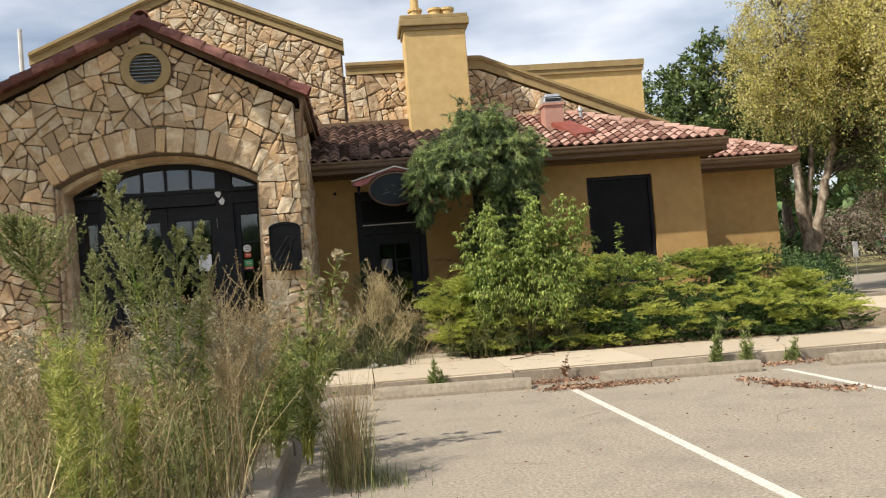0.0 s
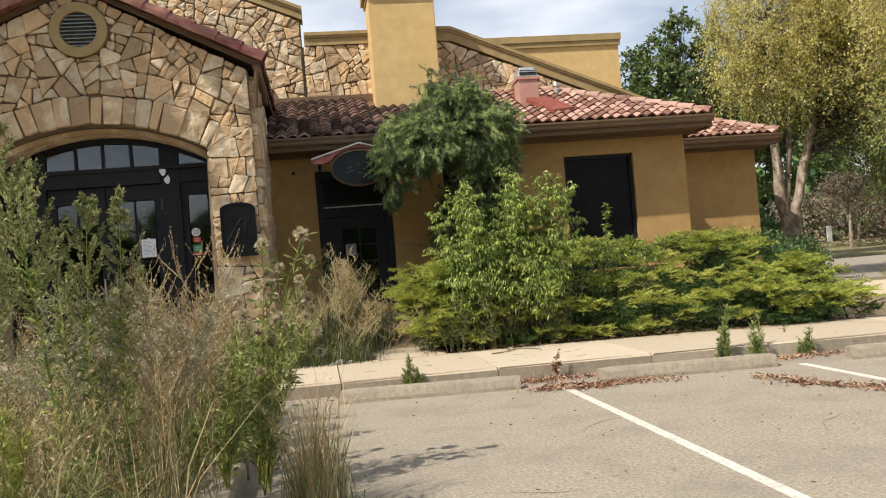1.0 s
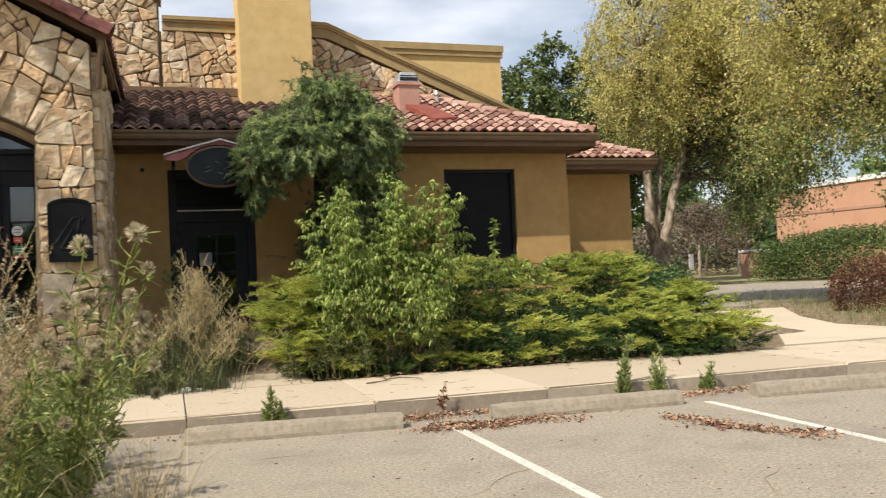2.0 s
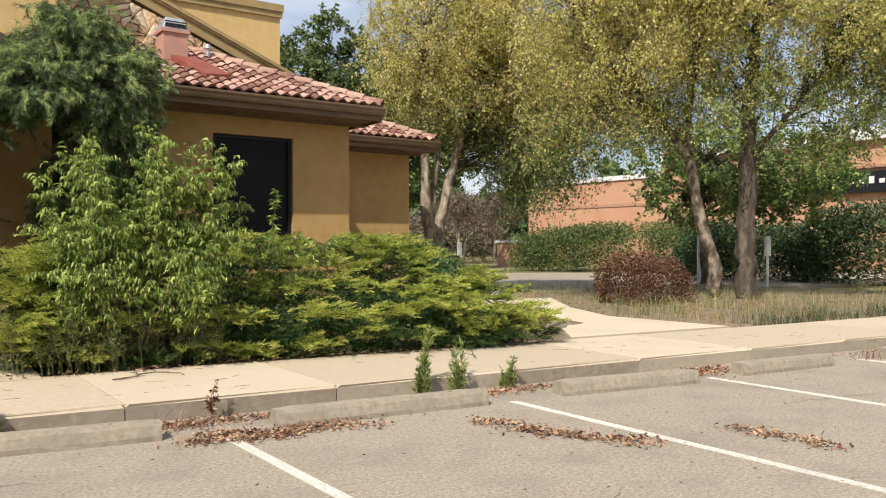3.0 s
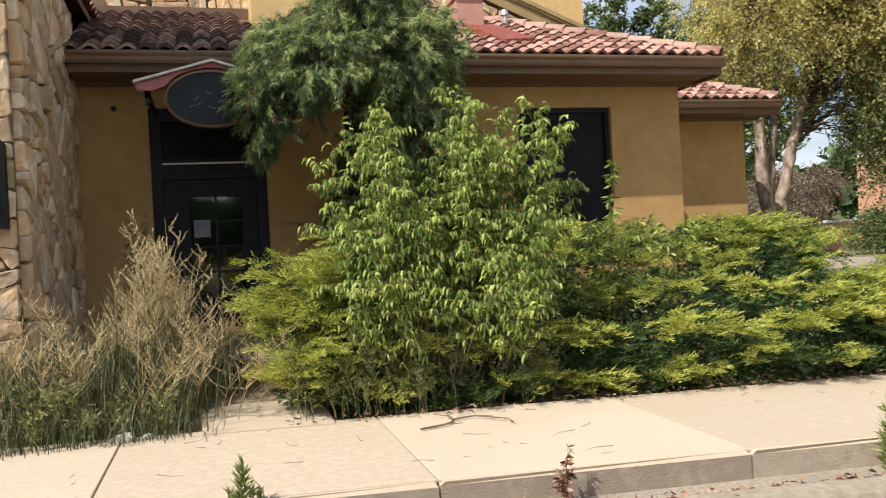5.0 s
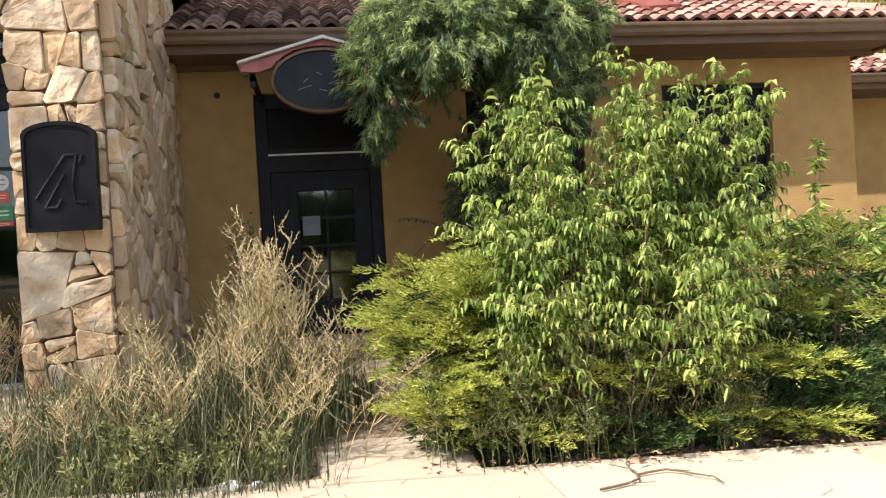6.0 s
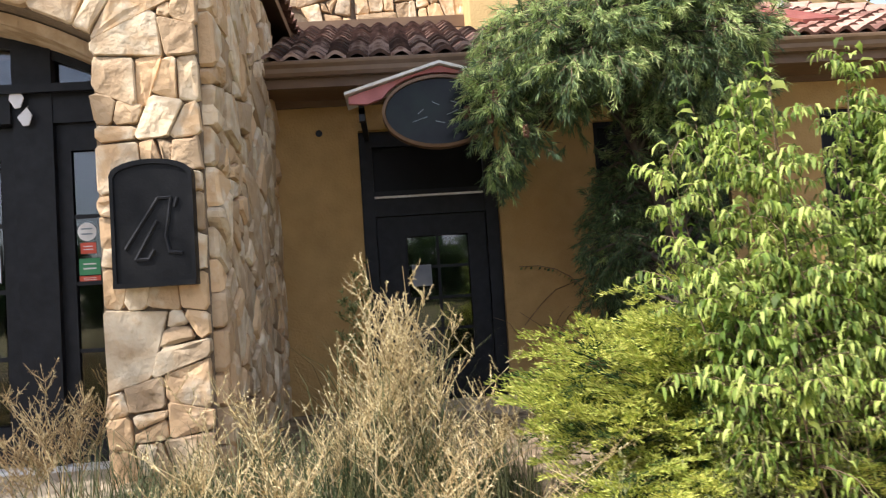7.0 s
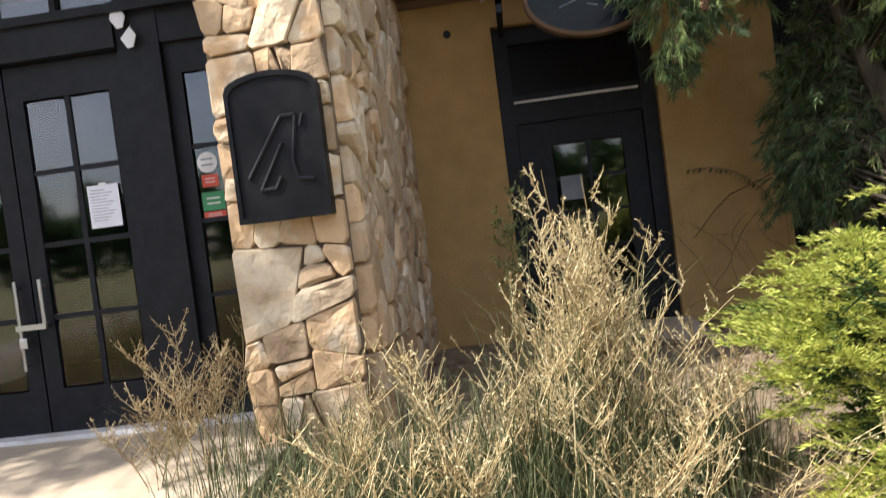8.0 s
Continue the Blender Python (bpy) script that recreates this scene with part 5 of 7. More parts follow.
for nm, sel, mt, lb in (("bed_grass", (gk > 0.3) | (g0[:, 0] < -0.4), BED_GREEN, "thin grey-green grass in the bed by the pier"), ("bed_straw", (gk <= 0.3) & (g0[:, 0] >= -0.4), STRAW, "thin dry grass in the bed by the pier")):
    tagged(array_mesh(nm, *blade_arrays(g0[sel], gh[sel], r.uniform(0.1, 1.3, sel.sum()), 0.0055, r), mt), lb, "grass", kind="stuff")
b = scatter(22, -1.4, 0.5, 11.95, 12.3, 0.15, r)
st, lf = stems(b, r.uniform(0.15, 0.45, 22), 0.3, 0.003, r, M=16, Lb=0.12, B=7, low=0.1, up=0.9, leaf_l=0.045, leaf_w=0.016)
tagged(array_mesh("low_weeds", *joined(st, lf), GRASS_GREEN), "low green weeds along the pavement edge", "weeds", kind="stuff")
b = np.stack([r.uniform(0.2, 1.0, 12), r.uniform(12.1, 12.9, 12), np.full(12, 0.2)], 1)
st, lf = stems(b, r.uniform(0.4, 0.8, 12), r.uniform(0.5, 1.1, 12), 0.0035, r, M=14, Lb=0.25, B=10, low=0.3, up=0.7, leaf_l=0.016, leaf_w=0.006, heading=0.0)
tagged(array_mesh("leaning_stalks", *joined(st, lf), STRAW), "bare pale stalks leaning over the path to the door", "weeds", kind="stuff")
n = 420
q = np.stack([np.concatenate([r.normal(-0.75, 0.5, 240), r.normal(0.15, 0.35, 180)]), 11.93 + r.normal(0, 0.07, n), np.full(n, 0.155)], 1)
q = q[(q[:, 0] > -1.6) & (q[:, 0] < 0.75)]
tagged(array_mesh("edge_grass", *blade_arrays(q, r.uniform(0.04, 0.3, len(q)), r.uniform(0.3, 1.5, len(q)), 0.006, r), BED_GREEN), "dark ragged grass leaning over the back of the pavement", "grass", kind="stuff")
for k, (x, y, q) in enumerate(((0.12, 11.98, 0.07), (0.26, 12.0, 0.04), (0.05, 12.05, 0.03))):
    g = bmesh.new()
    bmesh.ops.create_icosphere(g, subdivisions=2, radius=1.0)
    for v in g.verts:
        v.co = Vector((v.co.x * q, v.co.y * q * 0.7, v.co.z * q * 0.5)) * (1 + 0.25 * noise.noise(v.co * 1.7 + Vector((k * 3.1, 0, 0))))
    bmesh.ops.translate(g, verts=list(g.verts), vec=(x, y, 0.16 + q * 0.35))
    tagged(part("stone", g, WHITE), "small pale stone lying at the pavement's edge", "stone", "loose pale stones")
w = thing("green_weed", "slim green weed with pale flower buds against ochre stucco", "weed", at=(-0.05, 14.6, 0.42))
st, lf = stems(np.zeros((3, 3)) + r.normal(0, 0.03, (3, 3)) * [1, 1, 0], np.array([1.45, 1.3, 1.15]), 0.06, 0.004, r, M=26, Lb=0.14, B=10, low=0.5, up=1.0, leaf_l=0.035, leaf_w=0.014)
array_mesh("stalk", *st, GRASS_GREEN, w)
array_mesh("foliage", *lf, GRASS_GREEN, w)

# weeds in the kerb joint
for i, (x, h, ll, m) in enumerate(((4.32, 0.6, 0.085, 44), (4.66, 0.46, 0.085, 36), (5.25, 0.28, 0.06, 22), (5.15, 0.2, 0.05, 14), (0.8, 0.36, 0.075, 34), (0.9, 0.28, 0.06, 24), (4.24, 0.42, 0.05, 16))):
    r = np.random.default_rng(200 + i)
    w = thing("kerb_weed", "leafy green weed growing from the kerb joint", "weed", "kerb weeds", at=(x, kerb_y(x) - 0.1, 0.0))
    st, lf = stems(r.normal(0, 0.025, (4, 3)) * [1, 1, 0], h * np.array([1, 0.85, 0.6, 0.4]), 0.1, 0.005, r, M=int(m * 1.2), Lb=0.02, B=3, low=0.03, up=1.3, leaf_l=ll * 0.95, leaf_w=0.013, ruffle=0.3)
    array_mesh("stalk", *st, KERB_WEED, w)
    array_mesh("foliage", *lf, KERB_WEED, w)
r = np.random.default_rng(215)
w = thing("withered_weed", "withered brown weed standing in the kerb joint", "weed", at=(2.42, kerb_y(2.42) - 0.08, 0.0))
st, lf = stems(r.normal(0, 0.015, (4, 3)) * [1, 1, 0], np.array([0.3, 0.25, 0.2, 0.17]), 0.12, 0.004, r, M=8, Lb=0.04, B=4, low=0.2, up=0.9, leaf_l=0.045, leaf_w=0.018, hang=0.7)
array_mesh("stalk", *joined(st, lf), LITTER, w)
for i, (x, y, n) in enumerate(((0.72, 9.82, 60), (2.1, 9.75, 40), (10.0, 8.75, 40))):
    r = np.random.default_rng(230 + i)
    w = thing("dry_tuft", "small brown withered tuft in an asphalt crack", "weed", "withered tufts", at=(x, y, 0.0))
    array_mesh("blade_tuft", *blade_arrays(np.concatenate([r.normal(0, 0.09, (n, 2)) * [1.6, 0.5], np.zeros((n, 1))], 1), r.uniform(0.04, 0.17, n), r.uniform(0.3, 1.1, n), 0.006, r), LITTER, w)

# cracks in the asphalt
r = np.random.default_rng(245)
for i, (x, y, a, n) in enumerate(((0.4, 8.9, -0.1, 9), (1.6, 7.2, 0.3, 10), (4.4, 8.62, -0.38, 12), (3.2, 6.3, 0.9, 9), (6.6, 7.75, -0.2, 14), (0.8, 6.0, -0.5, 7))):
    p = np.array([x, y, 0.002])
    vs, fs = [], []
    for k in range(n):
        w = 0.005 * r.uniform(0.3, 1.0) * (1 - abs(2 * k / n - 1)) + 0.001
        vs += [(p[0] + math.sin(a) * w, p[1] - math.cos(a) * w, 0.0025), (p[0] - math.sin(a) * w, p[1] + math.cos(a) * w, 0.0025)]
        a += r.normal(0, 0.22)
        p = p + np.array([math.cos(a), math.sin(a), 0]) * r.uniform(0.04, 0.16)
        if k:
            fs.append((2 * k - 2, 2 * k, 2 * k + 1, 2 * k - 1))
    tagged(mesh_ob("asphalt_crack", vs, fs, SOIL), "soil-filled crack running through worn asphalt", "crack", kind="structure")

# spreading juniper
JX0, JX1 = 1.25, 7.15


def juniper_front(x):
    return 12.25 - 0.35 * min(max(x - 1.2, 0), 1) - 0.2 * min(max((x - 3.2) / 1.8, 0), 1) - 0.6 * min(max((x - 3.8) / 3.2, 0), 1)


def juniper_depth(x):
    return 1.25 + 2.05 * min(max((x - 1.9) / 0.9, 0), 1)


def juniper_top(x, y):
    d = max(y - juniper_front(x), 0)
    edge = min(max((JX1 - x) / 0.45, 0.0), 1)
    wave = 0.13 * noise.noise((x * 1.5, y * 1.8, 0.4)) + 0.06 * noise.noise((x * 4, y * 4, 1.4))
    left = 0.8 + 0.2 * min(max((x - 1.2) / 1.3, 0), 1)
    return (0.65 + 0.34 * min(d, 2.4) ** 0.75 + wave) * (0.75 + 0.25 * edge ** 0.5) * left


r = np.random.default_rng(300)
JP, JD, JL, JB = [], [], [], []


def pad(x, y, z, a, bright, n, size):
    """One layered pad: a fan of sprays from one branch end, nearly level, over an underside set back and darkened as
    shade.
    """
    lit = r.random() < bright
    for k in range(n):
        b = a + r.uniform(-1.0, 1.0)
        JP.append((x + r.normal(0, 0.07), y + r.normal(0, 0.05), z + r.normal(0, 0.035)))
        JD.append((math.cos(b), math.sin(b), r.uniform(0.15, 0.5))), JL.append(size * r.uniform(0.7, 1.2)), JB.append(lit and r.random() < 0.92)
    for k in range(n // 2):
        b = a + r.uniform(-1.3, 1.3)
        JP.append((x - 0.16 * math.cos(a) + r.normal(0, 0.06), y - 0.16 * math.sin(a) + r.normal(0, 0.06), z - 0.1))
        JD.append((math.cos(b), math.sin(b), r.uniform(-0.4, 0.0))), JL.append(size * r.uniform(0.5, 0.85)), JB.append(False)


def shelf_y(x, z):
    """Where the juniper's sloping face reaches the height z."""
    f = juniper_front(x)
    for k in range(34):
        if juniper_top(x, f + 0.1 * k) > z:
            return f + 0.1 * k
    return None


for layer in range(6):
    x = JX0 + 0.3 + 0.2 * r.random()
    while x < JX1 - 0.1:
        z = 0.24 + 0.29 * layer + 0.17 * noise.noise((x * 1.1, layer * 0.8, 0.7)) + r.normal(0, 0.03)
        y = shelf_y(x, z)
        if y is not None and y < juniper_front(x) + juniper_depth(x) and r.random() < 0.93:
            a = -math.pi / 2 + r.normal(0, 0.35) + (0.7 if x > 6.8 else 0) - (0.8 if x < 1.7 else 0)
            # The lowest layer gets fewer bright pads: the foot's shade as colour.
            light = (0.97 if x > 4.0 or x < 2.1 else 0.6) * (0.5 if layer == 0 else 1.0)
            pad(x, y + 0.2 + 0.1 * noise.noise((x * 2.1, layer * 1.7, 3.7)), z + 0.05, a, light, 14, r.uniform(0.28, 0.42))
        x += r.uniform(0.17, 0.34)
for k in range(60):
    x, u = r.uniform(JX0 + 0.5, JX1 - 0.4), r.uniform(0.5, 1)
    y = juniper_front(x) + juniper_depth(x) * u
    pad(x, y, juniper_top(x, y) + r.uniform(-0.04, 0.08), -math.pi / 2 + r.normal(0, 0.7), 0.9 if x > 4 else 0.45, 9, r.uniform(0.3, 0.44))
for k in range(34):
    x = r.uniform(5.9, 7.0)
    f = juniper_front(x)
    u = r.uniform(0.15, 1.5)
    pad(x, f + u, min(0.35 + 0.42 * u, 0.98) * r.uniform(0.75, 1.05), -math.pi / 2 + r.uniform(-0.5, 0.9), 0.95, 10, r.uniform(0.26, 0.38))
for k in range(3):
    pad(1.2 + 0.1 * k, 12.65 + 0.1 * k, 0.92 + 0.05 * k, math.pi * 1.05, 1.0, 8, 0.4)
for k in range(50):
    x = r.uniform(1.25, 2.3)
    top = 1.24 + 0.42 * (x - 1.3)
    pad(x, r.uniform(12.3, 13.2), r.uniform(0.35, 1.0) * top, -math.pi / 2 - r.uniform(0.0, 1.3), 0.95, 9, r.uniform(0.3, 0.42))
for k in range(15):
    pad(r.uniform(1.35, 2.3), r.uniform(12.0, 12.35), r.uniform(0.25, 0.75), -math.pi / 2 - r.uniform(-0.4, 0.9), 0.95, 9, r.uniform(0.24, 0.36))
JP, JD, JL, JB = np.array(JP), unit(np.array(JD)), np.array(JL), np.array(JB)


def sprays(P, D, L, r, nb=9, nl=6, size=0.036, split=0.3, ruffle=0.27):
    """Feathery fans of scaly finger-like shoots, nodding and then lifting at the tips. Gives inner and outer shoots, and the spines."""
    n = len(P)
    side = unit(np.cross(D, np.array([[0, 0, 1.0]])) + r.normal(0, 0.25, (n, 3)))
    tt = np.linspace(0.15, 1.0, nb)
    down = np.array([0, 0, -1.0])
    sag = r.uniform(0.05, 0.3, n)
    inner, outer = [], []
    for t in tt:
        c = P + D * (L * t)[:, None] + down * (L * sag * t * t)[:, None]
        for s in (1, -1):
            bl = (L * 0.36 * (1.15 - 0.75 * t) * r.uniform(0.6, 1.3, n))[:, None]
            bd = unit(D * 0.95 + side * s * 0.6 + r.normal(0, 0.16, (n, 3)) + down * 0.15 * t)
            for k in range(nl):
                u = (k + 0.5) / nl
                p = c + bd * bl * u + r.normal(0, 0.004, (n, 3))
                ld = unit(bd * 0.8 + D * 0.5 + side * (s * (k % 2 - 0.3) * 0.6) + r.normal(0, ruffle, (n, 3)) - down * 0.25)
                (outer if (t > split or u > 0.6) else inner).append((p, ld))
    def make(rows):
        p, d = np.concatenate([q[0] for q in rows]), np.concatenate([q[1] for q in rows])
        return leaf_arrays(p, d, size * r.uniform(0.7, 1.5, len(p)), size * 0.23, 0.45, r)
    return make(inner), make(outer), tube_arrays(P, P + D * L[:, None] * 0.7, 0.005, 0.002)


JU = thing("juniper", "sprawling juniper with layered yellow-green sprays beside the pavement", "juniper")
lobe = JP[:, 0] < 2.45
made = []
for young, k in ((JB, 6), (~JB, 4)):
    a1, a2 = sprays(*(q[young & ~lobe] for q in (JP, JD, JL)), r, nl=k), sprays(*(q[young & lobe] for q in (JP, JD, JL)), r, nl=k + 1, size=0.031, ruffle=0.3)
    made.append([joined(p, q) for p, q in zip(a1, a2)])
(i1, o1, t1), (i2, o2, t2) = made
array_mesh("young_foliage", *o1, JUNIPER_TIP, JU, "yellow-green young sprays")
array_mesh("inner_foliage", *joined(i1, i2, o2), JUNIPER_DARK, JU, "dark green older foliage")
array_mesh("twigwork", *joined(t1, t2), JUNIPER_DARK, JU)
# Inner leaves in the dark green, which gives the core its shade by colour.
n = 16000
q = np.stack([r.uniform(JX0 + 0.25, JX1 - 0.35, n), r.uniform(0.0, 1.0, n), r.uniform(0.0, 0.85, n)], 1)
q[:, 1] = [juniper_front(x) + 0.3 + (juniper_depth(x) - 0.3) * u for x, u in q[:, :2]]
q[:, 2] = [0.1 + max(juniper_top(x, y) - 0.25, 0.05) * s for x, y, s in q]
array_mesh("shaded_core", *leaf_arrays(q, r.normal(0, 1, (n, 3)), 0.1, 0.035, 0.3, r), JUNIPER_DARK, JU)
pb = np.array([[x, juniper_front(x) + y, 0.1] for x, y in zip(r.uniform(1.4, 7.2, 60), r.uniform(0.2, 2.5, 60))])
array_mesh("branchwork", *tube_arrays(pb, pb + np.stack([r.normal(0, 0.3, 60), r.normal(0.1, 0.2, 60), r.uniform(0.15, 0.4, 60)], 1), 0.018, 0.008, 5), BARK, JU)

# broad-leaved sapling thicket
r = np.random.default_rng(330)
SA = thing("sapling", "bushy green sapling with drooping slender leaves rising through the juniper", "sapling")
nb = 84
xt = np.concatenate([[1.48, 1.64], r.normal(1.88, 0.1, 7), r.normal(2.62, 0.1, 8), r.normal(3.12, 0.13, 7), [3.42, 3.54], r.uniform(1.65, 3.25, nb - 26)])
top = np.interp(xt, [1.45, 1.7, 1.88, 2.2, 2.6, 2.85, 3.1, 3.4, 3.6], [1.98, 2.3, 2.52, 2.3, 2.64, 2.36, 2.5, 2.25, 1.95])
lean_in = np.concatenate([np.where(np.arange(26) % 3 == 0, 1.0, r.uniform(0.8, 1.0, 26)), r.uniform(0.4, 0.95, nb - 26)])
zt = top * lean_in
b0 = np.stack([2.45 + 0.35 * (xt - 2.45) + r.normal(0, 0.1, nb), 12.15 + r.normal(0, 0.12, nb), np.full(nb, 0.12)], 1)
b2 = np.stack([xt, 12.1 + r.normal(0, 0.24, nb) - 0.15 * (lean_in < 0.75), zt], 1)
b1 = np.stack([b0[:, 0] + 0.75 * (xt - b0[:, 0]), (b0[:, 1] + b2[:, 1]) / 2, zt * 0.5], 1)


def bow(t):
    t = t[..., None]
    return b0[:, None] * (1 - t) ** 2 + b1[:, None] * 2 * t * (1 - t) + b2[:, None] * t * t


ts = np.linspace(0, 1, 8)[None].repeat(nb, 0)
q = bow(ts)
M = 16
tb = r.uniform(0.4, 0.97, (nb, M)) ** 0.85
s0 = bow(tb).reshape(-1, 3)
tf = tb.reshape(-1)
a = r.uniform(0, 2 * math.pi, nb * M)
rise_ = 0.25 + 1.1 * tf ** 3 + r.normal(0, 0.15, nb * M)
d = unit(np.stack([np.cos(a), np.sin(a) - 0.3, rise_], 1))
ln = r.uniform(0.26, 0.5, nb * M) * (1.2 - 0.85 * tf)
s1 = s0 + d * ln[:, None] * 0.5
d2 = unit(d * [1, 1, 0.45] + np.array([0, 0, -0.1]))
s2 = s1 + d2 * ln[:, None] * 0.35
d3 = unit(d2 * [1, 1, 0] + np.array([0, 0, -0.55]))
s3 = s2 + d3 * ln[:, None] * 0.25
array_mesh("stemwork", *joined(*[tube_arrays(q[:, k], q[:, k + 1], 0.009 - 0.001 * k, 0.008 - 0.001 * k) for k in range(7)], tube_arrays(s0, s1, 0.0035, 0.0028), tube_arrays(s1, s2, 0.0028, 0.002), tube_arrays(s2, s3, 0.002, 0.0012)), TWIG, SA)
B = 22
u = np.clip(np.linspace(0.06, 1.0, B)[None, :, None] + r.normal(0, 0.02, (nb * M, B, 1)), 0, 1)
e0, e1, e2, e3 = (v[:, None] for v in (s0, s1, s2, s3))
lp = np.where(u < 0.45, e0 + (e1 - e0) * u / 0.45, np.where(u < 0.78, e1 + (e2 - e1) * (u - 0.45) / 0.33, e2 + (e3 - e2) * (u - 0.78) / 0.22)).reshape(-1, 3)
ax = np.repeat(d2, B, 0)
alt = np.tile(np.where(np.arange(B) % 2, 1.0, -1.0), nb * M)[:, None]
lat = unit(np.cross(ax, [0, 0, 1.0])) * alt
tl_ = np.repeat(tf, B)
ll = r.uniform(0.055, 0.095, len(lp)) * (1.08 - 0.25 * tl_)
kept = r.random(len(lp)) < np.clip(0.45 + (lp[:, 2] - 0.7) * 0.7, 0.45, 1.0)
lp, ax, lat, ll = lp[kept], ax[kept], lat[kept], ll[kept]
array_mesh("foliage", *bent_leaves(lp, ax * 0.45 + lat * 0.7 + r.normal(0, 0.18, lp.shape) + np.array([0, 0, -0.15]), ll, ll * r.uniform(0.17, 0.26, len(lp)), r.uniform(1.3, 3.4, len(lp)), r), SAPLING_LEAF, SA, "slender drooping green leaves")
lm = bow(np.linspace(0.62, 1.0, 24)[None].repeat(nb, 0)).reshape(-1, 3)
array_mesh("foliage", *bent_leaves(lm, unit(r.normal(0, 1, lm.shape)) * [1, 1, 0.2] + np.array([0, 0, 0.45]), r.uniform(0.07, 0.12, len(lm)), 0.038, r.uniform(0.6, 2.0, len(lm)), r), SAPLING_LEAF, SA, "broader leaves along the upright shoots")
st, lf = stems(np.array([[4.05, 12.6, 0.2], [3.95, 12.7, 0.2]]), np.array([1.82, 1.3]), 0.03, 0.006, r, M=44, Lb=0.06, B=5, low=0.5, up=0.9, leaf_l=0.085, leaf_w=0.022, hang=0.9)
array_mesh("stemwork", *st, TWIG, SA)
array_mesh("foliage", *lf, SAPLING_LEAF, SA)
b = np.stack([r.uniform(3.4, 4.9, 9), r.uniform(12.3, 13.0, 9), np.full(9, 0.2)], 1)
st, lf = stems(b, r.uniform(1.0, 1.5, 9), 0.25, 0.006, r, M=16, Lb=0.4, B=9, low=0.4, up=0.5, leaf_l=0.08, leaf_w=0.022, hang=0.95)
array_mesh("stemwork", *st, TWIG, SA)
array_mesh("foliage", *lf, SAPLING_LEAF, SA)
r = np.random.default_rng(340)
b = np.stack([r.uniform(1.2, 3.2, 130), r.uniform(11.8, 12.2, 130), np.full(130, 0.15)], 1)
st, lf = stems(b, r.uniform(0.25, 0.85, 130), 0.25, 0.003, r, M=12, Lb=0.14, B=7, low=0.3, up=1.0, leaf_l=0.03, leaf_w=0.008)
tagged(array_mesh("edge_weeds", *joined(st, lf), GRASS_GREEN), "thin grey-green weeds along the foot of the juniper", "weeds", kind="stuff")

# conifer by the wall
r = np.random.default_rng(350)
PT = thing("conifer", "dense blue-green conifer with hanging branches and brown cones", "conifer", at=(2.75, 15.35, 0.35))
array_mesh("trunk", *tube_arrays(np.array([[0, 0, 0.0], [0.0, 0, 1.5], [-0.45, 0.05, 2.8]]), np.array([[0.0, 0, 1.5], [-0.45, 0.05, 2.8], [-0.5, 0, 3.9]]), np.array([0.1, 0.08, 0.05]), np.array([0.08, 0.05, 0.015]), 10), BARK, PT)
SHAPE = ((-0.4, 0.1, 3.35, 0.75, 0.7, 0.6, 60), (-1.15, -0.1, 3.15, 0.5, 0.5, 0.42, 42), (-0.75, -0.45, 3.0, 0.5, 0.45, 0.5, 42), (0.05, -0.4, 3.15, 0.5, 0.45, 0.5, 42), (0.45, -0.1, 3.35, 0.42, 0.5, 0.42, 36), (-0.3, -0.3, 3.75, 0.55, 0.5, 0.36, 42), (-1.45, -0.1, 2.6, 0.24, 0.3, 0.55, 26), (0.15, -0.2, 2.4, 0.42, 0.4, 0.4, 34), (0.35, -0.1, 2.65, 0.4, 0.4, 0.45, 30), (0.0, 0.68, 1.6, 0.66, 0.42, 0.95, 130))
tip, out = [], []
for cx, cy, cz, ax_, ay_, az_, m in SHAPE:
    dd = unit(r.normal(0, 1, (m, 3)))
    dd[:, 1] = np.where(r.random(m) < 0.35, -np.abs(dd[:, 1]), dd[:, 1])
    tip.append(np.array([cx, cy, cz]) + dd * np.array([ax_, ay_, az_]) * r.uniform(0.8, 1.08, (m, 1))), out.append(dd)
tip, out = np.concatenate(tip), unit(np.concatenate(out))
nbr = len(tip)
zr = np.clip(tip[:, 2] - 0.15 * np.hypot(tip[:, 0], tip[:, 1]), 0.4, 3.85)
zr = np.where(tip[:, 0] < -0.9, np.maximum(zr, 2.9), zr)
s0 = np.stack([np.interp(zr, [0, 1.5, 2.8, 3.9], [0, 0, -0.45, -0.5]), np.zeros(nbr), zr], 1)
elbow = s0 * 0.45 + tip * 0.55 + np.array([0, 0, 0.16])
array_mesh("branchwork", *joined(tube_arrays(s0, elbow, 0.02, 0.012), tube_arrays(elbow, tip, 0.012, 0.005)), BARK, PT)
K = 10
tp = (np.repeat(tip, K, 0) + r.normal(0, 0.05, (nbr * K, 3))) - np.repeat(out, K, 0) * r.uniform(0, 0.16, (nbr * K, 1))
td = unit(np.repeat(out, K, 0) * 0.7 + r.normal(0, 0.42, (nbr * K, 3)) + np.array([0, 0, -0.75]))
# Upward tufts take more light needles: lit clump tops put into colour.
ti = np.repeat(np.arange(K)[None] < 6, nbr, 0).reshape(-1) & (r.random(nbr * K) < np.repeat(np.clip(0.7 + 0.4 * out[:, 2], 0.3, 0.97), K))
# The low lobe stays mostly dark, its shade put into the needle colour.
low_lobe = np.repeat(np.arange(nbr) >= nbr - 130, K)
ti = ti & (~low_lobe | (r.random(nbr * K) < 0.2))
inn = elbow[r.integers(0, nbr, 700)] + r.normal(0, 0.14, (700, 3))
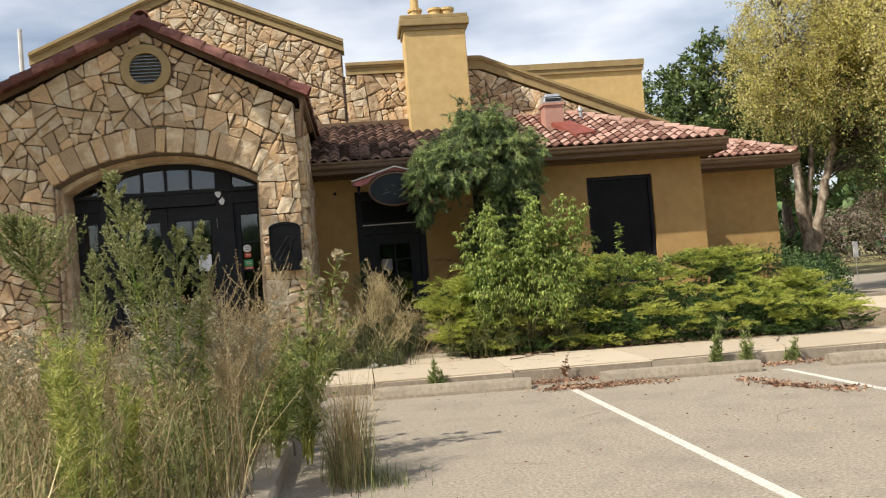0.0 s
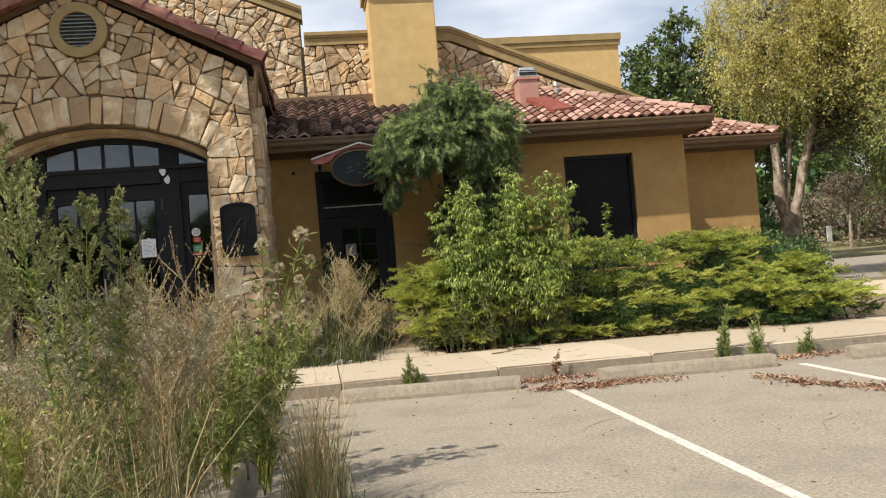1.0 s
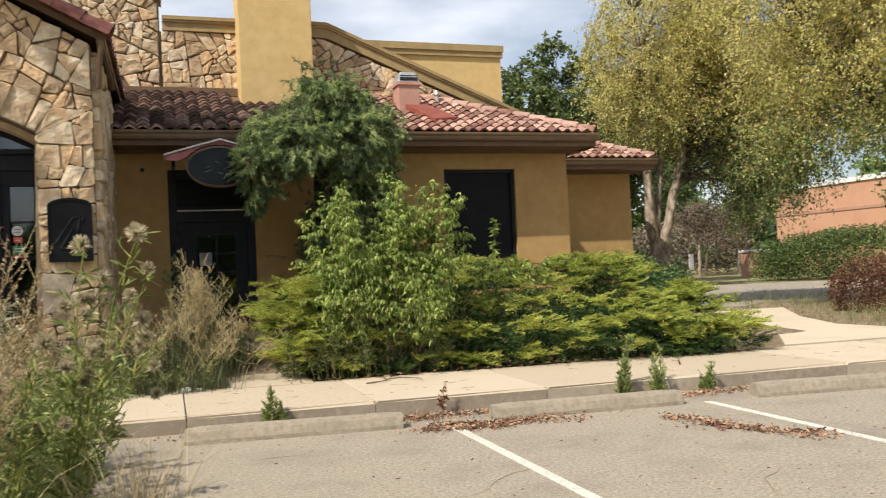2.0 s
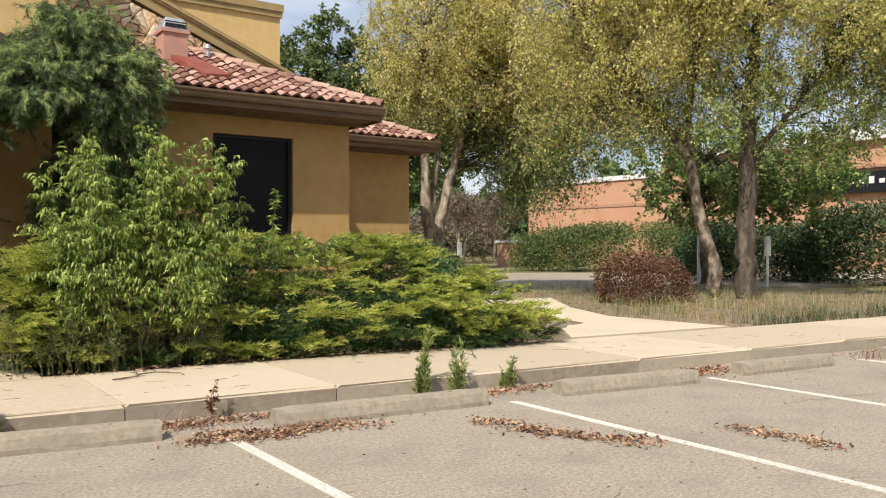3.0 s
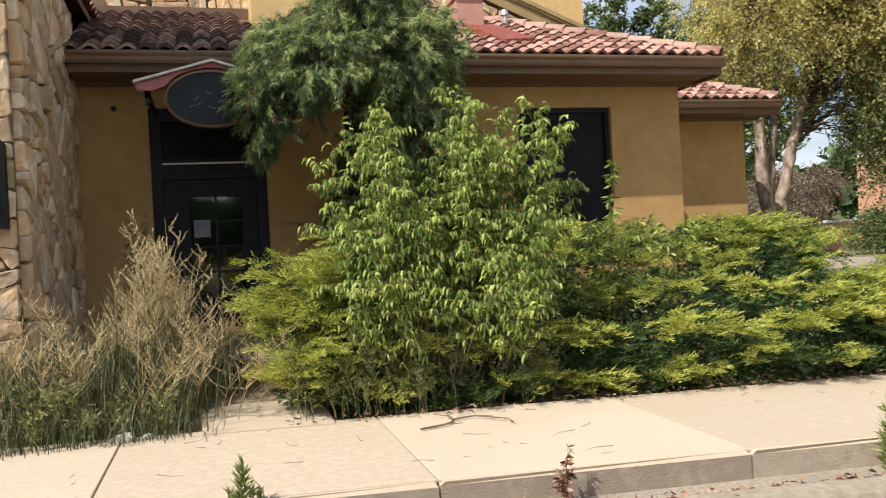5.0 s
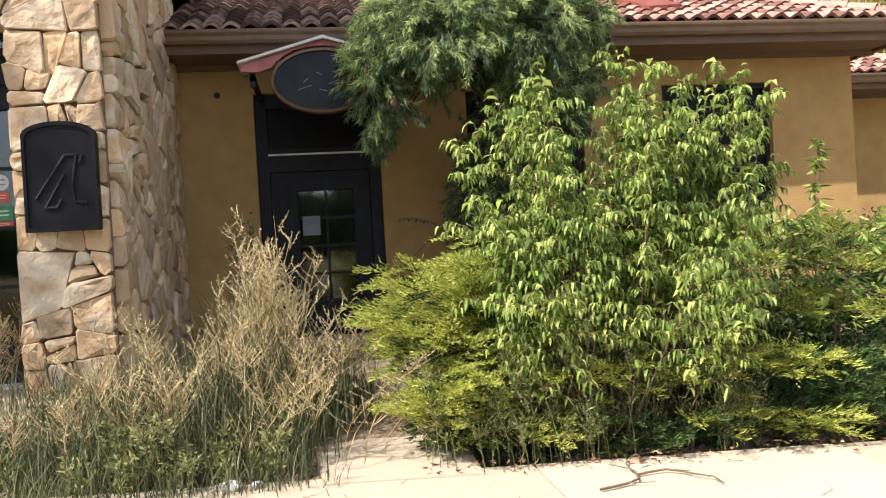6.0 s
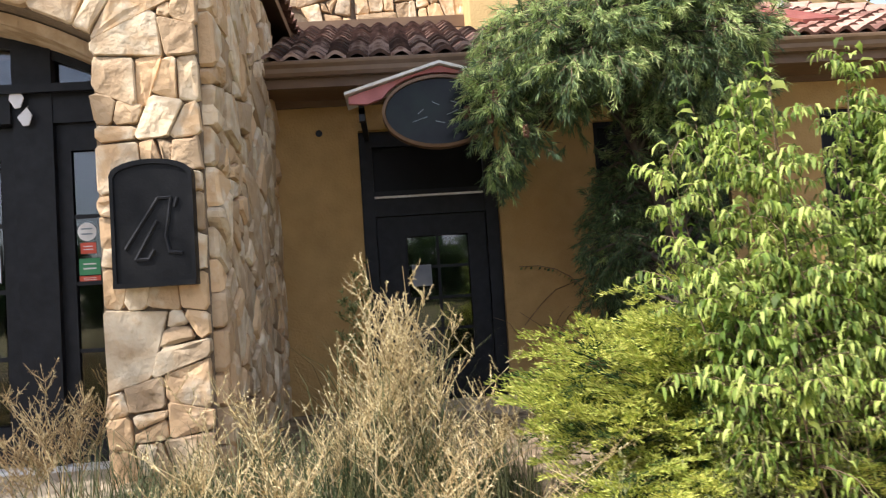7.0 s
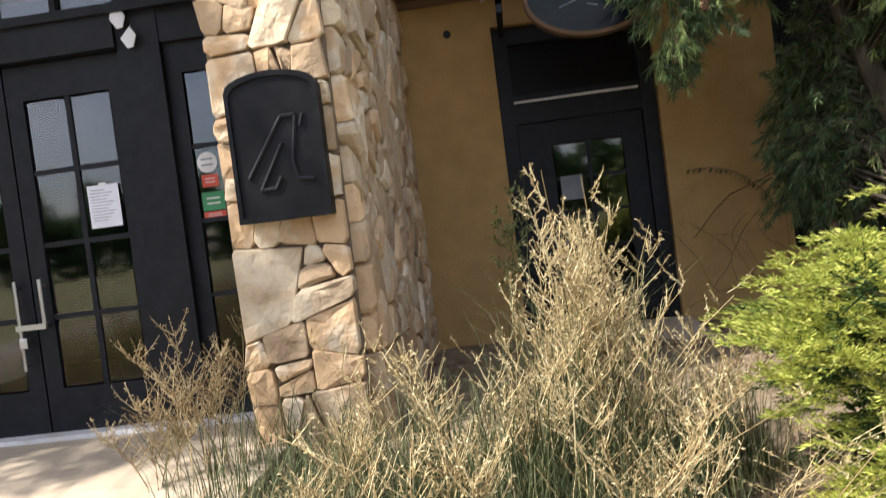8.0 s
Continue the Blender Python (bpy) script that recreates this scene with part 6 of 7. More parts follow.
tp, td, ti = np.concatenate([tp, inn]), np.concatenate([td, unit(r.normal(0, 1, (700, 3)) + np.array([0, 0, -0.5]))]), np.concatenate([ti, np.zeros(700, bool)])
tl = r.uniform(0.1, 0.22, len(tp))
array_mesh("twigwork", *tube_arrays(tp, tp + td * tl[:, None], 0.005, 0.002), TWIG, PT)
NN = 46
u = r.uniform(0.0, 1.0, (len(tp), NN))[..., None]
np_ = (tp[:, None] + td[:, None] * (tl[:, None, None] * u)).reshape(-1, 3)
nd = unit(td[:, None] * 0.75 + r.normal(0, 0.42, (len(tp), NN, 3)) + np.array([0, 0, -0.35])).reshape(-1, 3)
tips = np.repeat(ti, NN)
for nm, sel, mt, lb in (("needle_foliage", ~tips, PINE, "soft dark blue-green needles"), ("young_needle_foliage", tips, PINE_TIP, "lighter green young needle tufts")):
    array_mesh(nm, *leaf_arrays(np_[sel], nd[sel], 0.09 * r.uniform(0.6, 1.3, sel.sum()), 0.0075, 0.2, r), mt, PT, lb)
low_tips = np.argsort(tip[:, 2])[:150]
for k in range(34):
    c = tip[low_tips[r.integers(0, 150)] if k < 18 else 265 + k % 24] + r.normal(0, 0.06, 3)
    rows_p, rows_d = [], []
    for j in range(46):
        h = j / 46
        an = j * 2.4
        rad = 0.022 * math.sin(math.pi * (0.12 + 0.83 * h))
        rows_p.append(c + np.array([rad * 0.4 * math.cos(an), rad * 0.4 * math.sin(an), -0.1 * h]))
        rows_d.append((math.cos(an), math.sin(an), -0.5))
    array_mesh("cone", *leaf_arrays(np.array(rows_p), np.array(rows_d), 0.026, 0.02, 0.2, r), CONE, PT, "small brown cone")


# trees
def tree(name, label, at, trunks, blobs, n_clumps, per, size, leaf_mat, bark, seed, droop=0.6, twig=0.6, group="", lower=None):
    r = np.random.default_rng(seed)
    T = thing(name, label, "tree", group, at=at)
    nodes = []
    for line in trunks:
        pts = np.array([q[:3] for q in line], float)
        rad = np.array([q[3] for q in line], float)
        fine_p, fine_r = [], []
        for k in range(len(pts) - 1):
            for u in np.linspace(0, 1, 6)[:-1]:
                fine_p.append(pts[k] + (pts[k + 1] - pts[k]) * u), fine_r.append(rad[k] + (rad[k + 1] - rad[k]) * u)
        fine_p.append(pts[-1]), fine_r.append(rad[-1])
        fp, fr = np.array(fine_p), np.array(fine_r)
        fp[1:-1] += r.normal(0, 0.25, fp[1:-1].shape) * fr[1:-1, None]
        g = bmesh.new()
        rings = []
        for c, q in zip(fp, fr):
            rings.append([g.verts.new((c[0] + q * (1 + 0.12 * r.normal()) * math.cos(2 * math.pi * j / 10), c[1] + q * (1 + 0.12 * r.normal()) * math.sin(2 * math.pi * j / 10), c[2])) for j in range(10)])
        for a, b in zip(rings, rings[1:]):
            for j in range(10):
                m = (j + 1) % 10
                g.faces.new((a[j], a[m], b[m], b[j]))
        g.faces.new(rings[-1])
        part("trunk", g, bark, T, smooth=True)
        nodes.append(fp[len(fp) // 3:])
    nodes = np.concatenate(nodes)
    vol = np.array([b[3] * b[4] * b[5] for b in blobs])
    C = []
    for b, v in zip(blobs, vol):
        m = max(4, int(n_clumps * v / vol.sum()))
        d = unit(r.normal(0, 1, (m, 3))) * (r.random((m, 1)) ** 0.45)
        C.append(np.array(b[:3]) + d * np.array(b[3:6]))
    C = np.concatenate(C)
    near = np.array([nodes[np.argmin(((nodes - c) ** 2 * np.array([1, 1, 0.6])).sum(1) + np.maximum(nodes[:, 2] - c[2], 0) * 3)] for c in C])
    m1 = near + (C - near) * 0.3 + np.array([0, 0, 0.4]) + r.normal(0, 0.2, C.shape)
    m2 = near + (C - near) * 0.65 + np.array([0, 0, 0.35]) + r.normal(0, 0.2, C.shape)
    array_mesh("limbwork", *joined(tube_arrays(near, m1, 0.016, 0.011, 5), tube_arrays(m1, m2, 0.011, 0.007, 5), tube_arrays(m2, C, 0.007, 0.003, 5)), BARK, T)
    k = 9
    p = np.repeat(C, k, 0) + r.normal(0, 0.12, (len(C) * k, 3))
    d = unit(r.normal(0, 1, (len(C) * k, 3)) + np.array([0, 0, -droop]))
    L = twig * r.uniform(0.5, 1.2, len(p))
    e = p + d * L[:, None] + np.array([0, 0, -1.0]) * (droop * 0.35 * L)[:, None]
    array_mesh("twigwork", *tube_arrays(p, e, 0.006, 0.003), TWIG, T)
    m = max(1, per // k)
    u = r.uniform(0.05, 1.05, (len(p), m, 1))
    lp = (p[:, None] + (e - p)[:, None] * u + r.normal(0, 0.05, (len(p), m, 3))).reshape(-1, 3)
    ld = r.normal(0, 1, (len(lp), 3)) + np.array([0, 0, -droop])
    sz = size * r.uniform(0.65, 1.3, len(lp))
    if lower is None:
        array_mesh("foliage", *leaf_arrays(lp, ld, sz, sz * 0.62, 0.2, r), leaf_mat, T)
    else:
        low = lp[:, 2] < lower[0] + r.normal(0, 0.9, len(lp))
        array_mesh("foliage", *leaf_arrays(lp[~low], ld[~low], sz[~low], sz[~low] * 0.62, 0.2, r), leaf_mat, T, "yellowing upper leaves")
        array_mesh("foliage", *leaf_arrays(lp[low], ld[low], sz[low], sz[low] * 0.62, 0.2, r), lower[1], T, "green lower leaves")
    return T


tree("birch", "multi-stemmed birch with peeling pale bark and yellowing leaves beside the building", (11.9, 21.3, 0.0),
     [[(0.32, 0, -0.1, 0.2), (0.3, 0, 1.3, 0.17), (0.22, 0.1, 3.0, 0.12), (0.25, 0.1, 5.5, 0.08), (0.1, 0.2, 8.0, 0.03)],
      [(0.34, -0.06, 1.1, 0.15), (0.72, -0.1, 2.5, 0.125), (1.15, -0.1, 4.0, 0.1), (1.55, 0.0, 5.6, 0.07), (2.2, 0, 7.5, 0.03)],
      [(0.36, 0.08, 1.5, 0.09), (0.58, 0.2, 2.8, 0.075), (0.92, 0.4, 4.5, 0.06), (1.3, 0.6, 6.5, 0.03)]],
     [(1.7, 0.0, 6.9, 3.1, 2.6, 2.6), (0.0, 0.0, 5.9, 1.2, 1.4, 1.0), (3.1, -0.6, 4.4, 1.5, 1.3, 1.4), (3.0, -0.2, 3.2, 1.05, 1.0, 0.9), (3.4, -0.6, 5.2, 1.8, 1.5, 1.6), (3.4, -1.3, 3.9, 1.3, 1.1, 1.2)], 560, 225, 0.068, BIRCH_LEAF, BARK_PALE, 400, 1.1, 0.8, lower=(4.4, MID_LEAF))
tree("leaning_tree", "leaning tree with mottled flaking bark and yellow-green hanging leaves", (16.3, 15.6, 0.0),
     [[(0.15, 0, -0.1, 0.2), (-0.1, 0.1, 1.2, 0.15), (-0.55, 0.3, 3.3, 0.12), (-1.3, 0.9, 4.5, 0.09), (-2.3, 1.6, 5.7, 0.06), (-3.0, 2.0, 7.2, 0.03)],
      [(-0.6, 0.34, 3.4, 0.09), (-0.5, 0.3, 5.0, 0.06), (0.0, 0.1, 7.0, 0.03)]],
     [(-1.6, 1.2, 6.6, 2.9, 2.4, 2.3), (-2.6, 1.2, 4.6, 1.8, 1.6, 1.3), (-0.4, 0.4, 8.0, 2.6, 2.2, 1.5), (-3.4, 1.6, 3.8, 1.1, 1.1, 0.9), (-0.6, 1.9, 4.8, 1.6, 1.2, 1.0)], 400, 225, 0.068, BIRCH_LEAF, BARK_DARK, 410, 1.0, 0.75, lower=(4.0, MID_LEAF))
tree("tree", "upright dark-barked tree with green and yellow leaves", (16.4, 14.9, 0.0),
     [[(0, 0, -0.1, 0.25), (0.05, 0, 1.5, 0.21), (0.1, 0, 3.5, 0.18), (0.2, -0.1, 6.0, 0.1), (0.3, -0.2, 8.5, 0.03)],
      [(0.1, 0, 3.2, 0.1), (0.9, -0.5, 4.3, 0.07), (1.9, -1.0, 5.6, 0.03)]],
     [(0.8, -0.6, 7.0, 3.1, 2.6, 2.3), (2.2, -1.8, 5.0, 1.7, 1.5, 1.2), (-0.2, 0.3, 4.9, 1.6, 1.2, 1.2), (1.2, -1.4, 4.2, 1.3, 1.2, 1.0), (3.2, -2.6, 6.6, 2.2, 2.0, 2.0)], 400, 225, 0.068, BIRCH_LEAF, BARK, 420, 0.7, 0.7, lower=(5.2, TREE_LEAF))
tree("young_tree", "round green young tree behind the trunks", (22.0, 20.3, 0.0), [[(0, 0, -0.1, 0.14), (0, 0, 1.8, 0.1), (0, 0, 4.0, 0.04)]],
     [(0, 0, 3.7, 2.3, 2.3, 1.6), (1.8, -2.0, 3.5, 1.9, 1.9, 1.4)], 150, 140, 0.13, MID_LEAF, BARK, 430, 0.3, 0.5)
tree("tree", "tall dark green tree behind the roof", (16.8, 36, 0.0), [[(0, 0, -0.1, 0.35), (0, 0, 4, 0.25), (0, 0, 9, 0.08)]],
     [(0, 0, 7.8, 4.6, 4.0, 3.6), (3.5, 0, 6.0, 3.6, 3.0, 3.2), (-2, 0, 6.0, 3.0, 3.0, 2.5)], 280, 200, 0.19, HEDGE_LEAF, BARK, 440, 0.3, 0.8)
tree("tree", "tall dark green tree far behind the birch", (23, 42, 0.0), [[(0, 0, -0.1, 0.35), (0, 0, 4, 0.25), (0, 0, 9, 0.08)]],
     [(0, 0, 8.6, 4.0, 4.0, 2.8), (4, 0, 7.6, 3.6, 3.0, 2.2)], 220, 220, 0.19, HEDGE_LEAF, BARK, 441, 0.3, 0.8)

tree("tree", "tall green tree shading the gable, beside the building", (-7.6, 12.1, 0.0), [[(0, 0, -0.1, 0.3), (0.1, 0, 4, 0.22), (0.3, 0, 8, 0.12), (0.6, 0, 12, 0.04)]],
     [(-1.4, 0, 8.9, 2.4, 2.2, 1.9), (0.7, 0.3, 12.3, 1.9, 1.8, 1.5), (0.3, -2.0, 6.2, 1.5, 1.3, 0.9), (-0.3, -0.7, 10.1, 1.8, 1.5, 1.2)], 300, 150, 0.12, TREE_LEAF, BARK, 450, 0.3, 0.6)

for k, (x, y) in enumerate(((34.4, 50.5), (36.4, 52.5), (38.2, 51.2), (40.2, 53.0))):
    tree("bare_tree", "small grey-brown nearly leafless tree in the distance", (x, y, 0.0), [[(0, 0, -0.1, 0.12), (0.1, 0, 1.6, 0.09), (0.3, 0, 3.2, 0.05), (0.2, 0, 4.6, 0.02)], [(0.1, 0, 1.6, 0.06), (-0.5, 0, 3.0, 0.04), (-0.9, 0, 4.2, 0.02)]],
         [(0, 0, 3.9, 1.7, 1.4, 1.1)], 60, 60, 0.13, BARE_TWIG, BARK_PALE, 460 + k, 0.0, 0.9, "distant bare trees")


def hedge(name, label, x, y, rx, ry, h, n, size, material, seed, category="hedge", turn=0.0):
    """A clipped or wild shrub: a shell and core of small leaves on branching stems."""
    r = np.random.default_rng(seed)
    Hh = thing(name, label, category, at=(x, y, 0))
    d = unit(r.normal(0, 1, (n, 3)))
    d[:, 2] = np.abs(d[:, 2])
    d = np.sign(d) * np.abs(d) ** 0.7
    rad = r.uniform(0.7, 1.0, (n, 1)) * (1 + 0.12 * np.array([noise.noise((q[0] * 2.5, q[1] * 2.5, q[2] * 2.5 + seed)) for q in d])[:, None])
    p = d * rad * np.array([rx, ry, h])
    c, s = math.cos(turn), math.sin(turn)
    p = np.stack([p[:, 0] * c - p[:, 1] * s, p[:, 0] * s + p[:, 1] * c, p[:, 2]], 1)
    array_mesh("foliage", *leaf_arrays(p, r.normal(0, 1, (n, 3)) + d * 0.7, size * r.uniform(0.6, 1.3, n), size * 0.6, 0.25, r), material, Hh)
    b0 = np.stack([r.normal(0, rx * 0.3, 30), r.normal(0, ry * 0.3, 30), np.zeros(30)], 1)
    b1 = unit(r.normal(0, 1, (30, 3)) + np.array([0, 0, 0.8])) * np.array([rx, ry, h]) * 0.6
    b1[:, 2] = np.abs(b1[:, 2])
    b0, b1 = (np.stack([q[:, 0] * c - q[:, 1] * s, q[:, 0] * s + q[:, 1] * c, q[:, 2]], 1) for q in (b0, b1))
    array_mesh("stemwork", *tube_arrays(b0, b1, 0.022, 0.008, 4), TWIG, Hh)
    return Hh


hedge("red_shrub", "rounded red-brown barberry shrub on dry ground", 13.75, 15.55, 1.0, 0.95, 1.2, 8000, 0.06, RED_LEAF, 500, "shrub")
hedge("hedge", "long dense green hedge before the brick building", 33.1, 32.9, 6.9, 2.2, 2.6, 40000, 0.12, HEDGE_LEAF, 501, turn=-0.8)
hedge("hedge", "green hedge beside the shop, tree shade put into its leaf colour", 28.5, 17.5, 3.6, 1.8, 2.8, 16000, 0.14, SHADE_LEAF, 502, turn=-1.1)
hedge("hedge", "dark shaded bushes behind the tree trunks", 27.5, 22.5, 3.0, 2.4, 2.3, 14000, 0.14, SHADE_LEAF, 503, turn=-0.9)
hedge("shrub", "low green shrub at the foot of the corner wall", 9.3, 18.6, 1.7, 0.9, 1.55, 7000, 0.06, DARK_LEAF, 504, "shrub")
hedge("shrub", "dark leafy shrub round the birch stems", 11.7, 20.4, 0.9, 0.7, 1.25, 5000, 0.07, DARK_LEAF, 507, "shrub")
hedge("thicket", "grey-brown leafless thicket in the distance", 38.0, 57, 6.5, 2.5, 4.2, 9000, 0.2, BARE_TWIG, 505, "thicket")
hedge("thicket", "dark green thicket in the distance", 20, 44, 6, 3, 3.2, 9000, 0.25, DARK_LEAF, 506, "thicket")

# far woods closing the view
r = np.random.default_rng(520)
n = 60000
a = r.uniform(-math.pi, math.pi, n)
k = np.floor(a * 18)
top = 5.5 + 4.0 * np.abs(np.sin(k * 1.7)) + 1.2 * np.sin(a * 90) + np.where(np.abs(a) > 2.0, 1.5, 0.0)
dist = 95 + 10 * r.random(n)
wp = np.stack([np.sin(a) * dist, np.cos(a) * dist, r.random(n) ** 0.7 * top], 1)
tagged(array_mesh("far_woods", *leaf_arrays(wp, r.normal(0, 1, (n, 3)), 1.5, 1.1, 0.3, r), DARK_LEAF), "hazy dark green woods along the horizon", "woods", kind="stuff")

# grass and litter on the right-hand beds
r = np.random.default_rng(540)
g0 = np.concatenate([scatter(6500, 10.6, 18, 11.0, 17, 0.08, r), scatter(2200, 9.3, 15.5, 17.5, 21, 0.0, r), scatter(1500, 18, 23, 12.5, 16, 0.05, r), scatter(4500, 10.6, 20, 16.5, 22.5, 0.0, r)])
g0 = g0[(g0[:, 0] > 10.75 + 0.45 * np.maximum(0, g0[:, 1] - 13)) & (g0[:, 1] > 13.15 - 0.1 * g0[:, 0])]
patch = np.array([noise.noise((x * 0.9, y * 0.9, 2.0)) + 0.6 * noise.noise((x * 3, y * 3, 5.0)) for x, y, _ in g0])
g0, patch = g0[patch > -0.08], patch[patch > -0.08]
tagged(array_mesh("verge_grass", *blade_arrays(g0, r.uniform(0.05, 0.3, len(g0)) * (1 + patch), r.uniform(0.1, 1.2, len(g0)), 0.006, r), GRASS_GREEN), "pale green rough grass under the trees", "grass", kind="stuff")
gc = scatter(46, 11.2, 18.5, 11.6, 14.4, 0.1, r)
g1 = gc[r.integers(0, 46, 1500)] + np.concatenate([r.normal(0, 0.13, (1500, 2)), np.zeros((1500, 1))], 1)
tagged(array_mesh("verge_straw", *blade_arrays(g1, r.uniform(0.05, 0.32, len(g1)), r.uniform(0.2, 1.2, len(g1)), 0.006, r), STRAW_RED), "straw-coloured grass at the foot of the trees", "grass", kind="stuff")

n = 1500
q = np.stack([r.uniform(11.3, 16.5, n), np.zeros(n), np.full(n, 0.1)], 1)
q[:, 1] = kerb_y(q[:, 0]) + 1.85 + np.abs(r.normal(0, 0.35, n))
tall = 0.25 + 0.75 * np.clip([noise.noise((x * 1.3, y, 8.0)) + 0.5 for x, y, _ in q], 0, 1)
tagged(array_mesh("verge_tufts", *blade_arrays(q, r.uniform(0.12, 0.5, n) * tall, r.uniform(0.2, 1.2, n), 0.007, r), BED_GREEN), "dark grey-green tufts of tall grass behind the pavement", "grass", kind="stuff")

# dead leaves in the gutter and by the wheel stops
r = np.random.default_rng(560)
LX, LY, LZ = [], [], []
for k in range(5200):
    u = r.random()
    if u < 0.5:
        x = r.choice([r.uniform(-0.4, 11.5), r.normal(2.2, 0.5), r.normal(4.9, 0.7), r.normal(7.4, 0.3)])
        y, z = kerb_y(x) - 0.17 - abs(r.normal(0, 0.2 if abs(x - 7.4) < 0.5 else 0.12)), 0.008
    elif u < 0.72:
        x = r.choice([r.normal(2.35, 0.2), r.normal(2.9, 0.28)])
        y, z = 9.22 - 0.12 * (x - 2.6) + 0.06 * math.sin(9 * x) + r.normal(0, 0.1), 0.008
    elif u < 0.88:
        s = r.random()
        x, y, z = 4.02 + 0.55 * s + 0.05 * math.sin(9 * s) + r.normal(0, 0.03 + 0.07 * abs(math.sin(5 * s))), 8.68 - 1.3 * s + r.normal(0, 0.06), 0.008
        if r.random() < 0.3:
            x, y = 5.47 + 0.09 * s + r.normal(0, 0.07), 7.42 - 0.8 * s + r.normal(0, 0.04)
    elif u > 0.95:
        x, y, z = r.uniform(11.8, 19), r.uniform(12.2, 16.5), 0.15
    else:
        x = r.uniform(1.2, 7.4)
        y, z = kerb_y(x) + 1.72 + r.normal(0, 0.08), 0.17
    LX.append(x), LY.append(y), LZ.append(z + 0.02 * r.random())
P = np.stack([LX, LY, LZ], 1)
d = r.normal(0, 1, (len(P), 3)) * [1, 1, 0.35]
tagged(array_mesh("leaf_litter", *leaf_arrays(P, d, r.uniform(0.02, 0.065, len(P)), r.uniform(0.008, 0.026, len(P)), 0.25, r), LITTER), "rust-brown dead leaves drifted along the kerb", "leaf litter", kind="stuff")
P = np.stack([r.uniform(-1, 11, 70), np.zeros(70), np.full(70, 0.165)], 1)
P[:, 1] = [kerb_y(x) + u for x, u in zip(P[:, 0], r.uniform(0.1, 1.7, 70))]
a = r.uniform(0, 2 * math.pi, 70)
ln = r.uniform(0.02, 0.12, 70)
d = np.stack([np.cos(a), np.sin(a), np.zeros(70)], 1)
tagged(array_mesh("twig_litter", *joined(tube_arrays(P, P + d * ln[:, None], 0.0022, 0.0012), tube_arrays(P + d * ln[:, None], P + d * ln[:, None] * 1.6 + np.stack([-d[:, 1], d[:, 0], d[:, 2]], 1) * ln[:, None] * 0.4, 0.0014, 0.0008)), TWIG), "fine brown twigs scattered on the pavement", "twigs", kind="stuff")
P = np.stack([r.uniform(-0.2, 11, 700), r.uniform(4, 9.6, 700), np.full(700, 0.004)], 1)
d = r.normal(0, 1, (700, 3)) * [1, 1, 0.1]
tagged(array_mesh("grit", *leaf_arrays(P, d, r.uniform(0.01, 0.05, 700), r.uniform(0.004, 0.012, 700), 0.2, r), LITTER), "scattered grit and dead leaf scraps on asphalt", "litter", kind="stuff")
for i, (x, y, z, a, n) in enumerate(((1.99, 11.3, 0.176, 0.68, 9), (2.25, 11.48, 0.176, 0.2, 6), (4.1, 8.3, 0.012, -0.2, 8), (5.5, 10.6, 0.175, 0.5, 6))):
    pts, shoots = [(x, y, z)], []
    for k in range(n):
        a += r.normal(0, 0.3)
        q = pts[-1]
        pts.append((q[0] + 0.09 * math.cos(a), q[1] + 0.09 * math.sin(a), z + 0.012 * r.random()))
        if k % 3 == 1:
            b = a + r.choice([-0.8, 0.8])
            shoots.append((pts[-1], (pts[-1][0] + 0.13 * math.cos(b), pts[-1][1] + 0.13 * math.sin(b), z + 0.01)))
    P, S = np.array(pts), np.array(shoots)
    tagged(array_mesh("fallen_twig", *joined(tube_arrays(P[:-1], P[1:], np.linspace(0.008, 0.004, n), np.linspace(0.0075, 0.003, n), 5), tube_arrays(S[:, 0], S[:, 1], 0.004, 0.002, 4)), TWIG), "thin brown fallen twig lying on paving", "twig", "fallen twigs")
# dead vine on the stucco
r = np.random.default_rng(580)
VP = [np.array([1.62 + 0.16 * k, WALL_Y - 0.015, 1.1 + 0.25 * k - 0.03 * k * k]) + np.array([r.normal(0, 0.03), 0, r.normal(0, 0.03)]) for k in range(6)]
VP2 = [np.array([2.34 - 0.09 * k - 0.012 * k * k, WALL_Y - 0.02, 1.3 + 0.2 * k - 0.022 * k * k]) for k in range(6)]
w = thing("vine", "withered vine clinging to the ochre stucco", "vine")
for line in (VP, VP2):
    q = np.array(line)
    array_mesh("stem", *tube_arrays(q[:-1], q[1:], 0.005, 0.004), TWIG, w)
for k in range(9):
    x, z, a = 1.6 + 0.1 * k + r.normal(0, 0.05), 0.5 + 0.2 * r.random(), 1.2 + r.normal(0, 0.3)
    run = [(x, WALL_Y - 0.012, z)]
    for m in range(9):
        a += r.normal(0, 0.28)
        run.append((min(run[-1][0] + 0.09 * math.cos(a), 2.4), WALL_Y - 0.012 - 0.008 * r.random(), run[-1][2] + 0.09 * math.sin(a)))
    run = np.array(run)
    array_mesh("runner", *tube_arrays(run[:-1], run[1:], 0.003, 0.0025), TWIG, w)
q = np.array(VP2)
lp = np.concatenate([q[:-1] + (q[1:] - q[:-1]) * u for u in (0.1, 0.35, 0.6, 0.85)])
array_mesh("foliage", *leaf_arrays(lp, np.tile([[-0.5, -0.15, -0.6]], (len(lp), 1)) + r.normal(0, 0.1, (len(lp), 3)), 0.05, 0.025, 0.2, r), DARK_LEAF, w)
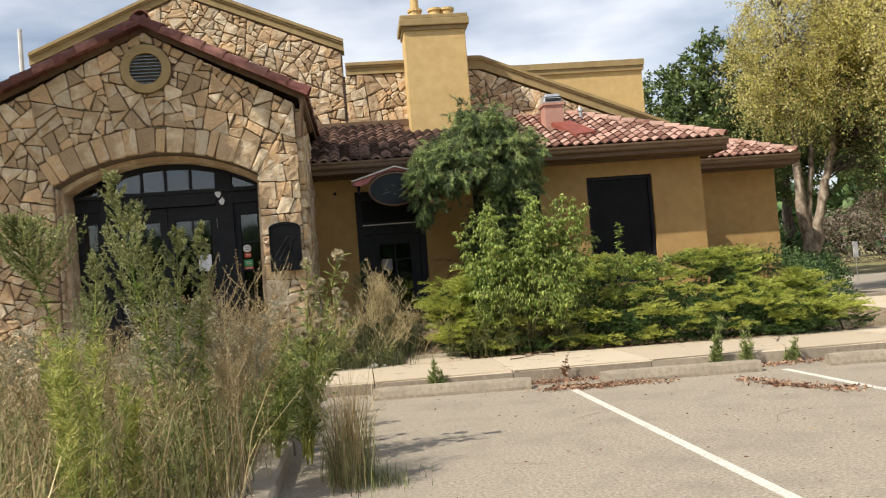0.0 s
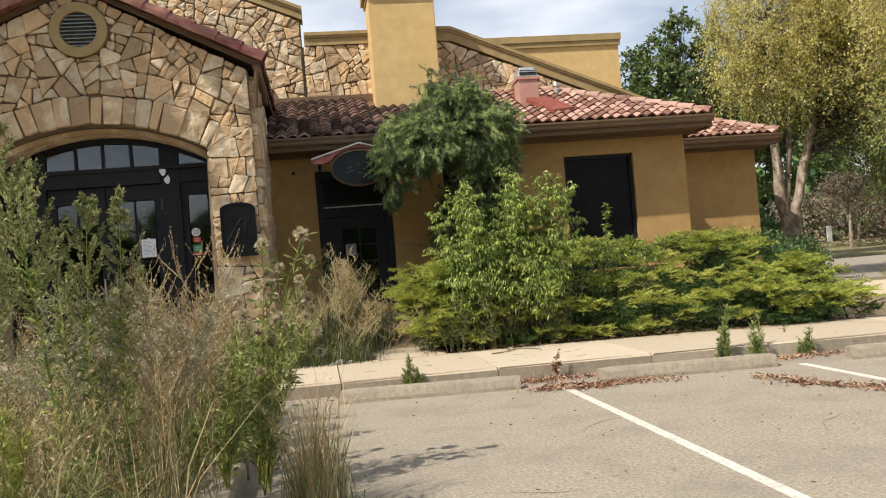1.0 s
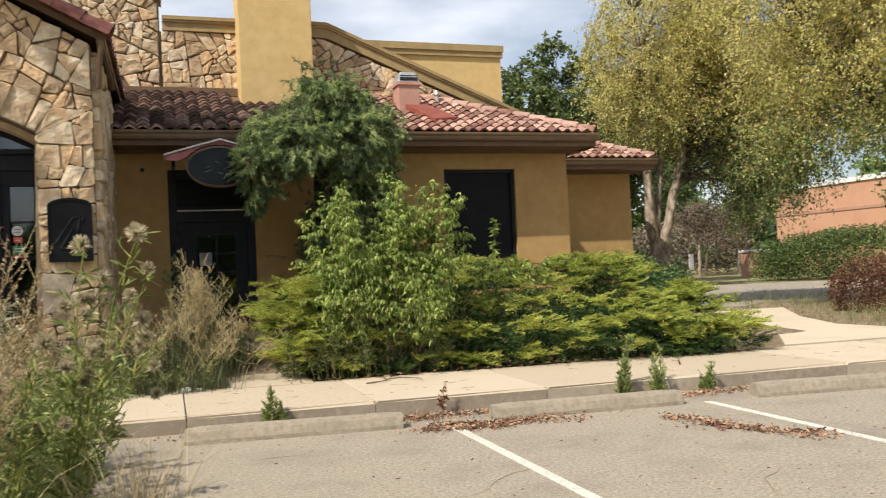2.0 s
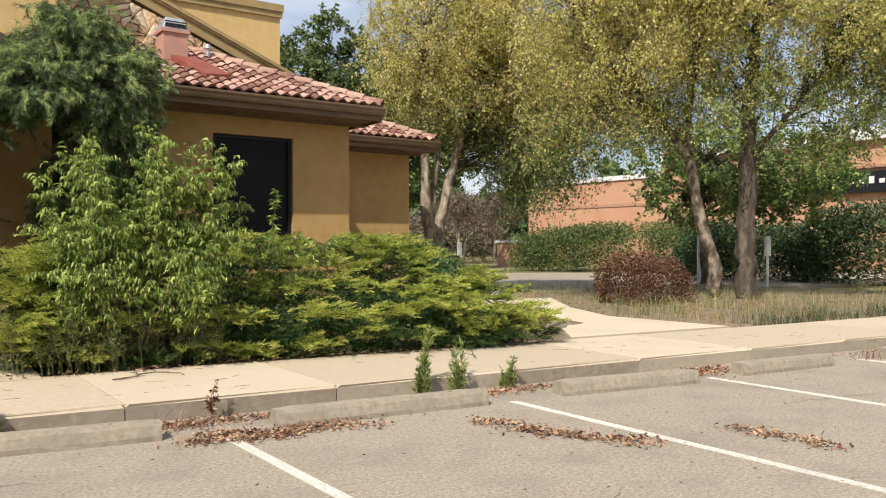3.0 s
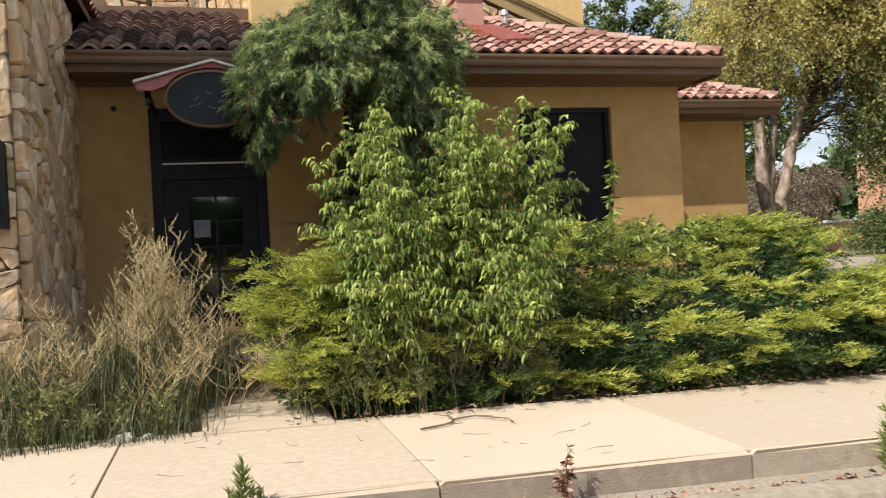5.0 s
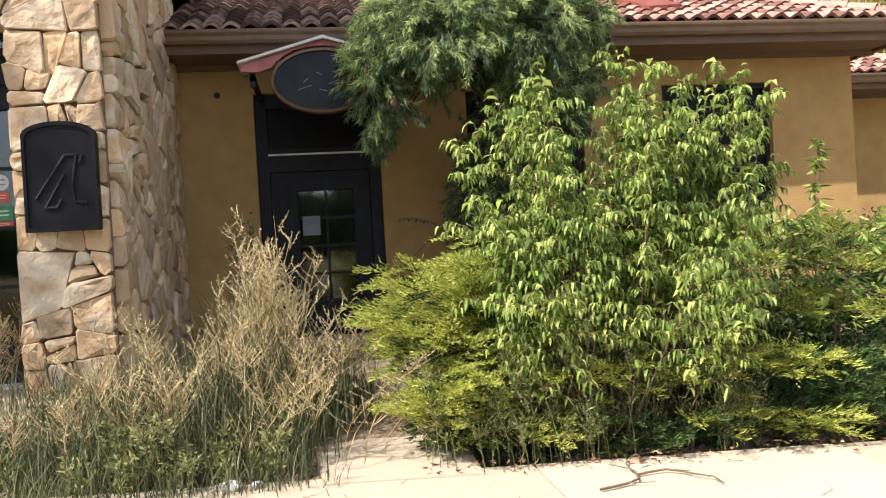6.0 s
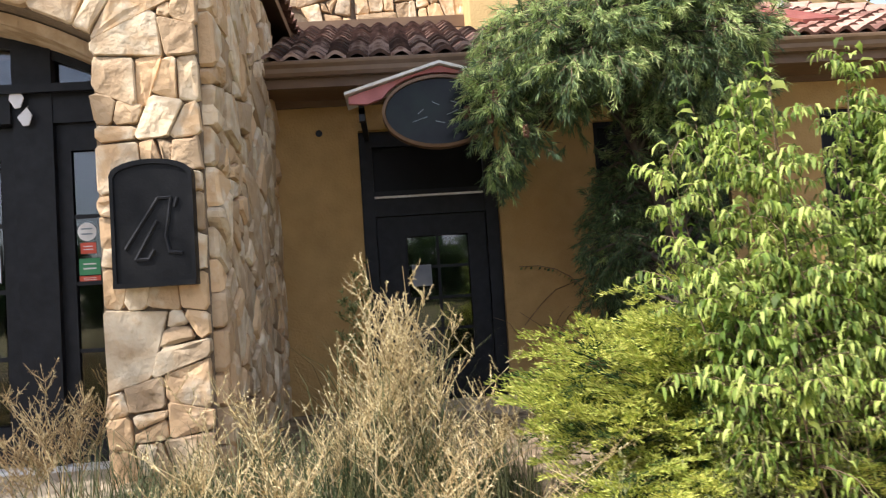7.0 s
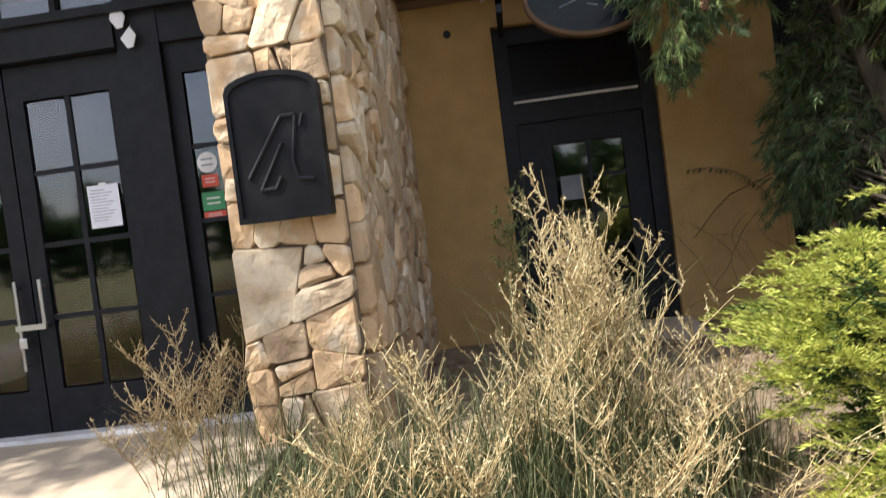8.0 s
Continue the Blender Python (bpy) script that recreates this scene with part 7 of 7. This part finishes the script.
# ---- pieces of paving, roofs and walls ----
def chamfered(outline, z0, z1, c):
    n = len(outline)
    cx, cy = sum(p[0] for p in outline) / n, sum(p[1] for p in outline) / n
    ins = []
    for x, y in outline:
        dx, dy = cx - x, cy - y
        ins.append((x + math.copysign(min(c, abs(dx)), dx), y + math.copysign(min(c, abs(dy)), dy)))
    vs = [(x, y, z0) for x, y in outline] + [(x, y, z1 - c) for x, y in outline] + [(x, y, z1) for x, y in ins]
    fs = [tuple(range(2 * n, 3 * n))]
    for k in (0, n):
        for i in range(n):
            j = (i + 1) % n
            fs.append((k + i, k + j, k + n + j, k + n + i))
    return vs, fs


def paving(name, shape, material, parent, top=None):
    """One paving piece; its upper face and arris may be of another surface than its soiled sides."""
    ob = mesh_ob(name, *shape, material, parent)
    if top:
        n = (len(shape[1]) - 1) // 2
        ob.data.materials.append(top)
        ob.data.polygons.foreach_set("material_index", [1] + [0] * n + [1] * n)
    return ob


prng = random.Random(4)
for a, b in SLABS:
    dz = prng.uniform(-0.004, 0.004)
    paving("slab", chamfered([(a, kerb_y(a) + 0.03), (b, kerb_y(b) + 0.03), (b, kerb_y(b) + 1.76), (a, kerb_y(a) + 1.76)], 0.1, 0.158 + dz, 0.004), CONCRETE, pavement)
x = JOINTS[0]
while x < JOINTS[-1]:
    b = x + 1.72
    dz = prng.uniform(-0.006, 0.004)
    o = prng.uniform(-0.008, 0.008)
    paving("kerb_stone", chamfered([(x + 0.005, kerb_y(x) + o), (b - 0.005, kerb_y(b) + o), (b - 0.005, kerb_y(b) + 0.153), (x + 0.005, kerb_y(x) + 0.153)], -0.1, 0.152 + dz, 0.022), KERB, kerb, top=CONCRETE)
    x = b
y = 1.0
while y < 10.0:
    b = min(y + 1.5, 10.15)
    o = prng.uniform(-0.012, 0.012)
    paving("kerb_stone", chamfered([(-0.82 + o, y + 0.006), (-0.64 + o, y + 0.006), (-0.64 + o, b - 0.006), (-0.82 + o, b - 0.006)], -0.1, 0.15 + prng.uniform(-0.015, 0.005), 0.025), KERB, island_kerb)
    y = b

for k in range(4):
    a = -6.98 + 1.55 * k
    paving("kerb_stone", chamfered([(a + 0.006, 0.9), (a + 1.544, 0.9), (a + 1.544, 1.08), (a + 0.006, 1.08)], -0.1, 0.145, 0.025), KERB, island_kerb)
for k in range(6):
    a = 1.1 + 1.5 * k
    paving("kerb_stone", chamfered([(-7.1, a + 0.006), (-6.92, a + 0.006), (-6.92, a + 1.494), (-7.1, a + 1.494)], -0.1, 0.145, 0.025), KERB, island_kerb)


# roof tiles
TW_ = 0.205


def tile_mesh(top, lip, w=TW_, length=0.4, high=0.05):
    """An S-shaped clay tile with a thick lower lip."""
    n = 12
    xs = [-w / 2 + w * i / (n - 1) for i in range(n)]
    def hz(x):
        return high * (0.5 + 0.5 * math.cos(2 * math.pi * x / w)) ** 0.7
    vs, fs = [], []
    for y, lift in ((0.0, 0.042), (length, 0.002)):
        vs += [(x, y, hz(x) + lift + 0.012) for x in xs]
    vs += [(x, 0.0, hz(x) + 0.018) for x in xs]
    vs += [(x, 0.1, hz(x) + 0.01) for x in xs]
    for i in range(n - 1):
        fs.append((i, i + 1, n + i + 1, n + i))
    lips = len(fs)
    for i in range(n - 1):
        fs.append((2 * n + i, 2 * n + i + 1, i + 1, i))
        fs.append((3 * n + i, 3 * n + i + 1, 2 * n + i + 1, 2 * n + i))
    me = bpy.data.meshes.new("tile")
    me.from_pydata(vs, [], fs)
    me.materials.append(top)
    me.materials.append(lip)
    me.polygons.foreach_set("material_index", [0] * lips + [1] * (len(fs) - lips))
    return me


def barrel_mesh(length, rad, taper=0.86):
    vs, fs, m = [], [], 9
    for y, s, lift in ((0.0, 1.0, 0.02), (length, taper, 0.0)):
        vs += [(rad * s * math.cos(t), y, rad * s * math.sin(t) + lift) for t in np.linspace(-0.25, math.pi + 0.25, m)]
    vs += [(rad * 0.84 * math.cos(t), 0.0, rad * 0.84 * math.sin(t) + 0.02) for t in np.linspace(-0.25, math.pi + 0.25, m)]
    for i in range(m - 1):
        fs.append((i + 1, i, m + i, m + i + 1))
        fs.append((i, i + 1, 2 * m + i + 1, 2 * m + i))
    me = bpy.data.meshes.new("barrel_tile")
    me.from_pydata(vs, [], fs)
    me.materials.append(TILE)
    return me


TILE_ME = tile_mesh(TILE, TILE_LIP_SHADE, high=0.055)
DARK_TILE_ME = tile_mesh(TILE_DARK, TILE_LIP, high=0.055)
UPPER_ME = tile_mesh(TILE_UP, TILE_LIP_SHADE, high=0.055)
UPPER_DARK_ME = tile_mesh(TILE_DARK_UP, TILE_LIP, high=0.055)


def laid(origin, u, s, jitter=0.0, seed=random.Random(9)):
    """Where a piece lies: at its origin, across along u and up along s, a little askew."""
    u, s = Vector(u).normalized(), Vector(s).normalized()
    n = u.cross(s).normalized()
    m = Matrix((u, s, n)).transposed().to_4x4()
    m.translation = Vector(origin)
    if jitter:
        m = m @ pose(seed.gauss(0, 0.004), seed.gauss(0, 0.006), seed.gauss(0, 0.002), seed.gauss(0, 0.6), 0, seed.gauss(0, 0.9))
    return m


def place(name, me, origin, u, s, parent, jitter=0.0):
    ob = new(name, me)
    ob.parent = parent
    ob.matrix_world = laid(origin, u, s, jitter)
    return ob


def place_joined(name, me, matrices, parent):
    """Many alike pieces too far up to tell apart, as one mesh."""
    co = [v.co for v in me.vertices]
    polys = [tuple(p.vertices) for p in me.polygons]
    vs = [m @ c for m in matrices for c in co]
    fs = [tuple(i + k * len(co) for i in p) for k in range(len(matrices)) for p in polys]
    ob = mesh_ob(name, vs, fs, me.materials[0], parent)
    ob.data.materials.append(me.materials[1])
    ob.data.polygons.foreach_set("material_index", [p.material_index for p in me.polygons] * len(matrices))
    return tagged(ob, kind="stuff")


def tile_slope(parent, x0, x1, y0, z0, run, keep, weathered=-9):
    """Rows of tiles up a slope that faces -y; left of x = weathered they are dark brown."""
    step = 0.25 / math.sqrt(1 + SLOPE ** 2)
    cols = int((x1 - x0) / TW_)
    j = 0
    rest = {UPPER_ME: [], UPPER_DARK_ME: []}
    while j * step < run - 0.1:
        y = y0 - 0.05 + j * step
        for i in range(cols):
            x = x0 + TW_ / 2 + i * TW_
            if keep(x, y + 0.1):
                where = ((x, y, z0 + SLOPE * (y - y0) + 0.006), (1, 0, 0), (0, 1, SLOPE))
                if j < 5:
                    place("tile", DARK_TILE_ME if x < weathered else TILE_ME, *where, parent, 1.0)
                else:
                    rest[UPPER_DARK_ME if x < weathered else UPPER_ME].append(laid(*where, 1.0))
        j += 1
    for me, matrices in rest.items():
        if matrices:
            place_joined("upper_tiles", me, matrices, parent)


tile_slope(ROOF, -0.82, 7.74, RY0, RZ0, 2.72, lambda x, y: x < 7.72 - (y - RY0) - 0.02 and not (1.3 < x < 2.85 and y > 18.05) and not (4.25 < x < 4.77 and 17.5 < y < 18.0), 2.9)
WING = thing("roof_wing", "small hipped red clay tiled roof over the corner wing", "roof", kind="structure")
tile_slope(WING, 7.6, 10.97, 19.18, 3.71, 1.35, lambda x, y: x < 10.95 - (y - 19.18) - 0.02)
HIP_ME = barrel_mesh(0.42, 0.1)
for parent, c0, c1 in ((ROOF, Vector((7.7, RY0 + 0.02, RZ0 + 0.05)), Vector((5.0, 18.9, RZ0 + SLOPE * 2.72 + 0.05))), (WING, Vector((10.93, 19.2, 3.76)), Vector((9.6, 20.53, 3.71 + SLOPE * 1.35 + 0.05)))):
    d = c1 - c0
    for k in range(int(d.length / 0.34)):
        p = c0 + d.normalized() * 0.34 * k
        side_ = d.cross(Vector((0, 0, 1))).normalized()
        place("hip_tile", HIP_ME, p, side_, d, parent, 1.0)
part("flashing", boxes((-0.82, 1.4, 18.76, 18.86, RZ0 + SLOPE * 2.6 + 0.0, RZ0 + SLOPE * 2.72 + 0.1)), FASCIA, ROOF, "brown metal flashing strip")

GROOF = thing("roof_gable", "red clay barrel tiles along the gable's rakes", "roof", kind="structure")
RAKE_ME = barrel_mesh(0.5, 0.15, 0.84)
RAKE_ME.materials[0] = TILE_RAKE
for a, b in (((-0.66, 4.58), (-3.21, 5.87)), ((-6.2, 4.56), (-3.21, 5.87))):
    p, q = Vector((a[0], 13.72, a[1])), Vector((b[0], 13.72, b[1]))
    d = q - p
    for k in range(int(d.length / 0.37) + 1):
        place("rake_tile", RAKE_ME, p + d.normalized() * (0.37 * k - 0.05), (0, 1, 0) if d.x < 0 else (0, -1, 0), d, GROOF, 1.0)
d = Vector((-2.55, 0, 1.36))
for k in range(23):
    for j in range(2):
        y = 14.0 + TW_ * k
        place("tile", TILE_ME, Vector((-0.66, y, 4.62)) + d.normalized() * 0.33 * j, (0, 1, 0), d, GROOF, 1.0)
place("ridge_tile", RAKE_ME, (-3.21, 13.66, 5.95), (1, 0, 0), (0, 1, 0), GROOF)


# fieldstone facing
def clipped(poly, nx, nz, d):
    out = []
    for i in range(len(poly)):
        p, q = poly[i], poly[(i + 1) % len(poly)]
        a, b = p[0] * nx + p[1] * nz - d, q[0] * nx + q[1] * nz - d
        if a <= 0:
            out.append(p)
        if (a < 0 < b) or (b < 0 < a):
            t = a / (a - b)
            out.append((p[0] + (q[0] - p[0]) * t, p[1] + (q[1] - p[1]) * t))
    return out


def stone_ob(poly, o, u, v, n, parent, rs, thick, worn=0.012):
    """One faced stone: a ragged outline, chamfered and slightly domed."""
    if len(poly) < 3:
        return
    area = abs(sum(poly[i][0] * poly[(i + 1) % len(poly)][1] - poly[(i + 1) % len(poly)][0] * poly[i][1] for i in range(len(poly)))) / 2
    if area < 0.003:
        return
    ring = []
    m = len(poly)
    for i in range(m):
        a, p, b = poly[i - 1], poly[i], poly[(i + 1) % m]
        for q in (a, b):
            L = math.hypot(q[0] - p[0], q[1] - p[1])
            t = min(0.3, 0.026 / max(L, 1e-6)) * rs.uniform(0.4, 1.3)
            ring.append((p[0] + (q[0] - p[0]) * t + rs.gauss(0, 0.007), p[1] + (q[1] - p[1]) * t + rs.gauss(0, 0.007)))
    cx, cy = sum(p[0] for p in ring) / len(ring), sum(p[1] for p in ring) / len(ring)
    h = thick * rs.uniform(0.65, 1.15)
    tx, ty = rs.gauss(0, 0.03), rs.gauss(0, 0.03)
    k = len(ring)
    size = math.sqrt(area)
    loc = [(p[0], p[1], -0.01) for p in ring] + [(p[0], p[1], h - 0.85 * worn + tx * (p[0] - cx) + ty * (p[1] - cy)) for p in ring]
    for p in ring:
        f = 1 - min(0.4, worn / size * rs.uniform(0.6, 2.2))
        loc.append((cx + (p[0] - cx) * f, cy + (p[1] - cy) * f, h + tx * (p[0] - cx) + ty * (p[1] - cy) + rs.gauss(0, 0.003)))
    for p in ring[::2]:
        loc.append((cx + (p[0] - cx) * rs.uniform(0.3, 0.6), cy + (p[1] - cy) * rs.uniform(0.3, 0.6), h + 0.004 + rs.gauss(0, 0.006)))
    c0 = len(loc)
    loc.append((cx + rs.gauss(0, 0.02), cy + rs.gauss(0, 0.02), h + rs.uniform(0.0, 0.012)))
    fs = []
    for base in (0, k):
        for i in range(k):
            j = (i + 1) % k
            fs.append((base + i, base + j, base + k + j, base + k + i))
    half = k // 2
    for i in range(half):
        j = (i + 1) % half
        a, b, c = 2 * k + 2 * i, 2 * k + 2 * i + 1, 2 * k + (2 * i + 2) % k
        fs += [(a, b, 3 * k + i), (b, c, 3 * k + j, 3 * k + i), (3 * k + i, 3 * k + j, c0)]
    o, u, v, n = (np.array(q, float) for q in (o, u, v, n))
    vs = [tuple(o + u * p[0] + v * p[1] + n * p[2]) for p in loc]
    if np.dot(np.cross(u, v), n) < 0:
        fs = [f[::-1] for f in fs]
    mesh_ob("stone", vs, fs, STONE, parent)


def fieldstones(parent, outline, o, u, v, n, seed, small=0.03, large=0.11, keep=None, cut=None, gap=0.006, thick=0.06, worn=0.014, square=False):
    """Angular flat stones that fill a convex outline: the outline is broken again and again by skewed lines."""
    rs = random.Random(seed)

    def area(p):
        return abs(sum(p[i][0] * p[(i + 1) % len(p)][1] - p[(i + 1) % len(p)][0] * p[i][1] for i in range(len(p)))) / 2

    todo, done = [list(outline)], []
    while todo:
        p = todo.pop()
        if len(p) < 3:
            continue
        if area(p) < small + (large - small) * rs.random() ** 1.5 * (2.0 if rs.random() < 0.12 else 1.0):
            done.append(p)
            continue
        best, ang = 0, 0.0
        for i in range(len(p)):
            for j in range(i):
                L = math.hypot(p[i][0] - p[j][0], p[i][1] - p[j][1])
                if L > best:
                    best, ang = L, math.atan2(p[i][1] - p[j][1], p[i][0] - p[j][0])
        top = None
        for trial in range(9):
            t = ang + rs.gauss(0, 0.5)
            if square:
                t = round(ang / (math.pi / 2)) * math.pi / 2 + rs.gauss(0, 0.27)
            nx, nz = math.cos(t), math.sin(t)
            ds = [q[0] * nx + q[1] * nz for q in p]
            d = min(ds) + (max(ds) - min(ds)) * rs.uniform(0.3, 0.7)
            score = 9.0
            for piece in (clipped(p, nx, nz, d), clipped(p, -nx, -nz, -d)):
                if len(piece) < 3:
                    score = -1.0
                    break
                per = sum(math.hypot(piece[i][0] - piece[i - 1][0], piece[i][1] - piece[i - 1][1]) for i in range(len(piece)))
                score = min(score, area(piece) / max(per * per, 1e-9) * (0.6 if len(piece) == 3 else 1.0) * rs.uniform(0.8, 1.2))
            if top is None or score > top[0]:
                top = (score, nx, nz, d)
        nx, nz, d = top[1:]
        todo += [clipped(p, nx, nz, d), clipped(p, -nx, -nz, -d)]
    for p in done:
        cx, cz = sum(q[0] for q in p) / len(p), sum(q[1] for q in p) / len(p)
        if keep and not keep(cx, cz):
            continue
        poly = p
        for i in range(len(p)):
            a, b = p[i], p[(i + 1) % len(p)]
            ex, ez = b[0] - a[0], b[1] - a[1]
            L = math.hypot(ex, ez)
            if L < 1e-5:
                continue
            nx, nz = ez / L, -ex / L
            if (cx - a[0]) * nx + (cz - a[1]) * nz > 0:
                nx, nz = -nx, -nz
            poly = clipped(poly, nx, nz, a[0] * nx + a[1] * nz - gap * rs.uniform(0.6, 1.5))
            if len(poly) < 3:
                break
        for nx, nz, d in (cut(cx, cz) if cut else ()):
            poly = clipped(poly, nx, nz, d) if len(poly) > 2 else poly
        clean = [q for i, q in enumerate(poly) if math.hypot(q[0] - poly[i - 1][0], q[1] - poly[i - 1][1]) > 0.012]
        stone_ob(clean, o, u, v, n, parent, rs, thick, worn)


RING = 0.4
A_END = math.asin(HALF / RAD)


def vent_cut(x, z):
    dx, dz = x - VX, z - VZ
    L = max(math.hypot(dx, dz), 0.01)
    if L > 1.2:
        return []
    nx, nz = -dx / L, -dz / L
    return [(nx, nz, nx * (VX - nx * 0.41) + nz * (VZ - nz * 0.41))]


def outside(poly, th, sign):
    """The part of a face on one side of the ray from the arch's centre at the angle th."""
    nx, nz = sign * math.cos(th), -sign * math.sin(th)
    return clipped(poly, nx, nz, nx * ARC_C + nz * ARC_Z)


FACE = [(GX0, 0.3), (GX1, 0.3), (GX1, 4.47), (GA[0], GA[1] + 0.01), (GX0, 4.49)]
CUTS = [-A_END, -0.36, -0.17, 0.05, 0.22, 0.4, A_END]
for k, (t0, t1) in enumerate(zip(CUTS, CUTS[1:])):
    sector = outside(outside(FACE, t1, 1), t0, -1)
    sector = clipped(sector, 0, -1, -(ARC_Z + 0.5))
    for th in np.linspace(t0 + 0.04, t1 - 0.04, 2):
        nx, nz = -math.sin(th), -math.cos(th)
        sector = clipped(sector, nx, nz, nx * (ARC_C - nx * (RAD + RING)) + nz * (ARC_Z - nz * (RAD + RING)))
    fieldstones(GABLE, sector, (0, 13.84, 0), (1, 0, 0), (0, 0, 1), (0, -1, 0), 141 + k, 0.022, 0.12, lambda x, z: math.hypot(x - VX, z - VZ) > 0.22, vent_cut)
right_side = clipped(outside(FACE, A_END, -1), -1, 0, -ARC_R)
left_side = clipped(outside(FACE, -A_END, 1), 1, 0, ARC_L)
fieldstones(GABLE, right_side, (0, 13.84, 0), (1, 0, 0), (0, 0, 1), (0, -1, 0), 48, 0.03, 0.13, gap=0.0035, thick=0.055, worn=0.01, square=True)
fieldstones(GABLE, left_side, (0, 13.84, 0), (1, 0, 0), (0, 0, 1), (0, -1, 0), 46, 0.022, 0.1)
rs = random.Random(31)
k, t = 0, -A_END
while t < A_END - 0.02:
    t1 = min(t + rs.uniform(0.045, 0.1), A_END)
    if A_END - t1 < 0.04:
        t1 = A_END
    g0, r1 = 0.011 / RAD, RAD + RING * rs.uniform(0.98, 1.1)
    poly = [(ARC_C + r_ * math.sin(q), ARC_Z + r_ * math.cos(q)) for q, r_ in ((t + g0 / 2, RAD + 0.005), (t1 - g0 / 2, RAD + 0.005), (t1 - g0 / 2, r1), (t + g0 / 2, r1))]
    stone_ob(poly, (0, 13.84, 0), (1, 0, 0), (0, 0, 1), (0, -1, 0), GABLE, rs, 0.075)
    t = t1
PIER = thing("wall_pier", "tan fieldstone flank of the gable porch", "wall", kind="structure")
fieldstones(PIER, [(13.86, 0.3), (16.84, 0.3), (16.84, 4.4), (13.86, 4.4)], (GX1, 0, 0), (0, 1, 0), (0, 0, 1), (1, 0, 0), 22, 0.05, 0.17, gap=0.005, thick=0.09, worn=0.03)
fieldstones(PIER, [(13.86, 0.3), (14.48, 0.3), (14.48, 3.3), (13.86, 3.3)], (ARC_L, 0, 0), (0, 1, 0), (0, 0, 1), (1, 0, 0), 23, 0.03, 0.1, thick=0.03)
fieldstones(UPPER, [(-6.75, 5.2), (-0.02, 5.0), (-0.02, 6.7), (-3.5, 8.15), (-6.75, 6.75)], (0, UY, 0), (1, 0, 0), (0, 0, 1), (0, -1, 0), 24, 0.022, 0.1, lambda x, z: z > 7.2 - 0.62 * abs(x + 3.9))
fieldstones(UPPER, [(0.02, 4.98), (1.44, 4.98), (1.44, 6.16), (0.02, 6.16)], (0, UY + 0.02, 0), (1, 0, 0), (0, 0, 1), (0, -1, 0), 25, 0.022, 0.11)
fieldstones(UPPER, [(2.74, 4.95), (6.1, 4.9), (3.15, 6.12), (2.74, 6.14)], (0, UY + 0.02, 0), (1, 0, 0), (0, 0, 1), (0, -1, 0), 26, 0.022, 0.11)
